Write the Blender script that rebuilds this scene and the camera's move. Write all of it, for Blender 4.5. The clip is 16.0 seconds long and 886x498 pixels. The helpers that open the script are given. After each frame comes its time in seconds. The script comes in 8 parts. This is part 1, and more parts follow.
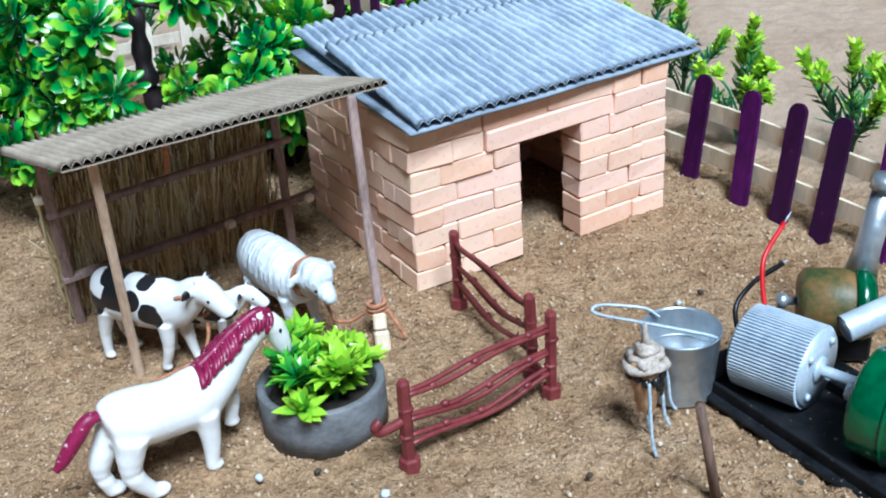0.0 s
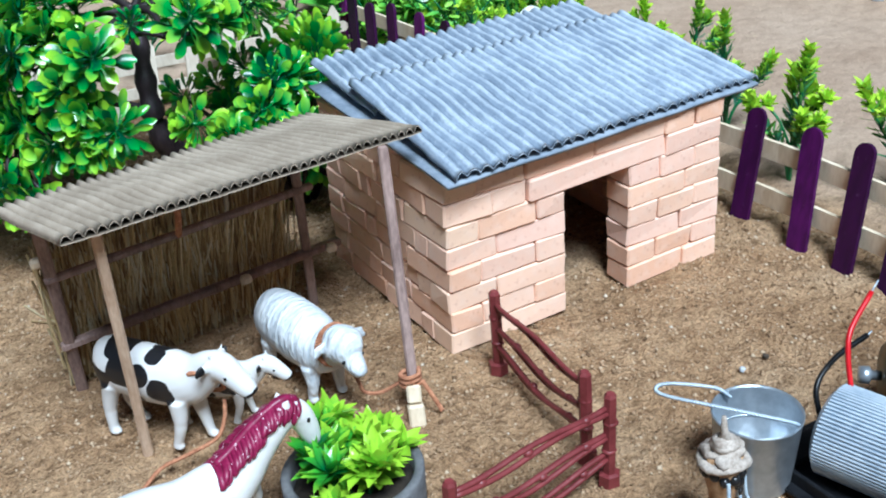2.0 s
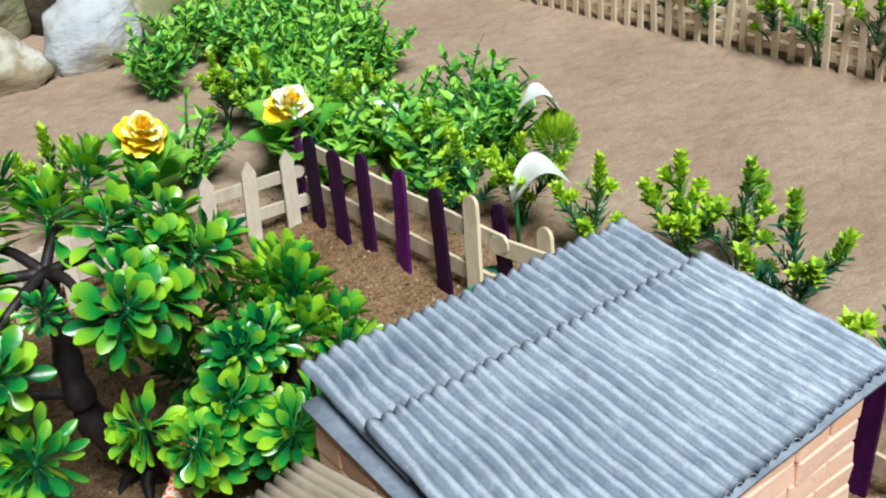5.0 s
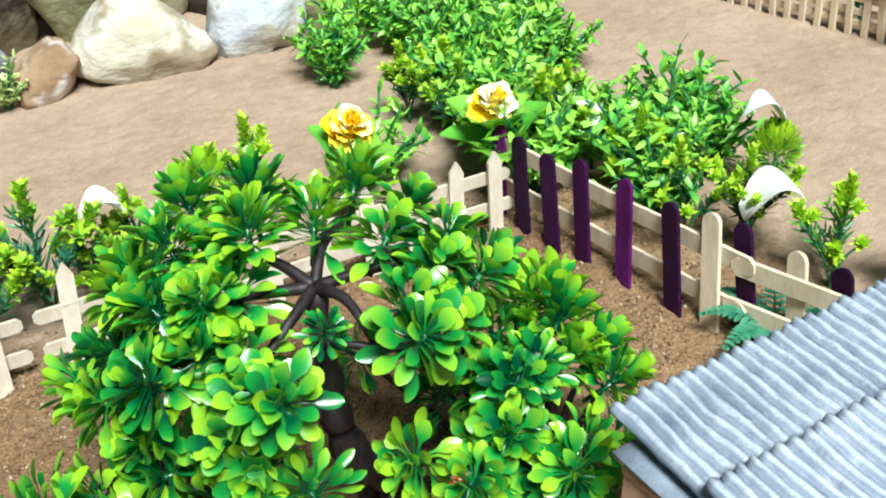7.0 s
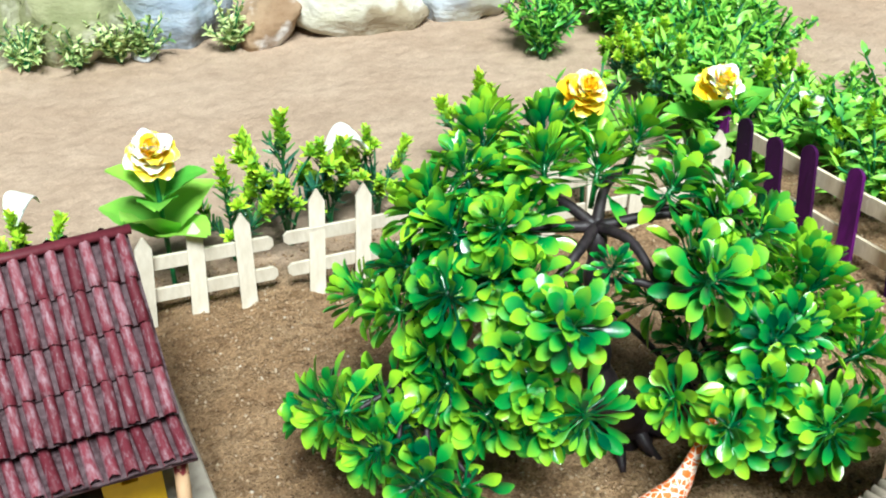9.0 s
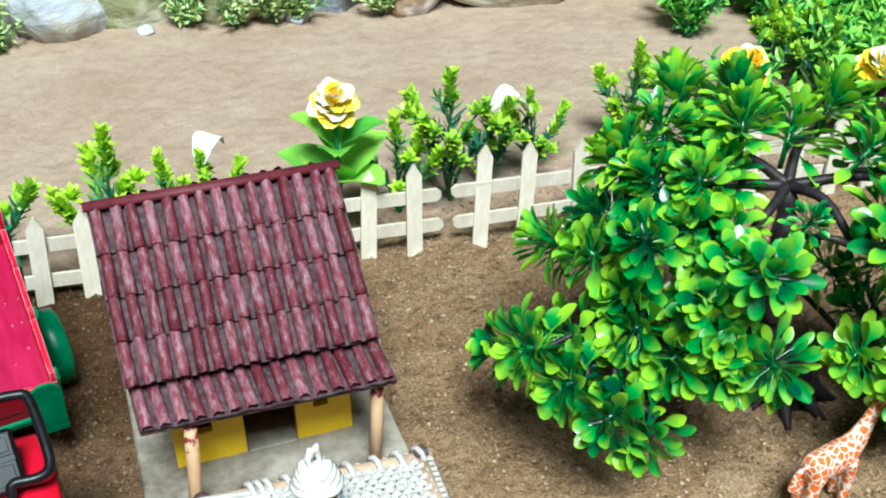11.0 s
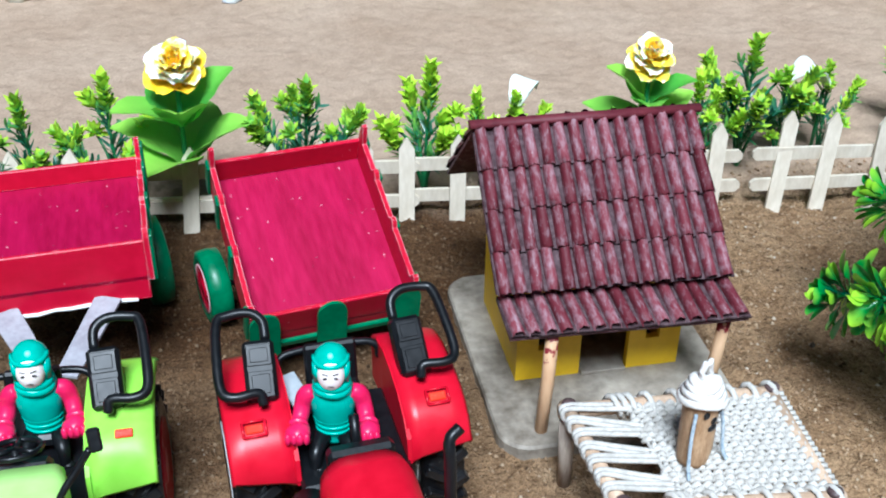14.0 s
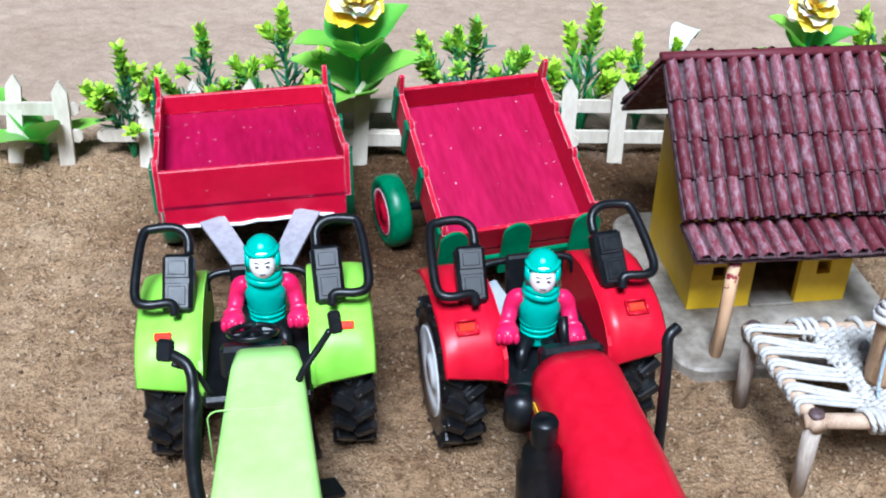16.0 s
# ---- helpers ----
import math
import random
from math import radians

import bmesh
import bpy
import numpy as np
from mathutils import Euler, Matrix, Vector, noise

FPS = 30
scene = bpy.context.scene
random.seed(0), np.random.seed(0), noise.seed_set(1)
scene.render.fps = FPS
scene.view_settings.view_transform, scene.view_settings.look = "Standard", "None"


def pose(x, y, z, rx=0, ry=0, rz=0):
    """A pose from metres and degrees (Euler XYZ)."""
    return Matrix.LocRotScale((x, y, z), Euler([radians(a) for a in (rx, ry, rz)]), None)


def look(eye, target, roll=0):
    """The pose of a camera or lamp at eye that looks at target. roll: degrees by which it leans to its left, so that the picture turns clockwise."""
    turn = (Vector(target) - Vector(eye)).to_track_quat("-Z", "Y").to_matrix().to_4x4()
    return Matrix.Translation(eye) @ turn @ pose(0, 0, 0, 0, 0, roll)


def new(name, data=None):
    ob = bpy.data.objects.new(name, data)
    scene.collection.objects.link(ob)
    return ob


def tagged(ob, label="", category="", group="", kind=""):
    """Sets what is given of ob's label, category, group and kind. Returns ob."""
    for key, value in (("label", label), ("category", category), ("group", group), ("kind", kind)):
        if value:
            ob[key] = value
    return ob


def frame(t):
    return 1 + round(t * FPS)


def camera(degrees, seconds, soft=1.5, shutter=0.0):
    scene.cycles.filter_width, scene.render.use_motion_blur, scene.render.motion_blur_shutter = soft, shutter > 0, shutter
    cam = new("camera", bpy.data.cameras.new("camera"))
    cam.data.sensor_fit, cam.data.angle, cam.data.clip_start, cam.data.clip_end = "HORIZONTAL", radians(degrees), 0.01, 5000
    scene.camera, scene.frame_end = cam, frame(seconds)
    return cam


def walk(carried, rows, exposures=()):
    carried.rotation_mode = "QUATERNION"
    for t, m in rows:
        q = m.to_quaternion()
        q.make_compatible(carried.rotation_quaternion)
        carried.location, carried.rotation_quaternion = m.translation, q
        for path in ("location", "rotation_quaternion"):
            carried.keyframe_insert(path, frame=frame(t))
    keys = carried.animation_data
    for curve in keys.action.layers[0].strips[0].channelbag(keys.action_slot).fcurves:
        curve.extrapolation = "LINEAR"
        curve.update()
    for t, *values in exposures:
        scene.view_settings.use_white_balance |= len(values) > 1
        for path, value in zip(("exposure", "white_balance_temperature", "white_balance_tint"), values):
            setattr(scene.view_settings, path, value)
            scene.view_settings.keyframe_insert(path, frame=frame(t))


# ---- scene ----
cam = camera(44.06, 16.0, 2.0)
PATH = [
    (0, (0.01327, -0.01678, 0.19708), (0.22813, 0.37118, -0.03383), -4.32),
    (0.5, (0.00945, -0.01054, 0.19664), (0.22512, 0.37690, -0.03439), -4.30),
    (1, (0.01071, 0.00072, 0.19371), (0.22652, 0.38779, -0.03781), -4.30),
    (1.5, (0.01282, 0.01288, 0.19660), (0.22787, 0.39984, -0.03582), -4.37),
    (2, (0.02398, 0.02559, 0.20076), (0.23860, 0.41175, -0.03338), -4.45),
    (2.5, (0.03118, 0.03843, 0.20342), (0.24715, 0.42363, -0.03107), -4.61),
    (3, (0.04730, 0.05720, 0.21046), (0.26980, 0.43856, -0.02419), -4.99),
    (3.5, (0.06454, 0.07934, 0.22114), (0.29184, 0.45717, -0.01460), -5.59),
    (3.7, (0.07460, 0.08909, 0.22877), (0.30239, 0.46559, -0.00863), -5.86),
    (5.8, (0.07701, 0.20185, 0.25221), (0.31831, 0.55039, -0.01292), -5.05),
    (6, (0.07152, 0.20691, 0.25222), (0.30737, 0.55962, -0.01231), -5.13),
    (6.5, (0.05766, 0.21613, 0.25476), (0.28085, 0.57756, -0.00898), -5.37),
    (7, (0.03922, 0.22582, 0.25465), (0.25163, 0.59404, -0.00858), -4.88),
    (7.5, (0.03081, 0.22440, 0.25288), (0.23152, 0.59925, -0.01020), -3.84),
    (8, (0.01014, 0.22687, 0.25621), (0.19973, 0.60749, -0.00682), -2.90),
    (8.5, (-0.00430, 0.22849, 0.25601), (0.17392, 0.61442, -0.00722), -2.37),
    (8.7, (-0.01073, 0.22928, 0.25550), (0.16475, 0.61621, -0.00812), -2.02),
    (10.8, (-0.05251, 0.22398, 0.25190), (0.08756, 0.62249, -0.01562), -1.37),
    (11, (-0.05981, 0.22411, 0.25155), (0.07834, 0.62319, -0.01613), -0.88),
    (11.5, (-0.07272, 0.22702, 0.24918), (0.05734, 0.62874, -0.01859), -0.57),
    (12, (-0.08425, 0.22825, 0.25086), (0.03725, 0.63283, -0.01664), -0.41),
    (12.5, (-0.10103, 0.22885, 0.25004), (0.01062, 0.63592, -0.01796), -0.09),
    (13, (-0.11606, 0.22426, 0.24701), (-0.01525, 0.63388, -0.02141), 0.28),
    (13.5, (-0.12607, 0.22055, 0.24345), (-0.03363, 0.63154, -0.02588), 0.67),
    (14, (-0.13878, 0.21976, 0.24533), (-0.05460, 0.63091, -0.02646), 0.76),
    (14.5, (-0.15074, 0.21739, 0.24342), (-0.07429, 0.62901, -0.02995), 0.80),
    (15, (-0.16194, 0.21369, 0.24217), (-0.09389, 0.62533, -0.03338), 0.70),
    (15.5, (-0.17360, 0.20754, 0.24098), (-0.11381, 0.61928, -0.03632), 0.73),
    (16, (-0.18217, 0.20232, 0.23660), (-0.12765, 0.61401, -0.04185), 0.88),
]
walk(cam, [(t, look(eye, target, roll)) for t, eye, target, roll in PATH],
     [(0, 0.25, 5080, 1), (2.8, 0.17, 5380, 2), (3.5, -0.08, 5750, 3), (5.8, -0.06, 6150, 5), (6.5, 0.28, 6150, 3), (7.2, 0.50, 6150, 1), (8.5, 0.60, 6000, -1), (11, 0.42, 5630, -5), (13.5, 0.32, 5400, 2), (16, 0.45, 5150, 7)])

# ---- light ----
world = bpy.data.worlds.new("sky")
scene.world = world
world.use_nodes = True
wn = world.node_tree
sky = wn.nodes.new("ShaderNodeTexSky")
sky.sky_type, sky.sun_disc = "NISHITA", False
sky.sun_elevation, sky.sun_rotation = radians(57), radians(191)
sky.air_density, sky.dust_density = 1.0, 3.0
wn.nodes["Background"].inputs["Strength"].default_value = 0.012
wn.links.new(sky.outputs[0], wn.nodes["Background"].inputs["Color"])
sun = new("sun", bpy.data.lights.new("sun", "SUN"))
sun.data.energy, sun.data.angle, sun.data.color = 5.4, radians(22), (1.0, 0.985, 0.97)
sun.matrix_world = look((-0.12, -0.60, 0.96), (0, 0, 0))


# ---- materials ----
class Mat:
    """A node material with small helpers."""

    def __init__(self, name, rough=0.6, metal=0.0, spec=0.5):
        self.m = bpy.data.materials.new(name)
        self.m.use_nodes = True
        self.t = self.m.node_tree
        self.b = self.t.nodes["Principled BSDF"]
        self.b.inputs["Roughness"].default_value = rough
        self.b.inputs["Metallic"].default_value = metal
        self.b.inputs["Specular IOR Level"].default_value = spec

    def add(self, kind, **values):
        n = self.t.nodes.new(kind)
        for key, value in values.items():
            n.inputs[key].default_value = value
        return n

    def link(self, a, b):
        self.t.links.new(a, b)

    def coords(self):
        return self.add("ShaderNodeTexCoord").outputs["Object"]

    def place(self):
        return self.add("ShaderNodeNewGeometry").outputs["Position"]

    def noise(self, vec, scale, detail=4.0, stretch=None, rough=0.55):
        if stretch:
            mp = self.add("ShaderNodeMapping")
            mp.inputs["Scale"].default_value = stretch
            self.link(vec, mp.inputs["Vector"])
            vec = mp.outputs[0]
        n = self.add("ShaderNodeTexNoise", Scale=scale, Detail=detail, Roughness=rough)
        self.link(vec, n.inputs["Vector"])
        return n.outputs["Fac"]

    def ramp(self, fac, stops):
        n = self.add("ShaderNodeValToRGB")
        e = n.color_ramp.elements
        while len(e) < len(stops):
            e.new(0.5)
        for k, (p, c) in zip(e, stops):
            k.position, k.color = p, (*c, 1) if len(c) == 3 else c
        self.link(fac, n.inputs["Fac"])
        return n.outputs["Color"]

    def mix(self, fac, a, b, blend="MIX"):
        n = self.add("ShaderNodeMix")
        n.data_type, n.blend_type = "RGBA", blend
        for sock, v in ((n.inputs["Factor"], fac), (n.inputs["A"], a), (n.inputs["B"], b)):
            if isinstance(v, (int, float)):
                sock.default_value = v
            elif isinstance(v, tuple):
                sock.default_value = (*v, 1)
            else:
                self.link(v, sock)
        return n.outputs["Result"]

    def math(self, op, a, b=0.0, clamp=False):
        n = self.add("ShaderNodeMath")
        n.operation, n.use_clamp = op, clamp
        for sock, v in zip(n.inputs, (a, b)):
            if isinstance(v, (int, float)):
                sock.default_value = v
            else:
                self.link(v, sock)
        return n.outputs[0]

    def rand(self):
        return self.add("ShaderNodeObjectInfo").outputs["Random"]

    def island(self):
        return self.add("ShaderNodeNewGeometry").outputs["Random Per Island"]

    def attr(self, name):
        n = self.add("ShaderNodeAttribute")
        n.attribute_name = name
        return n.outputs["Fac"]

    def color(self, c):
        if isinstance(c, tuple):
            self.b.inputs["Base Color"].default_value = (*c, 1)
        else:
            self.link(c, self.b.inputs["Base Color"])

    def rough(self, r):
        self.link(r, self.b.inputs["Roughness"])

    def bump(self, height, distance, strength=1.0):
        n = self.add("ShaderNodeBump", Strength=strength, Distance=distance)
        self.link(height, n.inputs["Height"])
        self.link(n.outputs[0], self.b.inputs["Normal"])


def stained(name, dark, light, scale, rough=0.6, metal=0.0, spec=0.4, fine=None, relief=0.0002, stretch=None, chips=None, chip_scale=300.0, chip_at=0.7, edge=False):
    """A painted, moulded or natural surface: two tones in patches, a finer grain, relief, and chips of another colour."""
    m = Mat(name, rough, metal, spec)
    v = m.coords()
    big = m.noise(v, scale, 5, stretch)
    small = m.noise(v, fine or scale * 6, 3, stretch)
    tone = m.math("ADD", m.math("MULTIPLY", big, 0.65), m.math("MULTIPLY", small, 0.35))
    c = m.ramp(tone, [(0.36, dark), (0.64, light)])
    if chips:
        k = m.math("MULTIPLY", m.math("GREATER_THAN", m.noise(v, chip_scale, 4), chip_at), 0.85)
        c = m.mix(k, c, chips)
        if edge:
            # paint rubbed off along the edges
            bv = m.add("ShaderNodeBevel", Radius=0.0011)
            dp = m.add("ShaderNodeVectorMath")
            dp.operation = "DOT_PRODUCT"
            m.link(bv.outputs[0], dp.inputs[0])
            m.link(m.add("ShaderNodeNewGeometry").outputs["True Normal"], dp.inputs[1])
            worn = m.math("ADD", m.math("SUBTRACT", 1.0, dp.outputs["Value"]), m.math("MULTIPLY", m.noise(v, 170, 5), 0.62))
            c = m.mix(m.math("MULTIPLY", m.math("GREATER_THAN", worn, 0.62), 0.7), c, (0.80, 0.62, 0.64))
    m.color(c)
    m.rough(m.math("ADD", m.math("MULTIPLY", small, 0.25), rough - 0.12))
    if relief:
        m.bump(tone, relief)
    return m.m


def shade_mask(m, v):
    """Soft shade painted on sand, patchy along the pale fence and round the tree."""
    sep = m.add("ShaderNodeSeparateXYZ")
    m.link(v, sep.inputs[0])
    shade = m.math("MULTIPLY", m.math("SUBTRACT", sep.outputs["Y"], 0.40), 7.0, True)
    shade = m.math("MULTIPLY", shade, m.ramp(m.noise(v, 12, 3), [(0.14, (0, 0, 0)), (0.38, (1, 1, 1))]))
    shade = m.math("MULTIPLY", shade, m.math("MULTIPLY", m.math("ADD", sep.outputs["X"], 0.275), 14.0, True))
    shade = m.math("MULTIPLY", shade, m.math("SUBTRACT", 1.0, m.math("MULTIPLY", m.math("MULTIPLY", sep.outputs["X"], 25.0, True), 0.7)))
    return shade, sep


def sand_material():
    m = Mat("sand", 0.95, 0, 0.15)
    v = m.place()
    near = m.ramp(m.noise(v, 30, 6), [(0.3, (0.33, 0.203, 0.108)), (0.55, (0.46, 0.306, 0.175)), (0.75, (0.55, 0.395, 0.248))])
    clump = m.noise(v, 210, 6, rough=0.65)
    near = m.mix(0.85, near, m.ramp(clump, [(0.34, (0.52, 0.46, 0.40)), (0.46, (0.90, 0.88, 0.86)), (0.62, (1.16, 1.15, 1.13))]), "MULTIPLY")
    grain = m.noise(v, 950, 3, rough=0.7)
    near = m.mix(0.8, near, m.ramp(grain, [(0.34, (0.50, 0.46, 0.42)), (0.5, (0.97, 0.97, 0.97)), (0.68, (1.32, 1.30, 1.26))]), "MULTIPLY")
    far = m.ramp(m.noise(v, 14, 6), [(0.3, (0.36, 0.258, 0.182)), (0.7, (0.45, 0.340, 0.252))])
    far = m.mix(0.28, far, m.ramp(m.noise(v, 90, 6, rough=0.65), [(0.36, (0.55, 0.52, 0.5)), (0.55, (1.05, 1.05, 1.05))]), "MULTIPLY")
    far = m.mix(0.4, far, m.ramp(grain, [(0.35, (0.6, 0.58, 0.55)), (0.65, (1.2, 1.2, 1.2))]), "MULTIPLY")
    shade, sep = shade_mask(m, v)
    # painted shade: the mask multiplies the near sand's colour darker
    near = m.mix(shade, near, (0.23, 0.185, 0.145), "MULTIPLY")
    # finer, paler sand lies outside the fences
    wob = m.math("MULTIPLY", m.math("SUBTRACT", m.noise(v, 40, 4), 0.5), 0.05)
    a = m.math("SUBTRACT", m.math("ADD", sep.outputs["Y"], m.math("MULTIPLY", sep.outputs["X"], 0.1)), 0.625)
    b = m.math("SUBTRACT", sep.outputs["X"], 0.345)
    out = m.math("ADD", m.math("MAXIMUM", a, b), wob)
    k = m.math("MULTIPLY", m.math("ADD", out, 0.012), 25.0, True)
    m.color(m.mix(k, near, far))
    h = m.math("ADD", m.math("MULTIPLY", clump, 1.6), m.math("ADD", m.math("MULTIPLY", m.noise(v, 420, 4, rough=0.7), 0.8), m.math("MULTIPLY", grain, 0.4)))
    m.bump(m.math("MULTIPLY", h, m.math("SUBTRACT", 1.0, m.math("MULTIPLY", k, 0.72))), 0.0022, 1.0)
    return m.m


def leaf_material(name, deep, mid, lime, rough=0.32):
    """Moulded plastic foliage: deep at the stalk, lime at the tip (the mesh's own attribute), each leaf a little different."""
    m = Mat(name, rough, 0, 0.5)
    r = m.math("ADD", m.math("SUBTRACT", m.island(), 0.5), m.math("SUBTRACT", m.rand(), 0.5))
    f = m.math("ADD", m.attr("tip"), m.math("MULTIPLY", r, 0.4))
    c = m.ramp(f, [(0.06, deep), (0.40, mid), (0.86, lime)])
    c = m.mix(m.math("MULTIPLY", m.noise(m.place(), 220, 2), 0.22), c, deep)
    m.color(c)
    m.b.inputs["Coat Weight"].default_value = 0.32
    m.b.inputs["Coat Roughness"].default_value = 0.16
    m.bump(m.noise(m.place(), 500, 2), 0.0002, 0.5)
    # thin plastic lets some light through
    glow = m.add("ShaderNodeBsdfTranslucent")
    m.link(m.mix(0.25, c, lime), glow.inputs["Color"])
    both = m.add("ShaderNodeMixShader")
    both.inputs["Fac"].default_value = 0.20
    m.link(m.b.outputs[0], both.inputs[1])
    m.link(glow.outputs[0], both.inputs[2])
    m.link(both.outputs[0], m.m.node_tree.nodes["Material Output"].inputs["Surface"])
    return m.m


def brick_material():
    m = Mat("terracotta", 0.88, 0, 0.2)
    v = m.coords()
    base = m.ramp(m.rand(), [(0.0, (0.80, 0.48, 0.32)), (0.35, (0.87, 0.58, 0.42)), (0.7, (0.84, 0.55, 0.43)), (1.0, (0.90, 0.64, 0.45))])
    n = m.noise(v, 160, 5)
    c = m.mix(m.math("MULTIPLY", m.ramp(n, [(0.45, (0, 0, 0)), (0.7, (1, 1, 1))]), 0.4), base, (0.86, 0.66, 0.55))
    c = m.mix(m.ramp(m.noise(v, 420, 4), [(0.62, (0, 0, 0)), (0.74, (0.4, 0.4, 0.4))]), c, (0.52, 0.25, 0.15))
    m.color(c)
    m.bump(m.math("ADD", n, m.noise(v, 900, 3)), 0.0003, 0.4)
    return m.m


def tin_material():
    m = Mat("painted_tin", 0.48, 0.15, 0.4)
    v = m.coords()
    streak = m.noise(v, 45, 7, rough=0.7)
    c = m.ramp(streak, [(0.32, (0.20, 0.25, 0.325)), (0.5, (0.27, 0.325, 0.405)), (0.68, (0.36, 0.42, 0.50))])
    c = m.mix(m.ramp(m.noise(v, 500, 4), [(0.58, (0, 0, 0)), (0.72, (0.35, 0.35, 0.35))]), c, (0.62, 0.69, 0.77))
    # darker blue-grey in the furrows, paler along the crests
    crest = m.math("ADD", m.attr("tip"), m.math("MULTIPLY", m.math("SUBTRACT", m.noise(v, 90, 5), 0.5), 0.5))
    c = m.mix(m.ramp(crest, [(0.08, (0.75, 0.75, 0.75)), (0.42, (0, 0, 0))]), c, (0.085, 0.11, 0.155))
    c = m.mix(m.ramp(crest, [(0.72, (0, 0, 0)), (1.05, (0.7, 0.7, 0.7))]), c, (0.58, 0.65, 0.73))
    c = m.mix(m.ramp(m.noise(v, 1100, 3), [(0.34, (0.40, 0.40, 0.40)), (0.46, (0, 0, 0))]), c, (0.13, 0.16, 0.21))
    m.color(c)
    m.bump(m.noise(v, 350, 5, (1, 0.5, 1)), 0.0003, 0.35)
    return m.m


def tile_material():
    m = Mat("roof_tile", 0.6, 0, 0.25)
    v = m.place()
    base = m.ramp(m.rand(), [(0.0, (0.095, 0.012, 0.020)), (0.6, (0.145, 0.024, 0.036)), (1.0, (0.20, 0.042, 0.058))])
    dust = m.ramp(m.math("ADD", m.noise(v, 560, 6, (1.4, 0.45, 0.45), 0.7), m.math("MULTIPLY", m.rand(), 0.12)), [(0.54, (0, 0, 0)), (0.76, (0.50, 0.50, 0.50))])
    c = m.mix(dust, base, (0.42, 0.34, 0.38))
    c = m.mix(m.ramp(m.noise(v, 1300, 3), [(0.66, (0, 0, 0)), (0.76, (0.5, 0.5, 0.5))]), c, (0.50, 0.45, 0.46))
    m.color(c)
    m.bump(m.noise(v, 700, 4), 0.0003, 0.7)
    return m.m


def spotted(name, base, spot, scale, width, metal=0.0):
    """Cream moulded plastic with net-like painted patches."""
    m = Mat(name, 0.4)
    vo = m.add("ShaderNodeTexVoronoi", Scale=scale)
    vo.feature = "DISTANCE_TO_EDGE"
    m.link(m.coords(), vo.inputs["Vector"])
    m.color(m.mix(m.math("GREATER_THAN", vo.outputs["Distance"], width), base, spot))
    return m.m


SAND = sand_material()
BRICK = brick_material()
TIN = tin_material()
CARD_GREY = stained("grey_card", (0.17, 0.21, 0.27), (0.30, 0.35, 0.42), 90, 0.6)


def cardboard_material():
    m = Mat("cardboard", 0.85, 0, 0.2)
    v = m.coords()
    c = m.ramp(m.noise(v, 60, 6), [(0.36, (0.33, 0.27, 0.205)), (0.64, (0.46, 0.385, 0.30))])
    # shade between the flutes is painted in: low parts get a darker brown
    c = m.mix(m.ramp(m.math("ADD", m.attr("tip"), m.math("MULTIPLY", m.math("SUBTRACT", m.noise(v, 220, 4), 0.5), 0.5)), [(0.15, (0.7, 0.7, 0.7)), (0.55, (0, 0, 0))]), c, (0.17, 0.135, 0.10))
    c = m.mix(m.ramp(m.noise(v, 900, 3), [(0.60, (0, 0, 0)), (0.72, (0.4, 0.4, 0.4))]), c, (0.58, 0.51, 0.42))
    m.color(c)
    m.bump(m.noise(v, 700, 4), 0.0002, 0.5)
    return m.m


CARDBOARD = cardboard_material()
POST_WOOD = stained("weathered_stick", (0.15, 0.098, 0.086), (0.38, 0.27, 0.235), 90, 0.75, stretch=(2.5, 2.5, 0.25))
POLE_WOOD = stained("peeled_wood", (0.38, 0.25, 0.16), (0.62, 0.46, 0.33), 110, 0.65, stretch=(2, 2, 0.4))


def straw_material():
    m = Mat("straw", 0.75, 0, 0.3)
    c = m.ramp(m.island(), [(0.0, (0.140, 0.092, 0.042)), (0.35, (0.420, 0.301, 0.147)), (0.7, (0.800, 0.658, 0.350)), (1.0, (0.800, 0.800, 0.672))])
    m.color(m.mix(m.math("MULTIPLY", m.noise(m.place(), 300, 3, (2, 2, 0.5)), 0.5), c, (0.476, 0.350, 0.182)))
    return m.m


STRAW = straw_material()
STRAW_BACK = stained("straw_mat", (0.182, 0.137, 0.077), (0.420, 0.322, 0.189), 300, 0.9, stretch=(3, 3, 0.3))


def purple_material():
    m = Mat("purple_paint", 0.6, 0, 0.2)
    v = m.place()
    base = m.ramp(m.rand(), [(0.0, (0.014, 0.001, 0.020)), (0.55, (0.040, 0.002, 0.046)), (0.85, (0.060, 0.003, 0.070)), (1.0, (0.130, 0.006, 0.150))])
    n = m.noise(v, 160, 5, (2, 2, 0.4))
    c = m.mix(m.ramp(n, [(0.35, (0.5, 0.5, 0.5)), (0.6, (0, 0, 0))]), base, (0.012, 0.001, 0.014))
    c = m.mix(m.ramp(m.noise(v, 420, 4), [(0.66, (0, 0, 0)), (0.76, (0.35, 0.35, 0.35))]), c, (0.20, 0.08, 0.22))
    m.color(c)
    m.bump(n, 0.0004, 0.6)
    return m.m


PURPLE = purple_material()
BIRCH = stained("bare_stick", (0.62, 0.50, 0.34), (0.82, 0.71, 0.54), 120, 0.6, stretch=(1, 1, 0.3))
PICKET_WHITE = stained("pale_picket", (0.50, 0.43, 0.33), (0.70, 0.63, 0.52), 100, 0.55, stretch=(1, 1, 0.3))
YELLOW = stained("yellow_paint", (0.78, 0.48, 0.005), (0.90, 0.58, 0.009), 60, 0.5)
CEMENT = stained("cement_board", (0.10, 0.08, 0.06), (0.41, 0.36, 0.295), 30, 0.55, fine=220, spec=0.4)
TILE = tile_material()
ROPE = stained("cotton_cord", (0.40, 0.37, 0.33), (0.62, 0.60, 0.56), 400, 0.9)
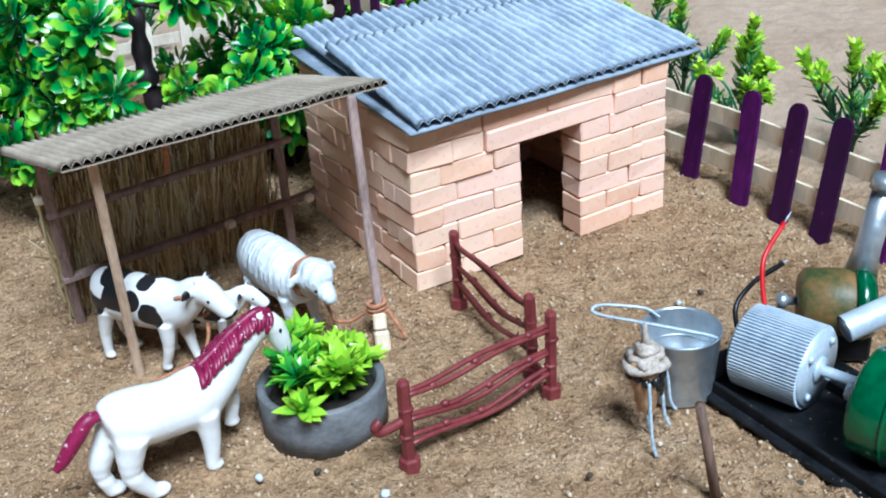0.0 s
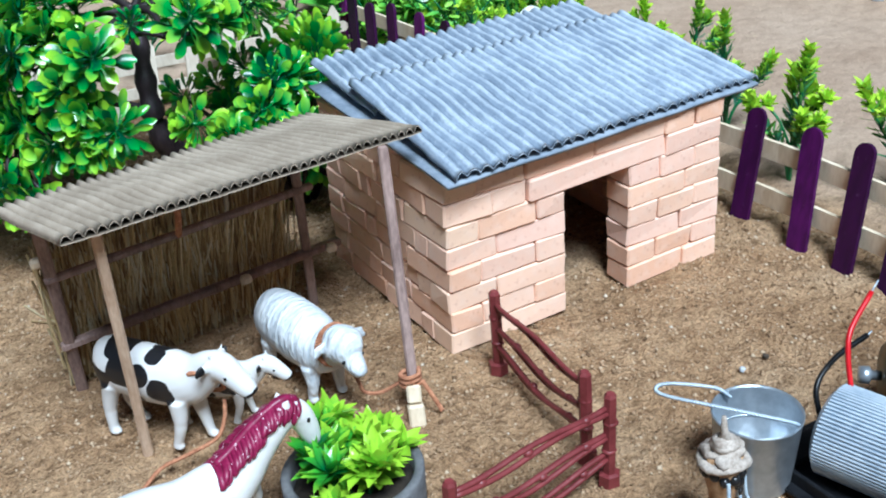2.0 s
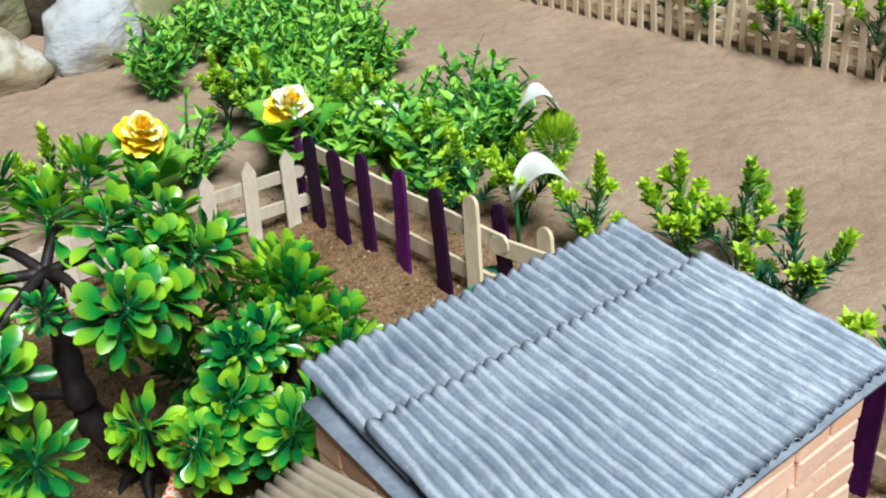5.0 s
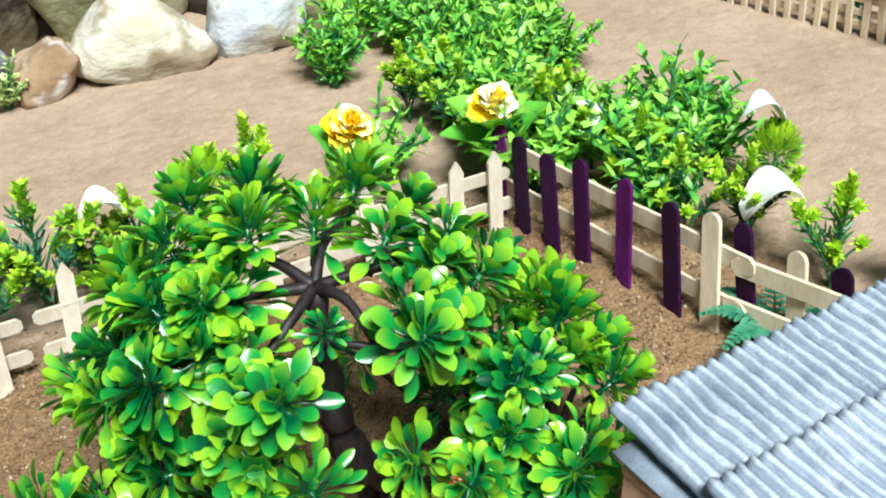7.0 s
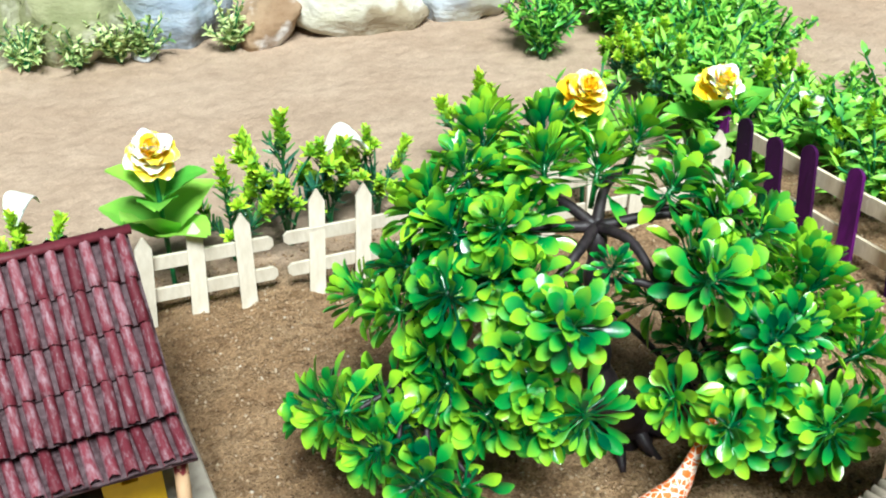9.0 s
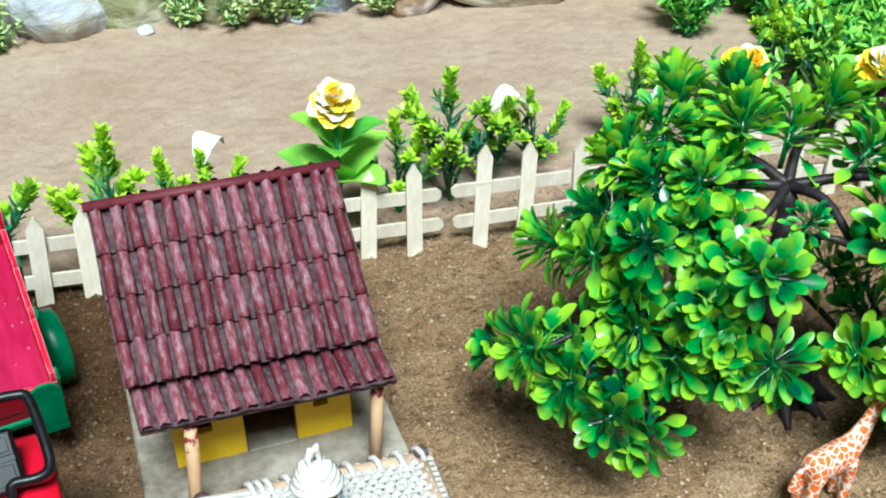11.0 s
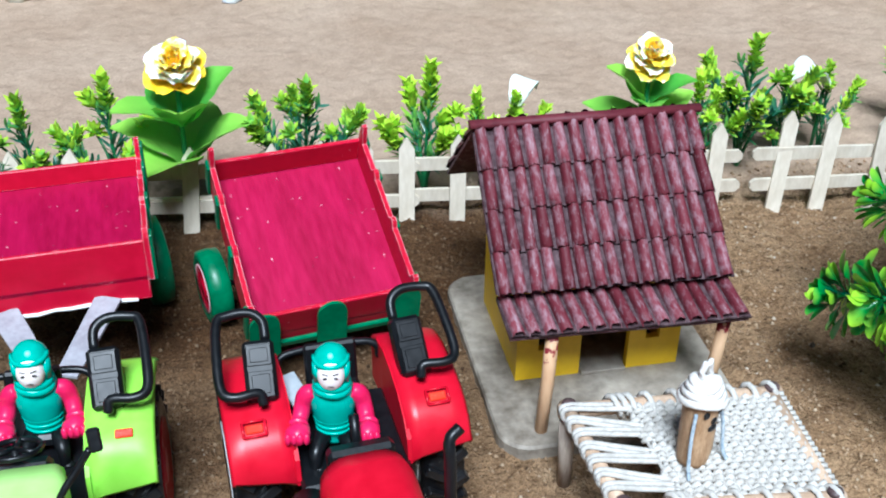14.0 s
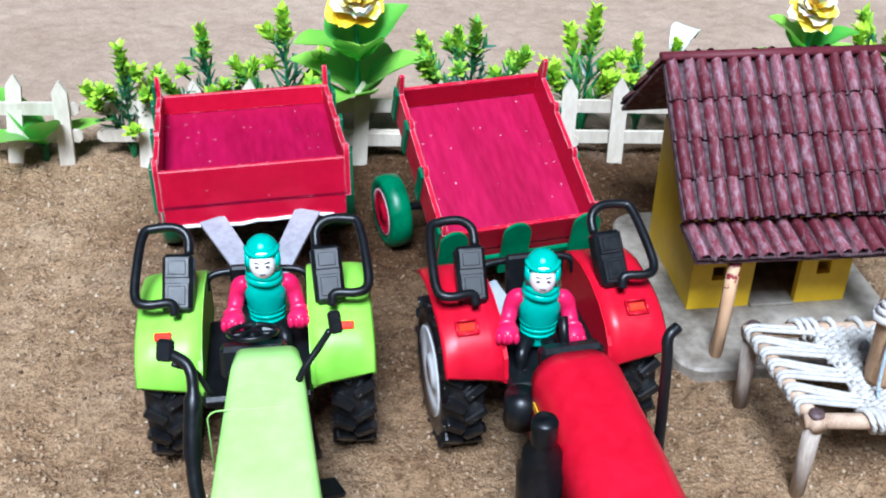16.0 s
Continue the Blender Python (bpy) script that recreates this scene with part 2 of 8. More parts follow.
ORANGE_CORD = stained("orange_cord", (0.26, 0.10, 0.05), (0.55, 0.27, 0.15), 500, 0.9)
BROWN_PLASTIC = stained("brown_plastic", (0.12, 0.020, 0.022), (0.20, 0.040, 0.042), 120, 0.42)
CONCRETE = stained("concrete", (0.085, 0.087, 0.092), (0.19, 0.192, 0.20), 70, 0.75, fine=500, stretch=(1, 1, 2))
ZINC = stained("zinc", (0.36, 0.41, 0.46), (0.58, 0.63, 0.68), 60, 0.36, 0.75)
SILVER = stained("silver_paint", (0.40, 0.48, 0.57), (0.62, 0.69, 0.76), 80, 0.42, 0.25)
WHITE_PLASTIC = stained("white_plastic", (0.74, 0.74, 0.73), (0.86, 0.86, 0.85), 80, 0.35, relief=0.0001)
BLACK = stained("black_plastic", (0.003, 0.0035, 0.0045), (0.008, 0.009, 0.011), 90, 0.36, spec=0.35, relief=0)
TYRE = stained("tyre_rubber", (0.004, 0.004, 0.005), (0.012, 0.012, 0.013), 90, 0.32, spec=0.45, chips=(0.30, 0.25, 0.19), chip_scale=520, chip_at=0.71)
RED = stained("red_plastic", (0.48, 0.002, 0.016), (0.60, 0.004, 0.026), 40, 0.36, spec=0.3, relief=0)
BED_RED = stained("crimson_paint", (0.25, 0.0008, 0.030), (0.40, 0.003, 0.060), 26, 0.42, spec=0.25, stretch=(3, 0.6, 1), chips=(0.62, 0.30, 0.36), chip_scale=300, chip_at=0.69, edge=True)
SIDE_RED = stained("red_paint", (0.42, 0.001, 0.020), (0.54, 0.002, 0.034), 50, 0.4, spec=0.25, chips=(0.62, 0.26, 0.31), chip_scale=360, chip_at=0.72, edge=True)
LIME = stained("lime_plastic", (0.27, 0.66, 0.050), (0.36, 0.76, 0.085), 40, 0.42, spec=0.35, relief=0)
HOOD_LIME = stained("pale_lime_plastic", (0.40, 0.74, 0.17), (0.50, 0.84, 0.25), 40, 0.34, relief=0)
GREEN = stained("dark_green_paint", (0.002, 0.10, 0.04), (0.008, 0.18, 0.075), 70, 0.38, chips=(0.2, 0.5, 0.36), chip_scale=200, chip_at=0.74)
TEAL = stained("teal_plastic", (0.0, 0.33, 0.25), (0.006, 0.44, 0.34), 70, 0.34, relief=0)
CRIMSON = stained("crimson_plastic", (0.60, 0.006, 0.075), (0.72, 0.014, 0.11), 70, 0.34, relief=0)
SKIN = stained("pale_plastic", (0.78, 0.70, 0.68), (0.86, 0.78, 0.76), 90, 0.4, relief=0)
LEAF = leaf_material("glossy_leaf", (0.002, 0.085, 0.036), (0.026, 0.345, 0.044), (0.44, 0.80, 0.030), 0.30)
SPRIG = leaf_material("sprig_leaf", (0.022, 0.135, 0.085), (0.16, 0.44, 0.06), (0.58, 0.84, 0.035), 0.55)
BROAD = leaf_material("broad_leaf", (0.03, 0.20, 0.035), (0.12, 0.46, 0.05), (0.40, 0.78, 0.09), 0.5)
POT_LEAF = leaf_material("pot_leaf", (0.008, 0.12, 0.03), (0.09, 0.42, 0.03), (0.46, 0.76, 0.04), 0.3)
BARK = stained("bonsai_stem", (0.009, 0.006, 0.008), (0.034, 0.024, 0.028), 150, 0.5, stretch=(2, 2, 0.4))
STEM = stained("plant_stem", (0.01, 0.09, 0.03), (0.03, 0.20, 0.06), 200, 0.45)


# ---- mesh building ----
class G:
    """Gathers vertices and faces for one mesh."""

    def __init__(self):
        self.v, self.f, self.m, self.s, self.tip = [], [], [], [], []

    def put(self, verts, faces, mat=0, smooth=True, tips=None):
        o = len(self.v)
        self.v += [tuple(p) for p in verts]
        self.f += [tuple(i + o for i in f) for f in faces]
        self.m += [mat] * len(faces)
        self.s += [smooth] * len(faces)
        self.tip += list(tips) if tips is not None else [0.0] * len(verts)
        return self

    def box(self, c, size, m=None, bevel=0.0, mat=0, jitter=0.0, rng=None):
        """A box with chamfered edges about c; m turns it."""
        h = [s / 2 for s in size]
        b = min(bevel, *(x * 0.49 for x in h))
        verts, faces = [], []
        sg = (-1, 1)
        if b <= 0:
            verts = [Vector((x * h[0], y * h[1], z * h[2])) for x in sg for y in sg for z in sg]
            faces = [(0, 1, 3, 2), (4, 6, 7, 5), (0, 4, 5, 1), (2, 3, 7, 6), (0, 2, 6, 4), (1, 5, 7, 3)]
        else:
            idx = {}
            for x in sg:
                for y in sg:
                    for z in sg:
                        j = Vector((0, 0, 0))
                        if jitter:
                            j = Vector([(rng or random).uniform(-jitter, jitter) for _ in range(3)])
                        for a in range(3):
                            p = [s * (q - b) for s, q in zip((x, y, z), h)]
                            p[a] = (x, y, z)[a] * h[a]
                            idx[(x, y, z, a)] = len(verts)
                            verts.append(Vector(p) + j)
            for a in range(3):
                u, w = [k for k in range(3) if k != a]
                for s in sg:
                    ring = []
                    for su, sw in ((-1, -1), (1, -1), (1, 1), (-1, 1)):
                        k = [0, 0, 0]
                        k[a], k[u], k[w] = s, su, sw
                        ring.append(idx[(*k, a)])
                    flip = (s > 0) == (a == 1)
                    faces.append(tuple(ring[::-1] if flip else ring))
            for a in range(3):
                u, w = [k for k in range(3) if k != a]
                for su in sg:
                    for sw in sg:
                        q = []
                        for s, k in ((-1, u), (1, u), (1, w), (-1, w)):
                            key = [0, 0, 0]
                            key[a], key[u], key[w] = s, su, sw
                            q.append(idx[(*key, k)])
                        flip = (su * sw > 0) == (a != 1)
                        faces.append(tuple(q[::-1] if not flip else q))
            for x in sg:
                for y in sg:
                    for z in sg:
                        t = [idx[(x, y, z, a)] for a in range(3)]
                        faces.append(tuple(t if x * y * z > 0 else t[::-1]))
        mm = Matrix.Translation(c) @ (m.to_4x4() if m else Matrix())
        return self.put([mm @ p for p in verts], faces, mat, False)

    def tube(self, pts, radii, n=8, mat=0, flat=1.0, up=(0, 0, 1), caps=True, smooth=True, tips=None):
        """A tube along pts; radii one number, or one for each point, or pairs (across, along up)."""
        pts = [Vector(p) for p in pts]
        if not isinstance(radii, (list, tuple)):
            radii = [radii] * len(pts)
        verts, faces, tp = [], [], []
        side = None
        for i, p in enumerate(pts):
            d = (pts[min(i + 1, len(pts) - 1)] - pts[max(i - 1, 0)]).normalized()
            u = Vector(up)
            s = d.cross(u)
            if s.length < 0.15:
                s = d.cross(Vector((0.3, 1, 0.2)))
            s.normalize()
            if side and s.dot(side) < 0:
                s = -s
            side = s
            w = s.cross(d).normalized()
            r = radii[i]
            ra, rb = r if isinstance(r, tuple) else (r, r * flat)
            for k in range(n):
                a = 2 * math.pi * k / n
                verts.append(p + s * (math.cos(a) * ra) + w * (math.sin(a) * rb))
                tp.append(tips[i] if tips else 0.0)
        for i in range(len(pts) - 1):
            for k in range(n):
                a, b = i * n + k, i * n + (k + 1) % n
                faces.append((a, b, b + n, a + n))
        if caps:
            faces.append(tuple(range(n))[::-1])
            faces.append(tuple(range((len(pts) - 1) * n, len(pts) * n)))
        return self.put(verts, faces, mat, smooth, tp)

    def ball(self, c, r, m=None, mat=0, n=12, rings=8, bumpy=0.0, seed=0, tip=0.0):
        r = r if isinstance(r, (tuple, list)) else (r, r, r)
        verts, faces = [], []
        mm = Matrix.Translation(c) @ (m.to_4x4() if m else Matrix())
        for i in range(rings + 1):
            th = math.pi * i / rings
            for k in range(n if 0 < i < rings else 1):
                a = 2 * math.pi * k / n
                d = Vector((math.sin(th) * math.cos(a), math.sin(th) * math.sin(a), math.cos(th)))
                f = 1 + bumpy * noise.noise(d * 1.7 + Vector((seed * 3.1, seed * 1.7, seed))) if bumpy else 1
                verts.append(mm @ Vector((d.x * r[0] * f, d.y * r[1] * f, d.z * r[2] * f)))
        def at(i, k):
            return 0 if i == 0 else (len(verts) - 1 if i == rings else 1 + (i - 1) * n + k % n)
        for i in range(rings):
            for k in range(n):
                q = [at(i, k), at(i + 1, k), at(i + 1, k + 1), at(i, k + 1)]
                q = [x for j, x in enumerate(q) if x not in q[:j]]
                faces.append(tuple(q))
        return self.put(verts, faces, mat, True, [tip] * len(verts))

    def lathe(self, profile, n=32, m=None, mat=0, smooth=True, closed=False):
        """Turns (radius, height) pairs about z."""
        mm = m or Matrix()
        verts = [mm @ Vector((r * math.cos(2 * math.pi * k / n), r * math.sin(2 * math.pi * k / n), z)) for r, z in profile for k in range(n)]
        rows = len(profile)
        faces = []
        for i in range(rows if closed else rows - 1):
            for k in range(n):
                a, b = i * n + k, i * n + (k + 1) % n
                j = ((i + 1) % rows) * n
                faces.append((a, b, j + (k + 1) % n, j + k))
        if not closed:
            faces += [tuple(range(n))[::-1], tuple(range((rows - 1) * n, rows * n))]
        return self.put(verts, faces, mat, smooth)

    def slab(self, outline, thick, m=None, mat=0, smooth=False):
        """A flat outline of (x, y) extruded from z = 0 to thick."""
        mm = m or Matrix()
        n = len(outline)
        verts = [mm @ Vector((x, y, z)) for z in (0, thick) for x, y in outline]
        faces = [tuple(range(n))[::-1], tuple(range(n, 2 * n))] + [(k, (k + 1) % n, n + (k + 1) % n, n + k) for k in range(n)]
        return self.put(verts, faces, mat, smooth)

    def leaf(self, m, length, width, cup=0.25, bend=0.3, rows=5, shape="paddle", lime=(0.1, 1.0), mat=0):
        """A leaf from the origin along y, cupped across and bent upwards; m places it."""
        verts, tips = [], []
        for i in range(rows + 1):
            t = i / rows
            if shape == "paddle":
                # a thin stalk that opens into a rounded spoon
                q = min(1.0, max(0.0, (t - 0.38) / 0.34))
                w = 0.17 + 0.83 * q * q * (3 - 2 * q) if t < 0.77 else max(0.28, math.sqrt(max(0.0, 1 - ((t - 0.77) / 0.235) ** 2)))
            elif shape == "needle":
                w = 0.35 + 0.65 * math.sin(math.pi * min(0.98, 0.2 + 0.75 * t))
            else:
                w = math.sin(math.pi * (0.06 + 0.93 * t) ** 0.85)
            y, z = length * t, bend * length * t * t
            for k in (-1, 0, 1):
                verts.append(m @ Vector((k * width / 2 * w, y, z + abs(k) * cup * width * w)))
                tips.append(lime[0] + (lime[1] - lime[0]) * t ** (1.5 if shape == "paddle" else 1.0))
        faces = [(a, a + 1, a + 4, a + 3) for i in range(rows) for a in (i * 3, i * 3 + 1)]
        return self.put(verts, faces, mat, True, tips)

    def mesh(self, name, mats):
        me = bpy.data.meshes.new(name)
        me.from_pydata(self.v, [], self.f)
        for mt in mats if isinstance(mats, (list, tuple)) else [mats]:
            me.materials.append(mt)
        me.polygons.foreach_set("material_index", self.m)
        me.polygons.foreach_set("use_smooth", self.s)
        if any(self.tip):
            me.attributes.new("tip", "FLOAT", "POINT").data.foreach_set("value", self.tip)
        elif len(self.f) < 20000:
            bm = bmesh.new()
            bm.from_mesh(me)
            bmesh.ops.recalc_face_normals(bm, faces=bm.faces)
            bm.to_mesh(me)
            bm.free()
        me.update()
        return me


def thing(name, label, category, at=(0, 0, 0), rz=0.0, group="", kind="", m=None):
    """An empty at the base of a thing, which parents its parts."""
    ob = new(name)
    ob.empty_display_size = 0.01
    ob.matrix_basis = m if m else pose(*at, 0, 0, rz)
    return tagged(ob, label, category, group, kind)


def part(name, g, mats, parent, label="", m=None, kind=""):
    ob = new(name, g.mesh(name, mats) if isinstance(g, G) else g)
    ob.parent = parent
    if m:
        ob.matrix_basis = m
    return tagged(ob, label, "", "", kind)


def solo(name, g, mats, label, category, at=(0, 0, 0), rz=0.0, group="", kind="", m=None):
    """A thing that is one mesh."""
    ob = new(name, g.mesh(name, mats))
    ob.matrix_basis = m if m else pose(*at, 0, 0, rz)
    return tagged(ob, label, category, group, kind)


def fused(g, voxel=0.0006, rounds=5):
    """One smooth skin over overlapping shapes, as a moulded figure has."""
    ob = new("mould", g.mesh("mould", []))
    rm = ob.modifiers.new("skin", "REMESH")
    rm.mode, rm.voxel_size = "VOXEL", voxel
    sm = ob.modifiers.new("smooth", "SMOOTH")
    sm.factor, sm.iterations = 0.5, rounds
    me = ob.evaluated_get(bpy.context.evaluated_depsgraph_get()).to_mesh()
    out = G().put([tuple(v.co) for v in me.vertices], [tuple(p.vertices) for p in me.polygons])
    bpy.data.objects.remove(ob)
    return out


def bent(pts, steps=8):
    """A smooth line through pts."""
    p = [Vector(q) for q in pts]
    p = [2 * p[0] - p[1], *p, 2 * p[-1] - p[-2]]
    out = []
    for i in range(1, len(p) - 2):
        for k in range(steps):
            t = k / steps
            a, b, c, d = p[i - 1:i + 3]
            out.append(0.5 * ((2 * b) + (c - a) * t + (2 * a - 5 * b + 4 * c - d) * t * t + (3 * b - a - 3 * c + d) * t ** 3))
    return out + [p[-2]]


def aim(a, b):
    """The turn that takes z along b - a."""
    return (Vector(b) - Vector(a)).to_track_quat("Z", "Y").to_matrix()


def twist(g, pts, r, turns=40, mat=0, n=5):
    """A cord of two strands laid round one another."""
    line = bent(pts, 10)
    fine = []
    for i in range(len(line) - 1):
        fine += [line[i].lerp(line[i + 1], k / 3) for k in range(3)]
    fine.append(line[-1])
    for s in (0, math.pi):
        path = []
        for i, p in enumerate(fine):
            d = (fine[min(i + 1, len(fine) - 1)] - fine[max(i - 1, 0)]).normalized()
            u = d.cross(Vector((0.21, 0.4, 0.9))).normalized()
            w = d.cross(u)
            a = s + 2 * math.pi * turns * i / len(fine)
            path.append(p + (u * math.cos(a) + w * math.sin(a)) * r * 0.55)
        g.tube(path, r * 0.62, n, mat)
    return g


def welded(g):
    """Joins touching cells of a panel into one shell: shared corners become one, inner faces go."""
    key, idx, verts = {}, [], []
    for v in g.v:
        k = tuple(round(c, 6) for c in v)
        if k not in key:
            key[k] = len(verts)
            verts.append(v)
        idx.append(key[k])
    faces = [tuple(idx[i] for i in f) for f in g.f]
    count = {}
    for f in faces:
        count[frozenset(f)] = count.get(frozenset(f), 0) + 1
    return G().put(verts, [f for f in faces if count[frozenset(f)] == 1], 0, False)


# ---- ground ----
def relief(x, y, scale, seed):
    """Smooth value noise over arrays x, y."""
    rng = np.random.default_rng(seed)
    table = rng.random((64, 64)) - 0.5
    fx, fy = x / scale + 200.3, y / scale + 200.7
    ix, iy = np.floor(fx).astype(int), np.floor(fy).astype(int)
    u, v = fx - ix, fy - iy
    u, v = u * u * (3 - 2 * u), v * v * (3 - 2 * v)
    def t(a, b):
        return table[(ix + a) % 64, (iy + b) % 64]
    return (t(0, 0) * (1 - u) + t(1, 0) * u) * (1 - v) + (t(0, 1) * (1 - u) + t(1, 1) * u) * v


def height(x, y):
    h = 0.0026 * relief(x, y, 0.06, 1) + 0.0022 * relief(x, y, 0.018, 2) + 0.0022 * relief(x, y, 0.007, 3) + 0.0020 * relief(x, y, 0.0036, 4)
    # raked flatter outside the fences
    out = np.clip((np.maximum(y + 0.1 * x - 0.64, x - 0.36)) / 0.04, 0, 1)
    return h * (1 - 0.6 * out) - 0.0006


def build_ground():
    x0, x1, y0, y1, step = -0.42, 0.60, 0.10, 0.98, 0.0018
    xs = np.concatenate(([-60, -8, -2], np.arange(x0, x1, step), [2.5, 9, 60]))
    ys = np.concatenate(([-60, -8, -1.5], np.arange(y0, y1, step), [2.5, 9, 60]))
    gx, gy = np.meshgrid(xs, ys)
    z = height(gx, gy)
    inside = (gx >= x0) & (gx <= x1) & (gy >= y0) & (gy <= y1)
    z = np.where(inside, z, -0.0006)
    nx, ny = len(xs), len(ys)
    co = np.stack((gx, gy, z), -1).reshape(-1, 3)
    i = np.arange(nx * ny).reshape(ny, nx)
    q = np.stack((i[:-1, :-1], i[:-1, 1:], i[1:, 1:], i[1:, :-1]), -1).reshape(-1, 4)
    me = bpy.data.meshes.new("ground")
    me.vertices.add(len(co))
    me.vertices.foreach_set("co", co.ravel())
    me.loops.add(q.size)
    me.loops.foreach_set("vertex_index", q.ravel())
    me.polygons.add(len(q))
    me.polygons.foreach_set("loop_start", np.arange(0, q.size, 4))
    me.polygons.foreach_set("use_smooth", np.ones(len(q), bool))
    me.update(calc_edges=True)
    me.materials.append(SAND)
    tagged(new("ground", me), "brown sandy soil of the model farmyard", "ground", kind="structure")


def build_grit():
    """Coarse grains and crumbs that lie on the sand."""
    rng = np.random.default_rng(5)
    m = 105000
    x, y = rng.uniform(-0.33, 0.34, m), rng.uniform(0.11, 0.64, m)
    r = 0.00026 + 0.00082 * rng.random(m) ** 4
    z = height(x, y) + r * 0.3
    a = rng.uniform(0, 2 * math.pi, m)
    k = rng.uniform(0.6, 1.3, (m, 6))
    base = np.array([(1, 0, 0), (0, 1, 0), (-1, 0, 0), (0, -1, 0), (0, 0, 1), (0, 0, -1)], float)
    c, sn = np.cos(a) * r, np.sin(a) * r
    co = np.empty((m, 6, 3))
    co[:, :, 0] = x[:, None] + (base[:, 0] * c[:, None] - base[:, 1] * sn[:, None]) * k
    co[:, :, 1] = y[:, None] + (base[:, 0] * sn[:, None] + base[:, 1] * c[:, None]) * k
    co[:, :, 2] = z[:, None] + base[:, 2] * r[:, None] * 0.8 * k
    tri = np.array([(0, 1, 4), (1, 2, 4), (2, 3, 4), (3, 0, 4), (1, 0, 5), (2, 1, 5), (3, 2, 5), (0, 3, 5)])
    q = (np.arange(m)[:, None, None] * 6 + tri).reshape(-1, 3)
    me = bpy.data.meshes.new("grit")
    me.vertices.add(m * 6)
    me.vertices.foreach_set("co", co.ravel())
    me.loops.add(q.size)
    me.loops.foreach_set("vertex_index", q.ravel())
    me.polygons.add(len(q))
    me.polygons.foreach_set("loop_start", np.arange(0, q.size, 3))
    me.update(calc_edges=True)
    m2 = Mat("grit_grain", 0.9, 0, 0.2)
    shade, _ = shade_mask(m2, m2.place())
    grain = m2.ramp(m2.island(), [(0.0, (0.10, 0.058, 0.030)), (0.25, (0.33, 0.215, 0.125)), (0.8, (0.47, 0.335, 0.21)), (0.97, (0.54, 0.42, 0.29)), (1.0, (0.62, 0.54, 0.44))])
    # grains get the same painted shade as the sand below them
    m2.color(m2.mix(m2.math("MULTIPLY", shade, 0.95), grain, (0.28, 0.23, 0.18), "MULTIPLY"))
    me.materials.append(m2.m)
    tagged(new("grit", me), "coarse sand grains and crumbs of soil", "grit", kind="stuff")


build_ground()
build_grit()


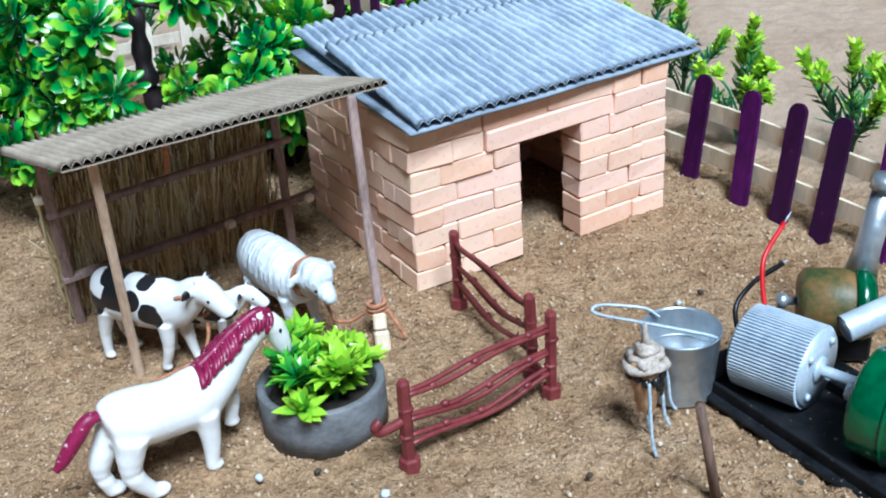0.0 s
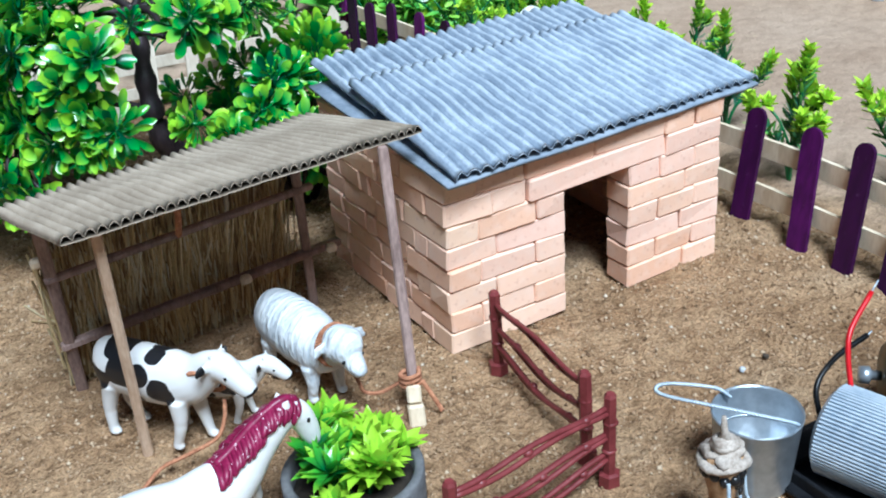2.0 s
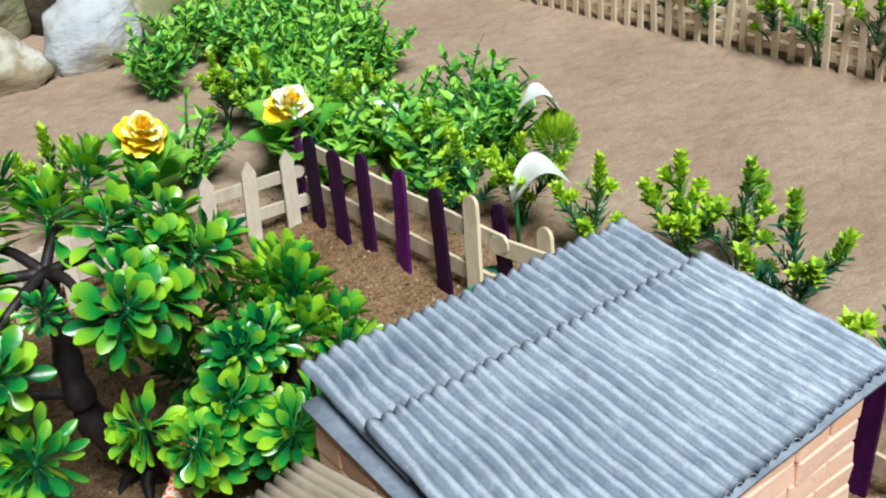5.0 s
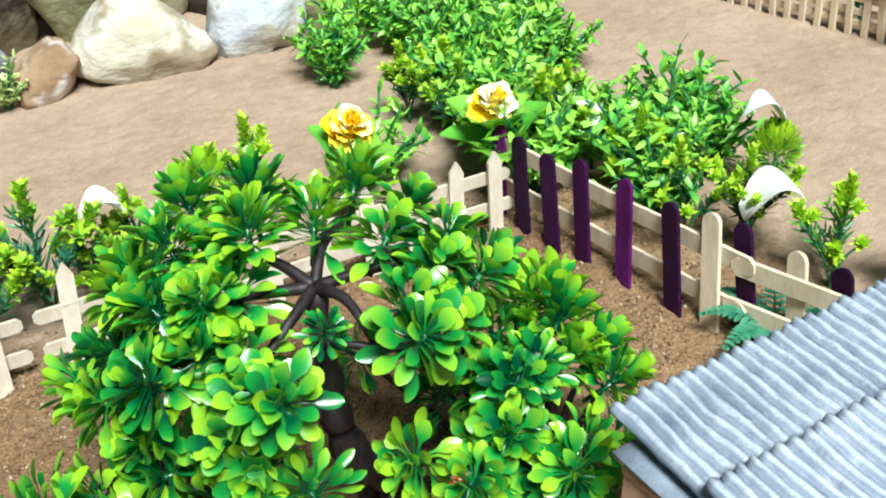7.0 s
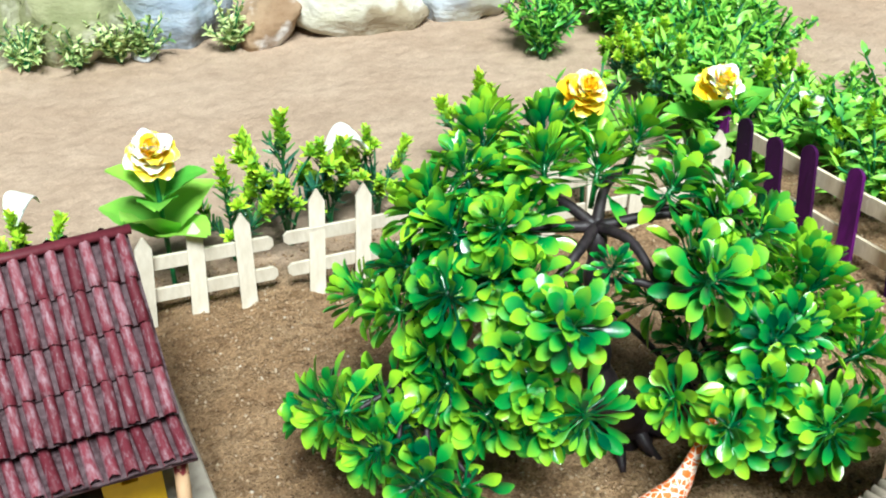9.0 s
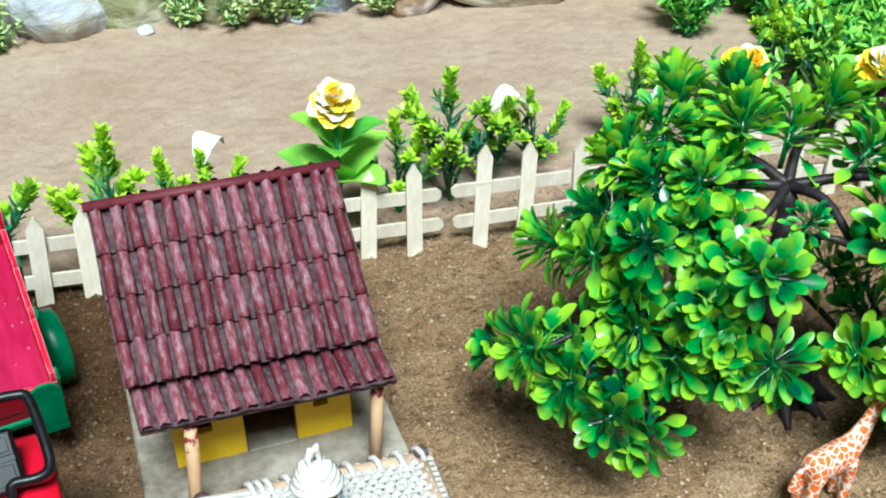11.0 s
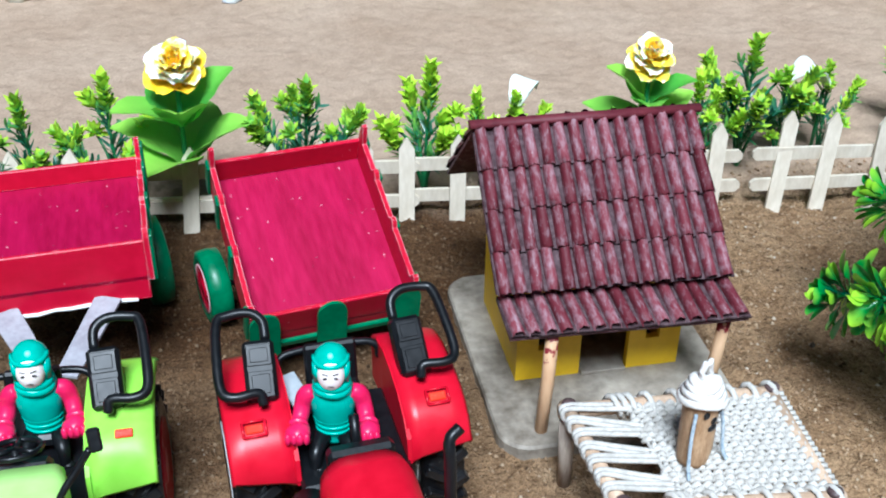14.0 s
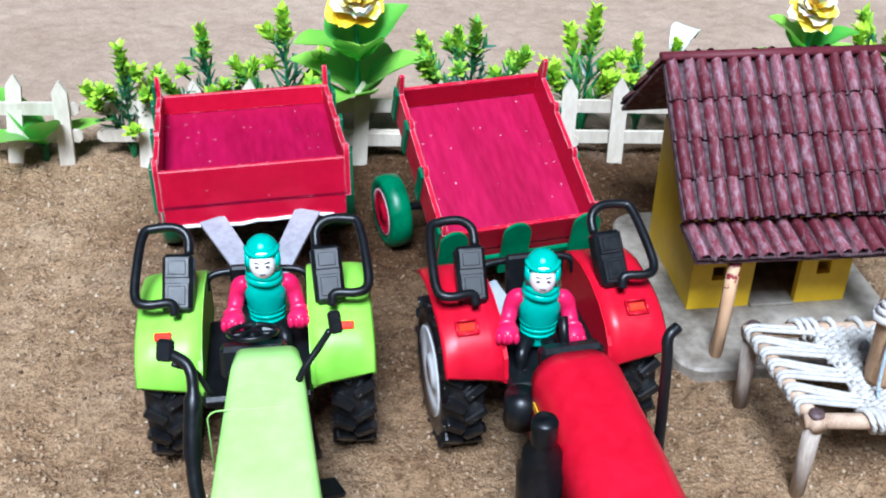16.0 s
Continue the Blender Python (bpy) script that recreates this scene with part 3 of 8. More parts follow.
# ---- brick shed ----
def build_brick_house():
    rng = random.Random(11)
    x0, x1, y0, y1, deep, course = 0.172, 0.2875, 0.290, 0.378, 0.0125, 0.0078
    house = thing("brick_house", "small shed of pale terracotta bricks with a corrugated roof", "house", (x0, y0, 0))
    cache = {}
    def brick(cx, cy, cz, lx, ly, lz):
        key = (round(lx, 4), round(ly, 4), round(lz, 4), rng.randrange(3))
        if key not in cache:
            g = G().box((0, 0, 0), (lx - 0.0001, ly - 0.0001, lz), None, 0.0006, 0, 0.00036, rng)
            cache[key] = g.mesh("brick", BRICK)
        part("brick", cache[key], None, house, "", pose(cx - x0 + rng.uniform(-1, 1) * 0.0003, cy - y0 + rng.uniform(-1, 1) * 0.0004, cz, rng.uniform(-0.8, 0.8), rng.uniform(-0.8, 0.8), rng.uniform(-1.6, 1.6)))
    def run(a, b, fixed, cz, axis, lens, lz=course):
        lens = [l * rng.uniform(0.86, 1.16) for l in lens]
        total = sum(lens)
        p = a
        for l in lens:
            l = l * (b - a) / total
            if axis == "x":
                brick(p + l / 2, fixed, cz, l, deep, lz)
            else:
                brick(fixed, p + l / 2, cz, deep, l, lz)
            p += l
    door0, door1 = 0.2185, 0.2455
    for c in range(8):
        z = course * (c + 0.5)
        odd = c % 2
        # front piers, or the course over the doorway
        a, b = (x0, x1) if odd == 0 else (x0 + deep, x1 - deep)
        f = y0 + deep / 2
        if c < 6:
            run(a, door0, f, z, "x", (20, 27) if odd == 0 else (24, 12))
            run(door1, b, f, z, "x", (25, 17) if odd == 0 else (14, 16))
            if odd:
                brick(x0 + deep / 2, y0 + 0.0135, z, deep, 0.027, course)
                brick(x1 - deep / 2, y0 + 0.0135, z, deep, 0.027, course)
        elif c == 6:
            run(a, 0.2035, f, z, "x", (18, 13))
            brick(0.2325, f, z, 0.058, deep, course)
            run(0.2615, b, f, z, "x", (26,))
        else:
            run(a, b, f, z, "x", (22, 27, 31, 14))
            brick(x0 + deep / 2, y0 + 0.0135, z, deep, 0.027, course)
            brick(x1 - deep / 2, y0 + 0.0135, z, deep, 0.027, course)
        # side walls and back wall
        sy = y0 + (deep if odd == 0 else 0.027)
        for fx in (x0 + deep / 2, x1 - deep / 2):
            run(sy, y1 - (0 if odd == 0 else deep), fx, z, "y", (9, 25, 25, 15) if odd == 0 else (24, 8, 19))
        run(x0 + (deep if odd == 0 else 0), x1 - (deep if odd == 0 else 0), y1 - deep / 2, z, "x", (25, 24, 26, 20))
    # thin bricks that carry the roof to its higher back edge
    z = course * 8 + 0.0018
    for fx in (x0 + deep / 2, x1 - deep / 2):
        run(y0 + 0.028, y1, fx, z, "y", (25, 22, 18), 0.0036)
    run(x0 + deep, x1 - deep, y1 - deep / 2, z, "x", (28, 24, 22), 0.0036)
    # flat grey card, then two corrugated sheets, the front one over the back one
    def flat(corners, thick):
        g = G()
        n = 14
        a, b, c, d = (Vector(p) - Vector((x0, y0, 0)) for p in corners)
        verts, faces = [], []
        for s in (0, 1):
            for j in range(n + 1):
                for i in range(n + 1):
                    p = a.lerp(b, i / n).lerp(d.lerp(c, i / n), j / n)
                    verts.append(p + Vector((0, 0, -s * thick + 0.0005 * noise.noise(p * 60))))
        k = n + 1
        for j in range(n):
            for i in range(n):
                q = j * k + i
                faces += [(q, q + 1, q + k + 1, q + k), (q + k * k, q + k * k + k, q + k * k + k + 1, q + k * k + 1)]
        for i in range(n):
            for q, st in ((i, 1), (n * k + i, 1), (i * k, k), (i * k + n, k)):
                faces.append((q, q + st, q + st + k * k, q + k * k))
        return g.put(verts, faces)
    part("roof_board", flat([(0.1705, 0.283, 0.0645), (0.304, 0.290, 0.0630), (0.294, 0.380, 0.0695), (0.1700, 0.379, 0.0705)], 0.0012), CARD_GREY, house, "flat grey-painted card under the corrugated sheets")
    def sheet(corners, waves, amp, seed):
        g = G()
        a, b, c, d = (Vector(p) - Vector((x0, y0, 0)) for p in corners)
        per, rows = 8, 30
        n = waves * per
        verts, faces, tips = [], [], []
        for s in (0, 1):
            for j in range(rows + 1):
                for i in range(n + 1):
                    u, v = i / n, j / rows
                    p = a.lerp(b, u).lerp(d.lerp(c, u), v)
                    ph = 2 * math.pi * (i / per + 0.22 * noise.noise(Vector((u * 9, v * 4, seed))))
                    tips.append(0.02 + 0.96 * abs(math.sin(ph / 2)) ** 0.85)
                    wave = amp * (2 * abs(math.sin(ph / 2)) ** 0.85 - 1.2) * (0.85 + 0.5 * noise.noise(Vector((u * 30, v * 7, seed + 5))))
                    crumple = 0.00045 * noise.noise(Vector((u * 45, v * 20, seed + 9)))
                    p = p + Vector((0.0004 * noise.noise(Vector((u * 30, v * 9, seed))), 0.0014 * noise.noise(Vector((u * 14, seed, v * 3))) * (1 if j in (0, rows) else 0.4), wave + crumple - s * 0.0006))
                    verts.append(p)
        k = n + 1
        o = k * (rows + 1)
        for j in range(rows):
            for i in range(n):
                q = j * k + i
                faces += [(q, q + 1, q + k + 1, q + k), (q + o, q + o + k, q + o + k + 1, q + o + 1)]
        for i in range(n):
            for q in (i, rows * k + i):
                faces.append((q, q + 1, q + 1 + o, q + o))
        for j in range(rows):
            for q in (j * k, j * k + n):
                faces.append((q, q + k, q + k + o, q + o))
        return g.put(verts, faces, 0, True, tips)
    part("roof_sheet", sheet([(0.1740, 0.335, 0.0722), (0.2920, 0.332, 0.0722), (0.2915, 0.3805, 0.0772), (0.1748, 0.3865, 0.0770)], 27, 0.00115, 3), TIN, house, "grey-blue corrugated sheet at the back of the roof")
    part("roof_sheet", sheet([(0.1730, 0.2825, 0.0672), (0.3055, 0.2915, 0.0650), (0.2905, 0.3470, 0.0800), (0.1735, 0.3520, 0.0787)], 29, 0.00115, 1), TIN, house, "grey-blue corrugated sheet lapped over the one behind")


build_brick_house()


# ---- animal shelter ----
def build_shelter():
    rng = random.Random(4)
    o = Vector((0.105, 0.315, 0))
    sh = thing("animal_shelter", "open lean-to of sticks with cardboard roof and straw wall", "shelter", o)
    def stick(name, a, b, w, d, mat, label=""):
        a, b = Vector(a) - o, Vector(b) - o
        g = G().box((0, 0, (b - a).length / 2), (w, d, (b - a).length), None, 0.0006)
        g.v = [tuple(Matrix.Translation(a) @ aim(a, b).to_4x4() @ Vector(p)) for p in g.v]
        part(name, g, mat, sh, label)
    stick("post", (0.0712, 0.3005, -0.003), (0.0690, 0.2870, 0.0815), 0.0030, 0.0024, POLE_WOOD, "bare wooden stick post")
    stick("post", (0.0640, 0.3485, -0.003), (0.0600, 0.3230, 0.0740), 0.0036, 0.0028, POST_WOOD)
    stick("post", (0.1490, 0.3500, -0.003), (0.1440, 0.3370, 0.0660), 0.0034, 0.0028, POST_WOOD)
    stick("post", (0.1465, 0.2705, 0.004), (0.1548, 0.2925, 0.0790), 0.0031, 0.0026, POST_WOOD)
    stick("rail", (0.0600, 0.3400, 0.0215), (0.1600, 0.3450, 0.0245), 0.0034, 0.0028, POST_WOOD, "grey-brown stick across the straw wall")
    stick("rail", (0.0590, 0.3300, 0.0500), (0.1500, 0.3390, 0.0510), 0.0026, 0.0024, POST_WOOD)
    stick("wedge", (0.1446, 0.2668, -0.002), (0.1452, 0.2684, 0.0050), 0.0050, 0.0044, BIRCH, "pale wooden block under the post")
    stick("wedge", (0.1453, 0.2688, 0.0052), (0.1462, 0.2706, 0.0105), 0.0044, 0.0040, BIRCH)
    # knots of pale tape on the rail
    for p in ((0.1225, 0.3405, 0.0238), (0.1555, 0.3428, 0.0240), (0.0585, 0.3310, 0.0560)):
        part("tie", G().box(Vector(p) - o, (0.0038, 0.0032, 0.0032), None, 0.0009), BIRCH, sh, "knot of pale tape")
    # straw wall: a dark mat with loose stalks before it
    a, b = Vector((0.0615, 0.3540, 0)) - o, Vector((0.1420, 0.3600, 0)) - o
    lean = Vector((-0.002, -0.018, 0.062))
    mat = G()
    n = 40
    vs = [a.lerp(b, i / n) + lean * j + Vector((0, -0.001 * s, -0.003 * (1 - j))) for s in (0, 1) for j in (0, 1) for i in range(n + 1)]
    k = n + 1
    fs = []
    for i in range(n):
        fs += [(i, i + 1, i + 1 + k, i + k), (i + 2 * k, i + 3 * k, i + 1 + 3 * k, i + 1 + 2 * k), (i + k, i + 1 + k, i + 1 + 3 * k, i + 3 * k)]
    mat.put(vs, fs, 0, False)
    part("straw_mat", mat, STRAW_BACK, sh, "dark packed straw behind the stalks")
    st = G()
    for i in range(1900):
        u = rng.random()
        p = a.lerp(b, u)
        h0, h1 = rng.uniform(-0.02, 0.45), rng.uniform(0.35, 1.0)
        q0 = p + lean * h0 + Vector((rng.gauss(0, 0.0012), -0.0012 - rng.random() * (0.0022 + 0.006 * max(0.0, 0.25 - h0)), 0))
        q1 = p + lean * h1 + Vector((rng.gauss(0, 0.003), -0.0012 - rng.random() * 0.002, 0))
        mid = q0.lerp(q1, 0.5) + Vector((rng.gauss(0, 0.0008), -rng.random() * 0.0006, 0))
        st.tube([q0, mid, q1], rng.uniform(0.00016, 0.00046), 3, 0, caps=False)
    part("straw", st, STRAW, sh, "dry yellow-brown straw stalks set upright", kind="stuff")
    # corrugated cardboard roof
    fl, fr, br, bl = (Vector(p) - o for p in ((0.0588, 0.2782, 0.0853), (0.1705, 0.2965, 0.0795), (0.1640, 0.3660, 0.0650), (0.0505, 0.3330, 0.0750)))
    waves, per, rows = 36, 8, 12
    g = G()
    n = waves * per
    k = n + 1
    oo = k * (rows + 1)
    def layer(offsets, tips_on):
        """A closed sheet between two offsets below the roof's plane; the upper layer is fluted."""
        verts, faces, tips = [], [], []
        for s in (0, 1):
            for j in range(rows + 1):
                for i in range(n + 1):
                    u, v = i / n, j / rows
                    p = fl.lerp(fr, u).lerp(bl.lerp(br, u), v)
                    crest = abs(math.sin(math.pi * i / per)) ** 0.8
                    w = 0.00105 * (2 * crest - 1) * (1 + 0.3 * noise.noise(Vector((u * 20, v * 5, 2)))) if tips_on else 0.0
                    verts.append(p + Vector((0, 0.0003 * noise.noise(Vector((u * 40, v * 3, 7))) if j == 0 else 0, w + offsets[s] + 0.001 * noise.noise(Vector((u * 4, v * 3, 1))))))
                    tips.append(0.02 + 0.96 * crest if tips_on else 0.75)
        for j in range(rows):
            for i in range(n):
                q = j * k + i
                faces += [(q, q + 1, q + k + 1, q + k), (q + oo, q + oo + k, q + oo + k + 1, q + oo + 1)]
        for i in range(n):
            for q in (i, rows * k + i):
                faces.append((q, q + 1, q + 1 + oo, q + oo))
        for j in range(rows):
            for q in (j * k, j * k + n):
                faces.append((q, q + k, q + k + oo, q + oo))
        g.put(verts, faces, 0, True, tips)
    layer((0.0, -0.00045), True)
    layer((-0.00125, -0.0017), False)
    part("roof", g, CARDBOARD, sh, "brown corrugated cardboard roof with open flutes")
    # cord hanging from the roof
    c = G()
    twist(c, [(0.0935 - o.x, 0.300 - o.y, 0.078), (0.0938 - o.x, 0.2995 - o.y, 0.073), (0.0930 - o.x, 0.300 - o.y, 0.0665)], 0.0009, 8)
    part("hanging_cord", c, ORANGE_CORD, sh, "short orange cord hanging under the roof")
    d = G()
    for j in range(3):
        twist(d, [(0.1465 - o.x + 0.003 * math.cos(t), 0.2725 - o.y + 0.003 * math.sin(t), 0.009 + 0.0016 * j + 0.0003 * t) for t in (0, 1.3, 2.6, 3.9, 5.2, 6.3)], 0.0007, 14)
    twist(d, [(0.149 - o.x, 0.270 - o.y, 0.011), (0.151 - o.x, 0.268 - o.y, 0.006), (0.153 - o.x, 0.266 - o.y, 0.0005)], 0.0007, 8)
    part("lashing", d, ORANGE_CORD, sh, "orange cord tied round the post foot")


build_shelter()


# ---- fences ----
def stick_outline(w, h, tip):
    """A craft stick seen from the front: pointed or round at the top."""
    if tip == "point":
        return [(-w / 2, -0.004), (w / 2, -0.004), (w / 2, h - w * 0.75), (0.0004, h), (-0.0004, h), (-w / 2, h - w * 0.75)]
    return [(-w / 2, -0.004), (w / 2, -0.004)] + [(w / 2 * math.cos(a), h - w / 2 + w / 2 * math.sin(a)) for a in [math.pi * k / 8 for k in range(9)]]


def turned(ang, la, lo):
    """The spin about a leaning stick's own axis that keeps its face along ang."""
    m = Vector((la, lo, 0.042)).to_track_quat("Z", "Y").to_matrix()
    want = m.transposed() @ Vector((math.cos(radians(ang)), math.sin(radians(ang)), 0))
    return math.degrees(math.atan2(want.y, want.x))


def picket_fence(name, label, line, tops, rails, group=""):
    """tops: (x, y, height, tip, material, facing, and how far its top leans over in x and y); rails: (from, to, z, width)."""
    ox, oy = line
    f = thing(name, label, "fence", (ox, oy, 0), 0, group)
    for a, b, z, w in rails:
        a, b = Vector(a), Vector(b)
        d = b - a
        L = d.length
        ang = math.degrees(math.atan2(d.y, d.x))
        up = [(-L / 2 + w * 0.3, w / 2), (L / 2 - w * 0.3, w / 2), (L / 2, w * 0.2), (L / 2, -w * 0.2), (L / 2 - w * 0.3, -w / 2), (-L / 2 + w * 0.3, -w / 2), (-L / 2, -w * 0.2), (-L / 2, w * 0.2)]
        g = G().slab(up, 0.0016, pose(0, 0, 0, 90, 0, 0))
        c = (a + b) / 2
        part("rail", g, BIRCH if name == "purple_fence" else PICKET_WHITE, f, "", pose(c.x - ox, c.y - oy, z, 0, random.uniform(-0.8, 0.8), ang))
    for x, y, h, tip, mat, ang, la, lo in tops:
        w = 0.0084 if tip == "round" else 0.0066
        g = G().slab(stick_outline(w, h, tip), 0.0017, pose(0, 0.0009, 0, 90, 0, 0))
        part("picket", g, mat, f, "" if mat is not BIRCH or name != "purple_fence" else "unpainted picket", Matrix.Translation((x - ox, y - oy, 0)) @ Vector((la, lo, 0.042)).to_track_quat("Z", "Y").to_matrix().to_4x4() @ pose(0, 0, 0, 0, 0, turned(ang, la, lo)))
    return f


def build_fences():
    rng = random.Random(8)
    # purple fence along the east side
    bases = [(0.284, 0.594, 0.041, 1), (0.2805, 0.5705, 0.044, 1), (0.2815, 0.5505, 0.043, 1), (0.2855, 0.5345, 0.045, 1), (0.2885, 0.5125, 0.044, 1), (0.2905, 0.485, 0.045, 1),
             (0.2935, 0.468, 0.046, 0), (0.3015, 0.4560, 0.044, 1), (0.3060, 0.437, 0.040, 0), (0.3090, 0.418, 0.041, 1), (0.3110, 0.395, 0.044, 1), (0.3120, 0.372, 0.044, 0), (0.3130, 0.350, 0.045, 1), (0.3135, 0.328, 0.045, 1),
             (0.3140, 0.3045, 0.0445, 1), (0.3130, 0.274, 0.0455, 1), (0.3135, 0.253, 0.046, 1), (0.3140, 0.233, 0.046, 1), (0.3150, 0.208, 0.046, 1), (0.316, 0.186, 0.046, 1), (0.317, 0.163, 0.046, 1)]
    tops = [(x, y, h, "round", PURPLE if p else BIRCH, 92 + rng.uniform(-4, 4), rng.uniform(0.005, 0.008) if y > 0.31 else rng.uniform(0.010, 0.0145), rng.uniform(0.008, 0.012) if y > 0.31 else rng.uniform(0.003, 0.007)) for x, y, h, p in bases]
    e = 0.0030
    rails = []
    for z in (0.0115, 0.0285):
        for a, b in (((0.284, 0.600), (0.291, 0.508)), ((0.2905, 0.514), (0.2955, 0.456)), ((0.294, 0.466), (0.311, 0.392)), ((0.3105, 0.398), (0.3145, 0.290)), ((0.314, 0.298), (0.316, 0.205)), ((0.315, 0.212), (0.318, 0.150))):
            ea, eb = (e + (0.0125 if q[1] < 0.31 else 0.0068) * z / 0.042 for q in (a, b))
            rails.append(((a[0] + ea, a[1], 0), (b[0] + eb, b[1], 0), z + rng.uniform(-0.001, 0.001), 0.0078))
    picket_fence("purple_fence", "craft-stick fence with purple pickets on bare rails", (0.30, 0.40), tops, rails)
    # pale fence along the north side
    def ny(x):
        return 0.607 - 0.1 * x
    spans = [(-0.37, -0.282), (-0.276, -0.100), (-0.183, -0.068), (-0.072, 0.072), (0.076, 0.166), (0.160, 0.284)]
    rails = []
    for k, (a, b) in enumerate(spans):
        for z in (0.0105, 0.0245):
            s = 0.0026 + 0.0012 * (k % 2) + 0.0058 * z / 0.042
            rails.append(((a, ny(a) + s, 0), (b, ny(b) + s, 0), z + rng.uniform(-0.001, 0.001), 0.0058))
    xs = [-0.355, -0.335, -0.3120, -0.2900, -0.2555, -0.2345, -0.2130, -0.1865, -0.1640, -0.1315, -0.1120, -0.0925, -0.0740, -0.0525, -0.028, -0.004, 0.0175, 0.0380, 0.0580, 0.0865, 0.1060, 0.1310, 0.146, 0.168, 0.190, 0.212, 0.232, 0.252, 0.272]
    tops = [(x, ny(x), rng.uniform(0.037, 0.0395) + (0.004 if 0.08 < x < 0.14 else 0), "point", PICKET_WHITE, -5.7 + rng.uniform(-3, 3), rng.uniform(0.001, 0.006), rng.uniform(0.002, 0.009)) for x in xs]
    picket_fence("pale_fence", "low fence of pale pointed sticks with two rails", (0.0, 0.607), tops, rails)
    # lattice fence far off to the east
    lat = thing("lattice_fence", "far lattice fence of bare wooden sticks", "fence", (0.55, 0.6, 0))
    p, q = Vector((0.600, 0.44, 0)), Vector((0.548, 0.80, 0))
    L, ang = (q - p).length, math.degrees(math.atan2(q.y - p.y, q.x - p.x))
    c = (p + q) / 2 - Vector((0.55, 0.6, 0))
    for z in (0.006, 0.013, 0.021, 0.030):
        part("rail", G().box((0, 0, 0), (L, 0.002, 0.0042), None, 0.0005), BIRCH, lat, "", pose(c.x, c.y, z, 0, 0, ang))
    post = G().box((0, 0.0022, 0.0175), (0.0045, 0.002, 0.041), None, 0.0005).mesh("slat", BIRCH)
    for i in range(34):
        r = p.lerp(q, (i + 0.5) / 34) - Vector((0.55, 0.6, 0))
        part("slat", post, None, lat, "", pose(r.x, r.y, 0, rng.uniform(-3, 3), rng.uniform(-3, 3), ang))


build_fences()


# ---- yellow hut ----
def build_hut():
    rng = random.Random(21)
    o = Vector((-0.028, 0.515, 0))
    hut = thing("yellow_hut", "yellow-walled hut with maroon tiled roof and open porch", "house", o)
    def P(x, y, z=0.0):
        return Vector((x, y, z)) - o
    # cement plinth with rounded corners
    x0, x1, y0, y1, r = -0.0680, 0.0165, 0.4655, 0.5640, 0.010
    ring = []
    for cx, cy, a0 in ((x1 - r, y1 - r, 0), (x0 + r, y1 - r, 90), (x0 + r, y0 + r, 180), (x1 - r, y0 + r, 270)):
        ring += [(cx + r * math.cos(radians(a0 + 90 * k / 6)) - o.x, cy + r * math.sin(radians(a0 + 90 * k / 6)) - o.y) for k in range(7)]
    g = G()
    n = len(ring)
    levels = [(-0.003, 1.0), (0.0036, 1.0), (0.0045, 0.985)]
    g.put([(x * s, y * s, z) for z, s in levels for x, y in ring], [(j * n + k, j * n + (k + 1) % n, (j + 1) * n + (k + 1) % n, (j + 1) * n + k) for j in range(2) for k in range(n)] + [tuple(range(2 * n, 3 * n))], 0, False)
    part("plinth", g, CEMENT, hut, "grey cement slab with rounded corners")
    # walls with a doorway and two small windows
    wx0, wx1, wy0, wy1, t, top = -0.0560, 0.0020, 0.4985, 0.5460, 0.0028, 0.0565
    def wall(name, a, b, holes):
        """A wall panel in the plane from a to b with holes (u0, u1, z0, z1)."""
        us = sorted({0.0, (b - a).length, *[h[0] for h in holes], *[h[1] for h in holes]})
        zs = sorted({0.0045, top, *[h[2] for h in holes], *[h[3] for h in holes]})
        d = (b - a).normalized()
        nrm = Vector((-d.y, d.x, 0)) * t
        w = G()
        for i in range(len(us) - 1):
            for j in range(len(zs) - 1):
                mu, mz = (us[i] + us[i + 1]) / 2, (zs[j] + zs[j + 1]) / 2
                if any(h[0] < mu < h[1] and h[2] < mz < h[3] for h in holes):
                    continue
                c = [a + d * u + nrm * s + Vector((0, 0, z)) for u in us[i:i + 2] for s in (0, 1) for z in zs[j:j + 2]]
                w.put(c, [(0, 1, 3, 2), (4, 6, 7, 5), (0, 4, 5, 1), (2, 3, 7, 6), (0, 2, 6, 4), (1, 5, 7, 3)], 0, False)
        part(name, welded(w), YELLOW, hut)
    wall("wall", P(wx0, wy0), P(wx1, wy0), [(0.0225, 0.0395, 0.0, 0.040), (0.0075, 0.0125, 0.0165, 0.0220), (0.0455, 0.0505, 0.0165, 0.0220)])
    wall("wall", P(wx1, wy1), P(wx0, wy1), [])
    wall("wall", P(wx0, wy1 - t), P(wx0, wy0 + t), [])
    wall("wall", P(wx1, wy0 + t), P(wx1, wy1 - t), [])
    # gables
    for x in (wx0 + 0.001, wx1 - 0.001):
        e = G()
        pts = [P(x, wy0 + 0.001, top - 0.001), P(x, wy1 - 0.001, top - 0.001), P(x, 0.528, 0.0785), P(x, 0.522, 0.0785)]
        e.put([p + Vector((s * 0.0014, 0, 0)) for s in (-0.7, 0.7) for p in pts], [(0, 1, 2, 3), (7, 6, 5, 4)] + [(k, (k + 1) % 4, 4 + (k + 1) % 4, 4 + k) for k in range(4)], 0, False)
        part("gable", e, YELLOW, hut)
    part("doorstep", G().box(P(-0.025, 0.503, 0.0052), (0.016, 0.012, 0.0014), None, 0.0003), CEMENT, hut)
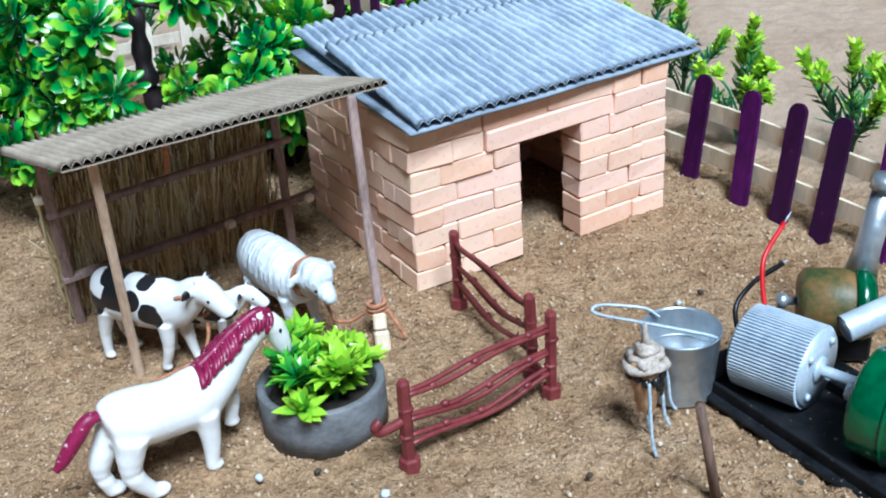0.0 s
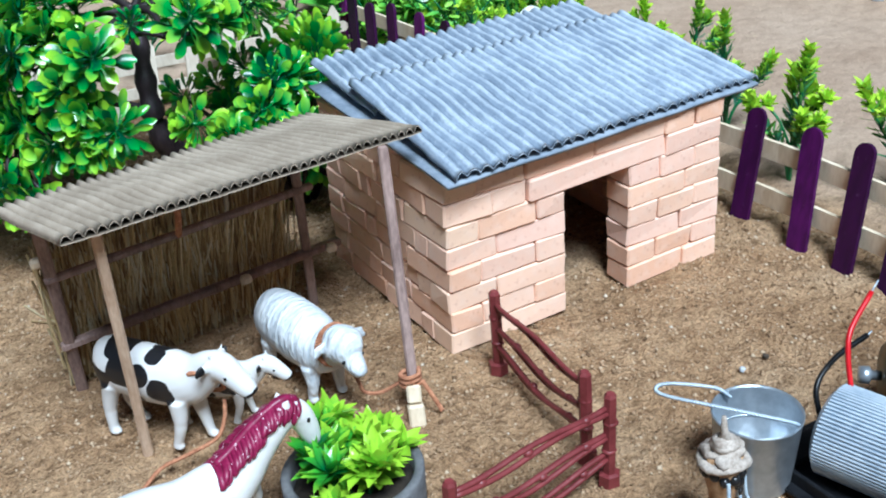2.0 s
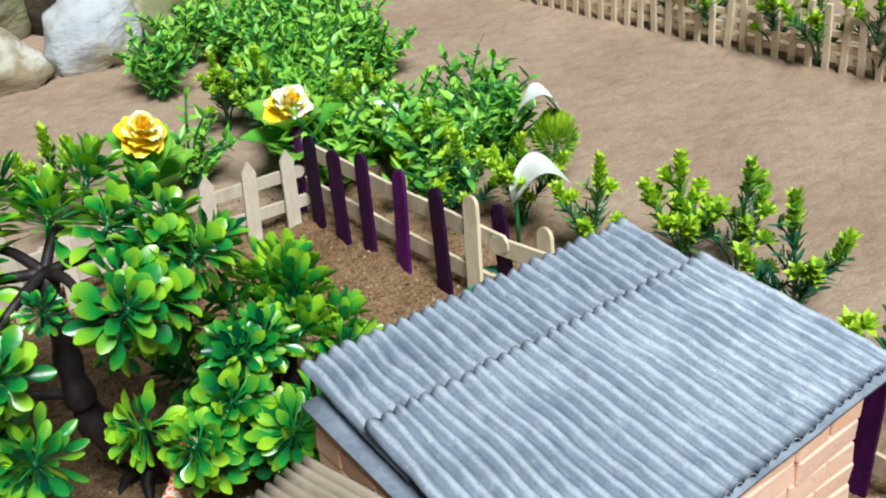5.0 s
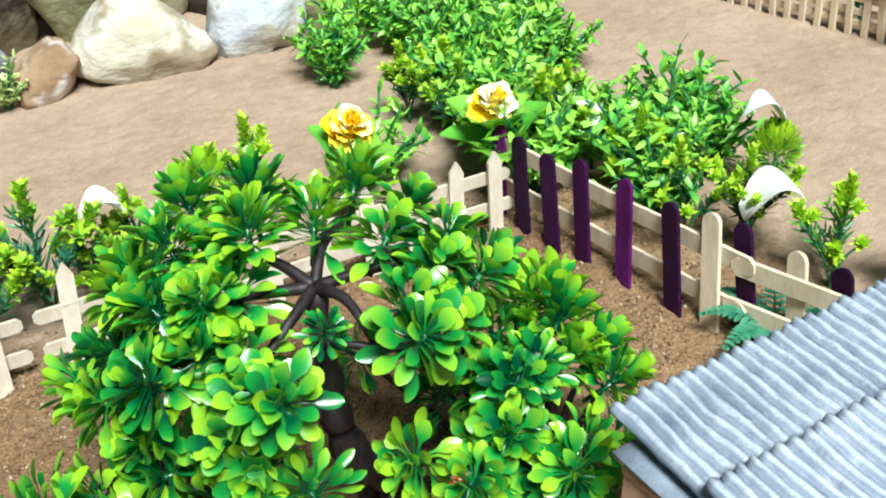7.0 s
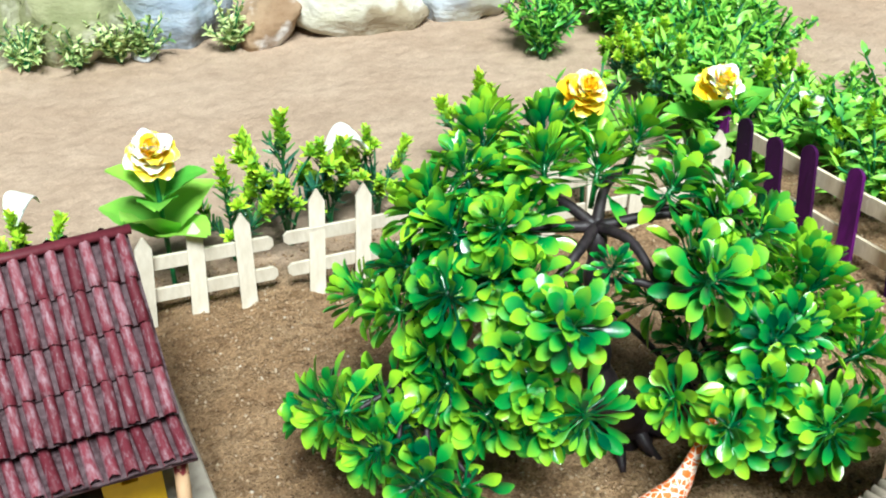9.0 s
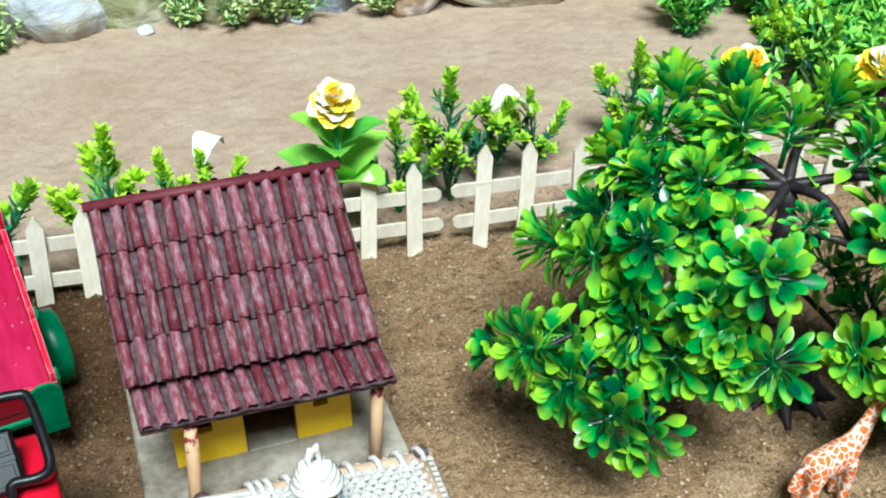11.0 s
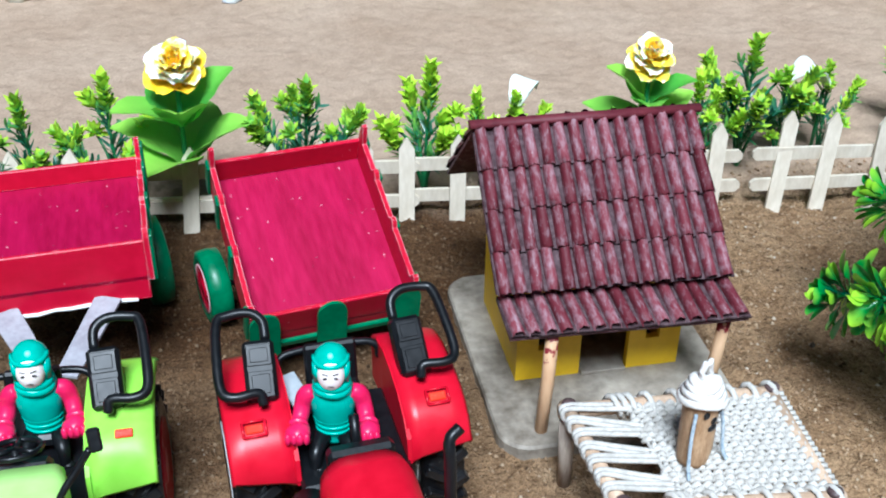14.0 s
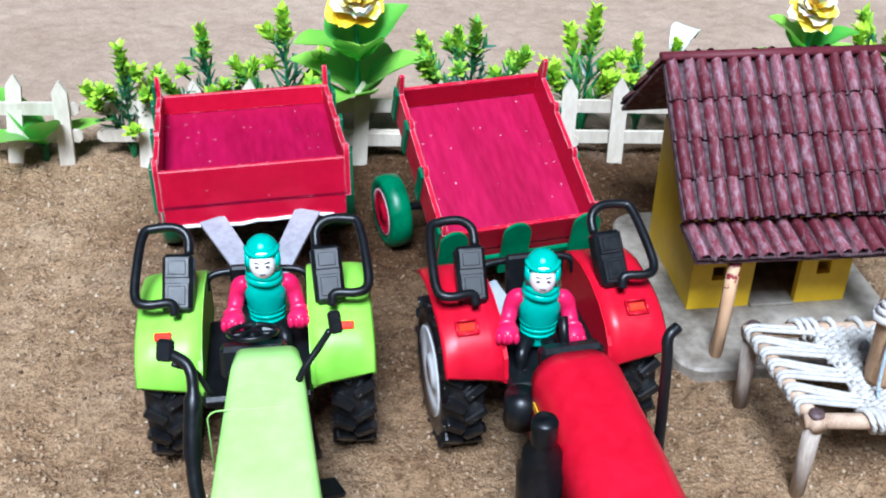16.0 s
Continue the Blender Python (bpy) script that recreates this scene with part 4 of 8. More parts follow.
    # roof boards
    def board(name, a, b, c, d, thick, mat):
        e = G()
        q = [Vector(p) - o for p in (a, b, c, d)]
        nrm = (q[1] - q[0]).cross(q[3] - q[0]).normalized() * thick
        e.put([p - nrm * s for s in (0, 1) for p in q], [(0, 1, 2, 3), (7, 6, 5, 4)] + [(k, (k + 1) % 4, 4 + (k + 1) % 4, 4 + k) for k in range(4)], 0, False)
        return part(name, e, mat, hut)
    dark = stained("dusty_maroon_board", (0.05, 0.012, 0.016), (0.17, 0.09, 0.10), 260, 0.8, chips=(0.22, 0.15, 0.16), chip_scale=330, chip_at=0.58)
    el, er = (-0.0668, 0.4880, 0.0492), (0.0090, 0.4836, 0.0504)
    rl, rr = (-0.0676, 0.5240, 0.0880), (0.0090, 0.5270, 0.0862)
    bl, br = (-0.0672, 0.5640, 0.0515), (0.0092, 0.5660, 0.0505)
    pl, pr = (-0.0650, 0.4760, 0.0405), (0.0100, 0.4700, 0.0430)
    ql, qr = (-0.0660, 0.4915, 0.0455), (0.0092, 0.4875, 0.0468)
    board("roof_board", el, er, rr, rl, 0.0012, dark)
    board("roof_board", rl, rr, br, bl, 0.0012, dark)
    board("porch_board", pl, pr, qr, ql, 0.0010, dark)
    # barrel tiles, each its own piece
    variants = []
    cols, rows = 7, 3
    for _ in range(5):
        verts = []
        for inner in (0, 1):
            for j in range(rows + 1):
                for i in range(cols + 1):
                    a = math.pi * i / cols
                    thin = 1 - 0.14 * inner
                    verts.append(Vector((-0.5 * math.cos(a) * thin * (0.90 + 0.14 * (1 - j / rows)), j / rows + rng.uniform(-0.03, 0.03) * (j in (0, rows)), math.sin(a) ** 0.72 * 0.46 * thin + rng.uniform(-0.02, 0.02) - 0.04)))
        variants.append(verts)
    pool = {}
    def tile(a, u, v, nrm, w, L, h, parent):
        key = (rng.randrange(5), round(L, 4))
        if key not in pool:
            g = G()
            k = cols + 1
            vs = [(x * w, y * L, z * h) for x, y, z in variants[key[0]]]
            oo = k * (rows + 1)
            fs = [(q, q + 1, q + k + 1, q + k) for j in range(rows) for i in range(cols) for q in (j * k + i,)]
            fs += [(q + oo, q + oo + k, q + oo + k + 1, q + oo + 1) for q in range(cols)]
            fs += [(i, i + oo, i + 1 + oo, i + 1) for i in range(cols)]
            g.put(vs, fs, 0, True)
            me = bpy.data.meshes.new("tile")
            me.from_pydata(g.v, [], g.f)
            me.polygons.foreach_set("use_smooth", [True] * len(g.f))
            me.materials.append(TILE)
            pool[key] = me
        m = Matrix((u, v, nrm)).transposed().to_4x4()
        m.translation = a
        part("tile", pool[key], None, parent, "", m @ pose(0, 0, 0, rng.uniform(-2, 2), rng.uniform(-3, 3), rng.uniform(-2.5, 2.5)))
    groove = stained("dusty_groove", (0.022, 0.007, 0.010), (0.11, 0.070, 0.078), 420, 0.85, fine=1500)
    def slope(a, b, c, d, courses, count):
        """Rows of tiles from the eave a-b up to c-d."""
        a, b, c, d = (Vector(p) - o for p in (a, b, c, d))
        for j in range(courses):
            v0, v1 = j / courses, (j + 1) / courses
            p0, p1, q0, q1 = a.lerp(d, v0), b.lerp(c, v0), a.lerp(d, v1), b.lerp(c, v1)
            out = (p1 - p0).cross(q0 - p0).normalized()
            e = G()
            n = 30
            low = [p0.lerp(p1, k / n) - (q0 - p0) * rng.uniform(0.02, 0.07) + out * (0.0021 + rng.uniform(-0.0002, 0.0002)) for k in range(n + 1)]
            top = [q0.lerp(q1, k / n) + out * 0.0006 for k in range(n + 1)]
            k0 = n + 1
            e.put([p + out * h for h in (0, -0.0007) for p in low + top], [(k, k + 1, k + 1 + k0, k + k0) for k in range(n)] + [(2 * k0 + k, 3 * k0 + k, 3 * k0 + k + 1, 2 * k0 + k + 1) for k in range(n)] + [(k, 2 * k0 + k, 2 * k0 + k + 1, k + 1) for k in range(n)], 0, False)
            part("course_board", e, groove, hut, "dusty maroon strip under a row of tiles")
            for i in range(count):
                s = (i + 0.5) / count
                base, head = p0.lerp(p1, s), q0.lerp(q1, s)
                u = (p1 - p0).normalized()
                v = (head - base).normalized()
                nrm = u.cross(v).normalized()
                u = v.cross(nrm)
                w = (p1 - p0).length / count * 0.74
                tile(base - v * 0.0006 + nrm * (0.0020 + rng.uniform(0, 0.0003)), u, (v - nrm * 0.10).normalized(), nrm, w, (head - base).length * 1.02, 0.0062, hut)
    slope(el, er, rr, rl, 4, 15)
    slope(pl, pr, qr, ql, 1, 15)
    slope(br, bl, rl, rr, 3, 15)
    part("ridge_cap", G().tube([Vector(rl) - o + Vector((-0.001, -0.0006, 0.0024)), Vector(rr) - o + Vector((0.001, -0.0006, 0.0024))], [(0.0022, 0.0014)] * 2, 10), stained("maroon_card", (0.085, 0.010, 0.018), (0.15, 0.024, 0.034), 120, 0.6), hut, "folded maroon ridge strip")
    # porch posts: peeled sticks with flakes of maroon paint at the top
    pw = Mat("chipped_post", 0.6)
    v = pw.coords()
    sep = pw.add("ShaderNodeSeparateXYZ")
    pw.link(v, sep.inputs[0])
    wood = pw.ramp(pw.noise(v, 120, 5, (2, 2, 0.4)), [(0.3, (0.48, 0.27, 0.14)), (0.7, (0.70, 0.47, 0.28))])
    k = pw.math("GREATER_THAN", pw.math("ADD", pw.noise(v, 260, 4), pw.math("MULTIPLY", pw.math("SUBTRACT", sep.outputs["Z"], 0.030), 26.0)), 0.62)
    pw.color(pw.mix(k, wood, (0.20, 0.015, 0.02)))
    for a, b in (((-0.0540, 0.4730, 0.0035), (-0.0505, 0.4790, 0.0425)), ((0.0035, 0.4775, 0.0035), (0.0062, 0.4770, 0.0440))):
        a, b = Vector(a) - o, Vector(b) - o
        part("porch_post", G().tube([a, a.lerp(b, 0.5) + Vector((0.0003, 0, 0)), b], [0.0021, 0.0022, 0.0021], 8), pw.m, hut, "peeled stick with flaking maroon paint")


build_hut()


# ---- rope cot ----
def build_cot():
    rng = random.Random(3)
    o = Vector((-0.021, 0.432, 0))
    cot = thing("rope_cot", "wooden cot strung with white cotton cord", "bed", o)
    z = 0.0285
    bl, br, fr, fl = (Vector(p) - o for p in ((-0.0520, 0.4545, z), (0.0110, 0.4510, z), (0.0085, 0.4070, z), (-0.0490, 0.4140, z)))
    r = 0.0023
    for a, b in ((bl, br), (fl, fr), (bl, fl), (br, fr)):
        d = (b - a).normalized() * 0.003
        part("pole", G().tube([a - d, a.lerp(b, 0.5), b + d], r, 9), POLE_WOOD, cot)
    leg_wood = stained("leg_wood", (0.28, 0.22, 0.18), (0.52, 0.44, 0.36), 120, 0.7, stretch=(2, 2, 0.4))
    nail = stained("nail_head", (0.05, 0.03, 0.03), (0.14, 0.09, 0.09), 200, 0.5)
    for p in (bl, br, fr, fl):
        foot = Vector((p.x * 0.98, p.y * 0.97, -0.003))
        leg = part("leg", G().tube([foot, p + Vector((0, 0, -0.0015))], [0.0022, 0.0026], 9), leg_wood, cot)
        part("peg", G().lathe([(0.0004, 0.0018), (0.0021, 0.0016), (0.0023, 0.0006), (0.0020, 0.0)], 12, Matrix.Translation(p + Vector((0, 0, r * 0.7)))), nail, cot, "dark wooden peg at the corner")
    # webbing: cords across, woven over cords that run along
    rows = 19
    def spot(u, v, dz=0.0):
        p = bl.lerp(br, u).lerp(fl.lerp(fr, u), v)
        return p + Vector((0, 0, dz))
    for j in range(rows):
        v = 0.05 + 0.90 * j / (rows - 1)
        g = G()
        pts = []
        start = 0.27 + 0.02 * math.sin(j * 1.7)
        n = 56
        rad = []
        for i in range(n + 1):
            u = start + (1.01 - start) * i / n
            up = math.cos(math.pi * (i / 2 + j))
            pts.append(spot(u, v + 0.004 * math.sin(j * 3 + u * 9) + 0.004 * up, 0.0010 + 0.0008 * up))
            rad.append((0.00098 + 0.00020 * up, 0.00085 + 0.00015 * up))
        g.tube(pts, rad, 7)
        e = br.lerp(fr, v)
        g.tube([e + Vector((-0.0005, 0, 0.0012)), e + Vector((0.0024, 0, 0.0015)), e + Vector((0.0030, 0, -0.0006)), e + Vector((0.0005, 0, -0.0026))], 0.0008, 5)
        part("cord", g, ROPE, cot)
    for i in range(13):
        u = 0.28 + 0.72 * i / 12
        g = G()
        pts = [spot(u, k / 18, 0.0007 + 0.0005 * math.sin(math.pi * (k + i))) for k in range(19)]
        g.tube(pts, 0.0007, 5)
        part("warp_cord", g, ROPE, cot)
    # loops round the long poles
    for i, u in enumerate((0.20, 0.235, 0.27, 0.37, 0.50, 0.63, 0.76, 0.87, 0.97)):
        for side, (a, b) in enumerate(((bl, br), (fl, fr))):
            uu = u + (0.02 if side else 0) + rng.uniform(-0.01, 0.01)
            c = a.lerp(b, min(0.98, uu))
            g = G()
            pts = [c + Vector((0.0005 * k, 0.0033 * math.cos(t), 0.0033 * math.sin(t))) for k, t in enumerate([2 * math.pi * q / 10 for q in range(11)])]
            g.tube(pts, 0.00095, 6)
            part("loop", g, ROPE, cot)
    # long loose lacing at the head end
    for j in range(7):
        v0, v1 = 0.06 + 0.135 * j, 0.06 + 0.135 * (j + (0.55 if j % 2 else -0.1))
        a = bl.lerp(fl, v0) + Vector((-0.0028, 0, 0.0004))
        b = spot(0.29, min(0.97, max(0.03, v1)), 0.0010)
        for k in (0, 1):
            g = G()
            q = a + Vector((0, 0.0016 * k, 0))
            g.tube(bent([q + Vector((0.0018, 0, -0.0030)), q, q + Vector((0.0014, 0, 0.0024)), q.lerp(b, 0.5) + Vector((0, 0.0012 * (k - 0.5), 0.0014)), b + Vector((0, 0.002 * (k - 0.5), 0))], 5), 0.00085, 6)
            part("lacing", g, ROPE, cot)


build_cot()


# ---- farm animals (moulded figures) ----
def cow_material():
    m = Mat("cow_plastic", 0.36)
    v = m.coords()
    near = None
    for x, y, z, r in ((-0.0150, 0.005, 0.0205, 0.0038), (-0.0070, 0.006, 0.0245, 0.0046), (-0.0008, 0.006, 0.0240, 0.0033), (0.0052, 0.006, 0.0200, 0.0040), (-0.0030, 0.006, 0.0158, 0.0025), (-0.0085, 0.002, 0.0290, 0.0046), (0.0030, 0.0025, 0.0292, 0.0030), (0.0193, 0.0066, 0.0288, 0.0026), (0.0308, 0.0, 0.0210, 0.0024), (-0.0212, 0.003, 0.0105, 0.0026)):
        mp = m.add("ShaderNodeMapping")
        mp.inputs["Location"].default_value = (-x, -y, -z)
        ab = m.add("ShaderNodeVectorMath")
        ab.operation = "ABSOLUTE"
        m.link(v, ab.inputs[0])
        sw = m.add("ShaderNodeSeparateXYZ")
        m.link(v, sw.inputs[0])
        su = m.add("ShaderNodeSeparateXYZ")
        m.link(ab.outputs[0], su.inputs[0])
        cb = m.add("ShaderNodeCombineXYZ")
        m.link(sw.outputs["X"], cb.inputs["X"])
        m.link(su.outputs["Y"], cb.inputs["Y"])
        m.link(sw.outputs["Z"], cb.inputs["Z"])
        m.link(cb.outputs[0], mp.inputs["Vector"])
        ln = m.add("ShaderNodeVectorMath")
        ln.operation = "LENGTH"
        m.link(mp.outputs[0], ln.inputs[0])
        d = m.math("DIVIDE", ln.outputs["Value"], r)
        near = d if near is None else m.math("MINIMUM", near, d)
    k = m.math("LESS_THAN", m.math("ADD", near, m.math("MULTIPLY", m.math("SUBTRACT", m.noise(v, 210, 1), 0.5), 0.9)), 1.0)
    m.color(m.mix(k, (0.72, 0.715, 0.70), (0.012, 0.012, 0.014)))
    return m.m


def wool_material():
    m = Mat("wool_plastic", 0.5)
    v = m.coords()
    w = m.noise(v, 300, 3, (2.2, 0.5, 0.5))
    m.color(m.ramp(w, [(0.3, (0.50, 0.55, 0.60)), (0.6, (0.74, 0.77, 0.79))]))
    m.bump(w, 0.0014, 1.0)
    return m.m


EYE = stained("eye_paint", (0.008, 0.008, 0.01), (0.02, 0.02, 0.02), 200, 0.3)
MAROON = stained("maroon_paint", (0.14, 0.004, 0.035), (0.25, 0.014, 0.07), 260, 0.38, fine=900, chips=(0.74, 0.58, 0.64), chip_scale=620, chip_at=0.66)


def leg(g, hip, knee, foot, r, mat=0, hoof=0):
    pts = bent([hip, knee, foot], 5)
    n = len(pts)
    radii = [r * (1.75 - 0.92 * min(1, 1.25 * i / n) ** 0.7) for i in range(n)]
    g.tube(pts, radii, 10, mat)
    f = Vector(foot)
    g.ball(f + Vector((r * 0.35, 0, r * 0.35)), (r * 1.15, r * 0.95, r * 0.70), None, hoof, 10, 6)


def smooth_spine(rows, steps=4):
    """rows of (x, y, z, half width, half height)."""
    pts = bent([(r[0], r[1], r[2]) for r in rows], steps)
    rad = bent([(r[3], r[4], 0) for r in rows], steps)
    return pts, [(max(0.0004, q.x), max(0.0004, q.y)) for q in rad]


def build_horse():
    g = G()
    p, r = smooth_spine([(-0.0185, 0, 0.0262, 0.0030, 0.0035), (-0.0168, 0, 0.0262, 0.0066, 0.0072), (-0.010, 0, 0.0246, 0.0080, 0.0086), (0, 0, 0.0230, 0.0076, 0.0084), (0.008, 0, 0.0236, 0.0076, 0.0088), (0.0145, 0, 0.0268, 0.0060, 0.0074), (0.0195, 0, 0.0310, 0.0044, 0.0062), (0.0245, 0, 0.0350, 0.0037, 0.0052), (0.0295, 0, 0.0380, 0.0034, 0.0044), (0.0330, 0, 0.0370, 0.0033, 0.0038), (0.0352, 0, 0.0325, 0.0027, 0.0034), (0.0365, 0, 0.0280, 0.0022, 0.0027), (0.0370, 0, 0.0252, 0.0015, 0.0016)])
    g.tube(p, r, 18)
    leg(g, (0.0085, -0.0040, 0.0200), (0.0085, -0.0042, 0.0100), (0.0075, -0.0040, 0.0008), 0.0026)
    leg(g, (0.0120, 0.0040, 0.0210), (0.0200, 0.0050, 0.0155), (0.0180, 0.0050, 0.0060), 0.0024)
    leg(g, (-0.0130, -0.0045, 0.0220), (-0.0150, -0.0048, 0.0105), (-0.0095, -0.0046, 0.0008), 0.0030)
    leg(g, (-0.0150, 0.0040, 0.0220), (-0.0210, 0.0044, 0.0105), (-0.0190, 0.0042, 0.0008), 0.0029)
    for s in (-1, 1):
        g.tube([(0.0300, s * 0.0018, 0.0400), (0.0298, s * 0.0026, 0.0425), (0.0305, s * 0.0028, 0.0440)], [0.0013, 0.0011, 0.0003], 7)
    g = fused(g, 0.0006, 16)
    for s in (-1, 1):
        g.ball((0.0350, s * 0.0028, 0.0352), (0.0006, 0.0004, 0.0007), None, 1, 8, 6)
    rng = random.Random(1)
    crest = bent([(0.0100, -0.0006, 0.0325), (0.0150, -0.0002, 0.0350), (0.0200, 0, 0.0382), (0.0250, 0, 0.0408), (0.0300, 0, 0.0424), (0.0335, 0, 0.0408)], 5)
    g.tube(crest, [(0.0013, 0.0012)] * len(crest), 8, 2)
    for i, q in enumerate(crest):
        for s in (-1, 1):
            w = 0.0052 - 0.0024 * i / len(crest)
            drop = rng.uniform(0.0034, 0.0060)
            back = -0.0022 + rng.uniform(-0.0007, 0.0007)
            lock = bent([q, q + Vector((back * 0.3, s * w * 0.72, -drop * 0.25)), q + Vector((back * 0.7, s * w * 1.02, -drop * 0.62)), q + Vector((back, s * w * 1.0, -drop))], 3)
            g.tube(lock, [(0.0010, 0.0006)] * (len(lock) - 2) + [(0.0008, 0.0005), (0.0002, 0.0002)], 6, 2)
    tail = bent([(-0.0172, 0, 0.0285), (-0.0215, 0, 0.0292), (-0.0262, 0, 0.0248), (-0.0310, 0, 0.0196), (-0.0330, 0, 0.0180)], 6)
    g.tube(tail, [0.0011 + 0.0012 * math.sin(math.pi * min(1, i / len(tail) * 1.15)) for i in range(len(tail))], 10, 2)
    solo("horse", g, [WHITE_PLASTIC, EYE, MAROON], "white moulded horse figure with maroon mane and tail", "figurine", (0.0660, 0.2415, 0), 4)


def build_cow(at, rz, s, label):
    g = G()
    p, r = smooth_spine([(-0.0175, 0, 0.0225, 0.0030, 0.0040), (-0.0160, 0, 0.0225, 0.0056, 0.0075), (-0.008, 0, 0.0215, 0.0066, 0.0085), (0.002, 0, 0.0210, 0.0066, 0.0085), (0.010, 0, 0.0220, 0.0055, 0.0078), (0.0150, 0, 0.0245, 0.0040, 0.0058), (0.0190, 0, 0.0275, 0.0035, 0.0046), (0.0225, 0, 0.0280, 0.0036, 0.0042), (0.0260, 0, 0.0255, 0.0031, 0.0035), (0.0295, 0, 0.0225, 0.0026, 0.0028), (0.0308, 0, 0.0212, 0.0018, 0.0018)])
    g.tube(p, r, 18)
    for sd in (-1, 1):
        leg(g, (0.0085, sd * 0.0036, 0.0170), (0.0090 + sd * 0.001, sd * 0.0038, 0.0085), (0.0085 + sd * 0.003, sd * 0.0040, 0.0008), 0.0017)
        leg(g, (-0.0130, sd * 0.0036, 0.0180), (-0.0155, sd * 0.0038, 0.0095), (-0.0140 + sd * 0.002, sd * 0.0040, 0.0008), 0.0018)
        g.tube([(0.0205, sd * 0.0030, 0.0295), (0.0195, sd * 0.0058, 0.0292), (0.0192, sd * 0.0072, 0.0280)], [(0.0008, 0.0013), (0.0007, 0.0018), (0.0003, 0.0006)], 8)
        g.tube([(0.0212, sd * 0.0018, 0.0312), (0.0212, sd * 0.0030, 0.0330)], [0.0008, 0.0003], 6)
    t = bent([(-0.0175, 0, 0.0255), (-0.0205, 0.001, 0.0230), (-0.0215, 0.002, 0.0150), (-0.0212, 0.003, 0.0100)], 5)
    g.tube(t, [0.0008] * (len(t) - 5) + [0.0010, 0.0015, 0.0016, 0.0012, 0.0005], 8)
    g = fused(g, 0.0005, 9)
    for sd in (-1, 1):
        g.ball((0.0252, sd * 0.0029, 0.0268), 0.0006, None, 1, 8, 6)
    ob = solo("cow", g, [cow_material(), EYE], label, "figurine", at, rz)
    ob.scale = (s, s, s)
    return ob


def build_sheep():
    g = G()
    p, r = smooth_spine([(-0.0185, 0, 0.0190, 0.0030, 0.0040), (-0.0168, 0, 0.0190, 0.0068, 0.0085), (-0.008, 0, 0.0190, 0.0082, 0.0098), (0.002, 0, 0.0185, 0.0084, 0.0098), (0.0095, 0, 0.0185, 0.0070, 0.0085), (0.0140, 0, 0.0205, 0.0050, 0.0062), (0.0170, 0, 0.0225, 0.0048, 0.0056)])
    g.tube(p, r, 20)
    # head: rounded and woolly, with a bare muzzle
    g.ball((0.0205, 0, 0.0240), (0.0062, 0.0058, 0.0060), None, 0, 16, 12, 0.08, 3)
    q, rr = smooth_spine([(0.0220, 0, 0.0225, 0.0040, 0.0040), (0.0262, 0, 0.0195, 0.0030, 0.0029), (0.0285, 0, 0.0178, 0.0021, 0.0020), (0.0292, 0, 0.0172, 0.0010, 0.0010)])
    g.tube(q, rr, 12, 1)
    for s in (-1, 1):
        g.tube([(0.0190, s * 0.0050, 0.0250), (0.0185, s * 0.0075, 0.0238), (0.0192, s * 0.0090, 0.0220)], [(0.0009, 0.0014), (0.0008, 0.0020), (0.0003, 0.0006)], 8, 1)
        leg(g, (0.0085, s * 0.0044, 0.0130), (0.0090, s * 0.0046, 0.0070), (0.0085 + s * 0.001, s * 0.0046, 0.0006), 0.0018, 1, 1)
        leg(g, (-0.0125, s * 0.0044, 0.0130), (-0.0140, s * 0.0046, 0.0070), (-0.0128, s * 0.0046, 0.0006), 0.0019, 1, 1)
    g = fused(g, 0.0006, 4)
    for s in (-1, 1):
        g.ball((0.0252, s * 0.0033, 0.0215), 0.0006, None, 2, 8, 6)
    solo("sheep", g, [wool_material(), WHITE_PLASTIC, EYE], "white moulded sheep figure with ridged woolly coat", "figurine", (0.1262, 0.3035, 0), -80).scale = (1.05, 1.05, 1.05)


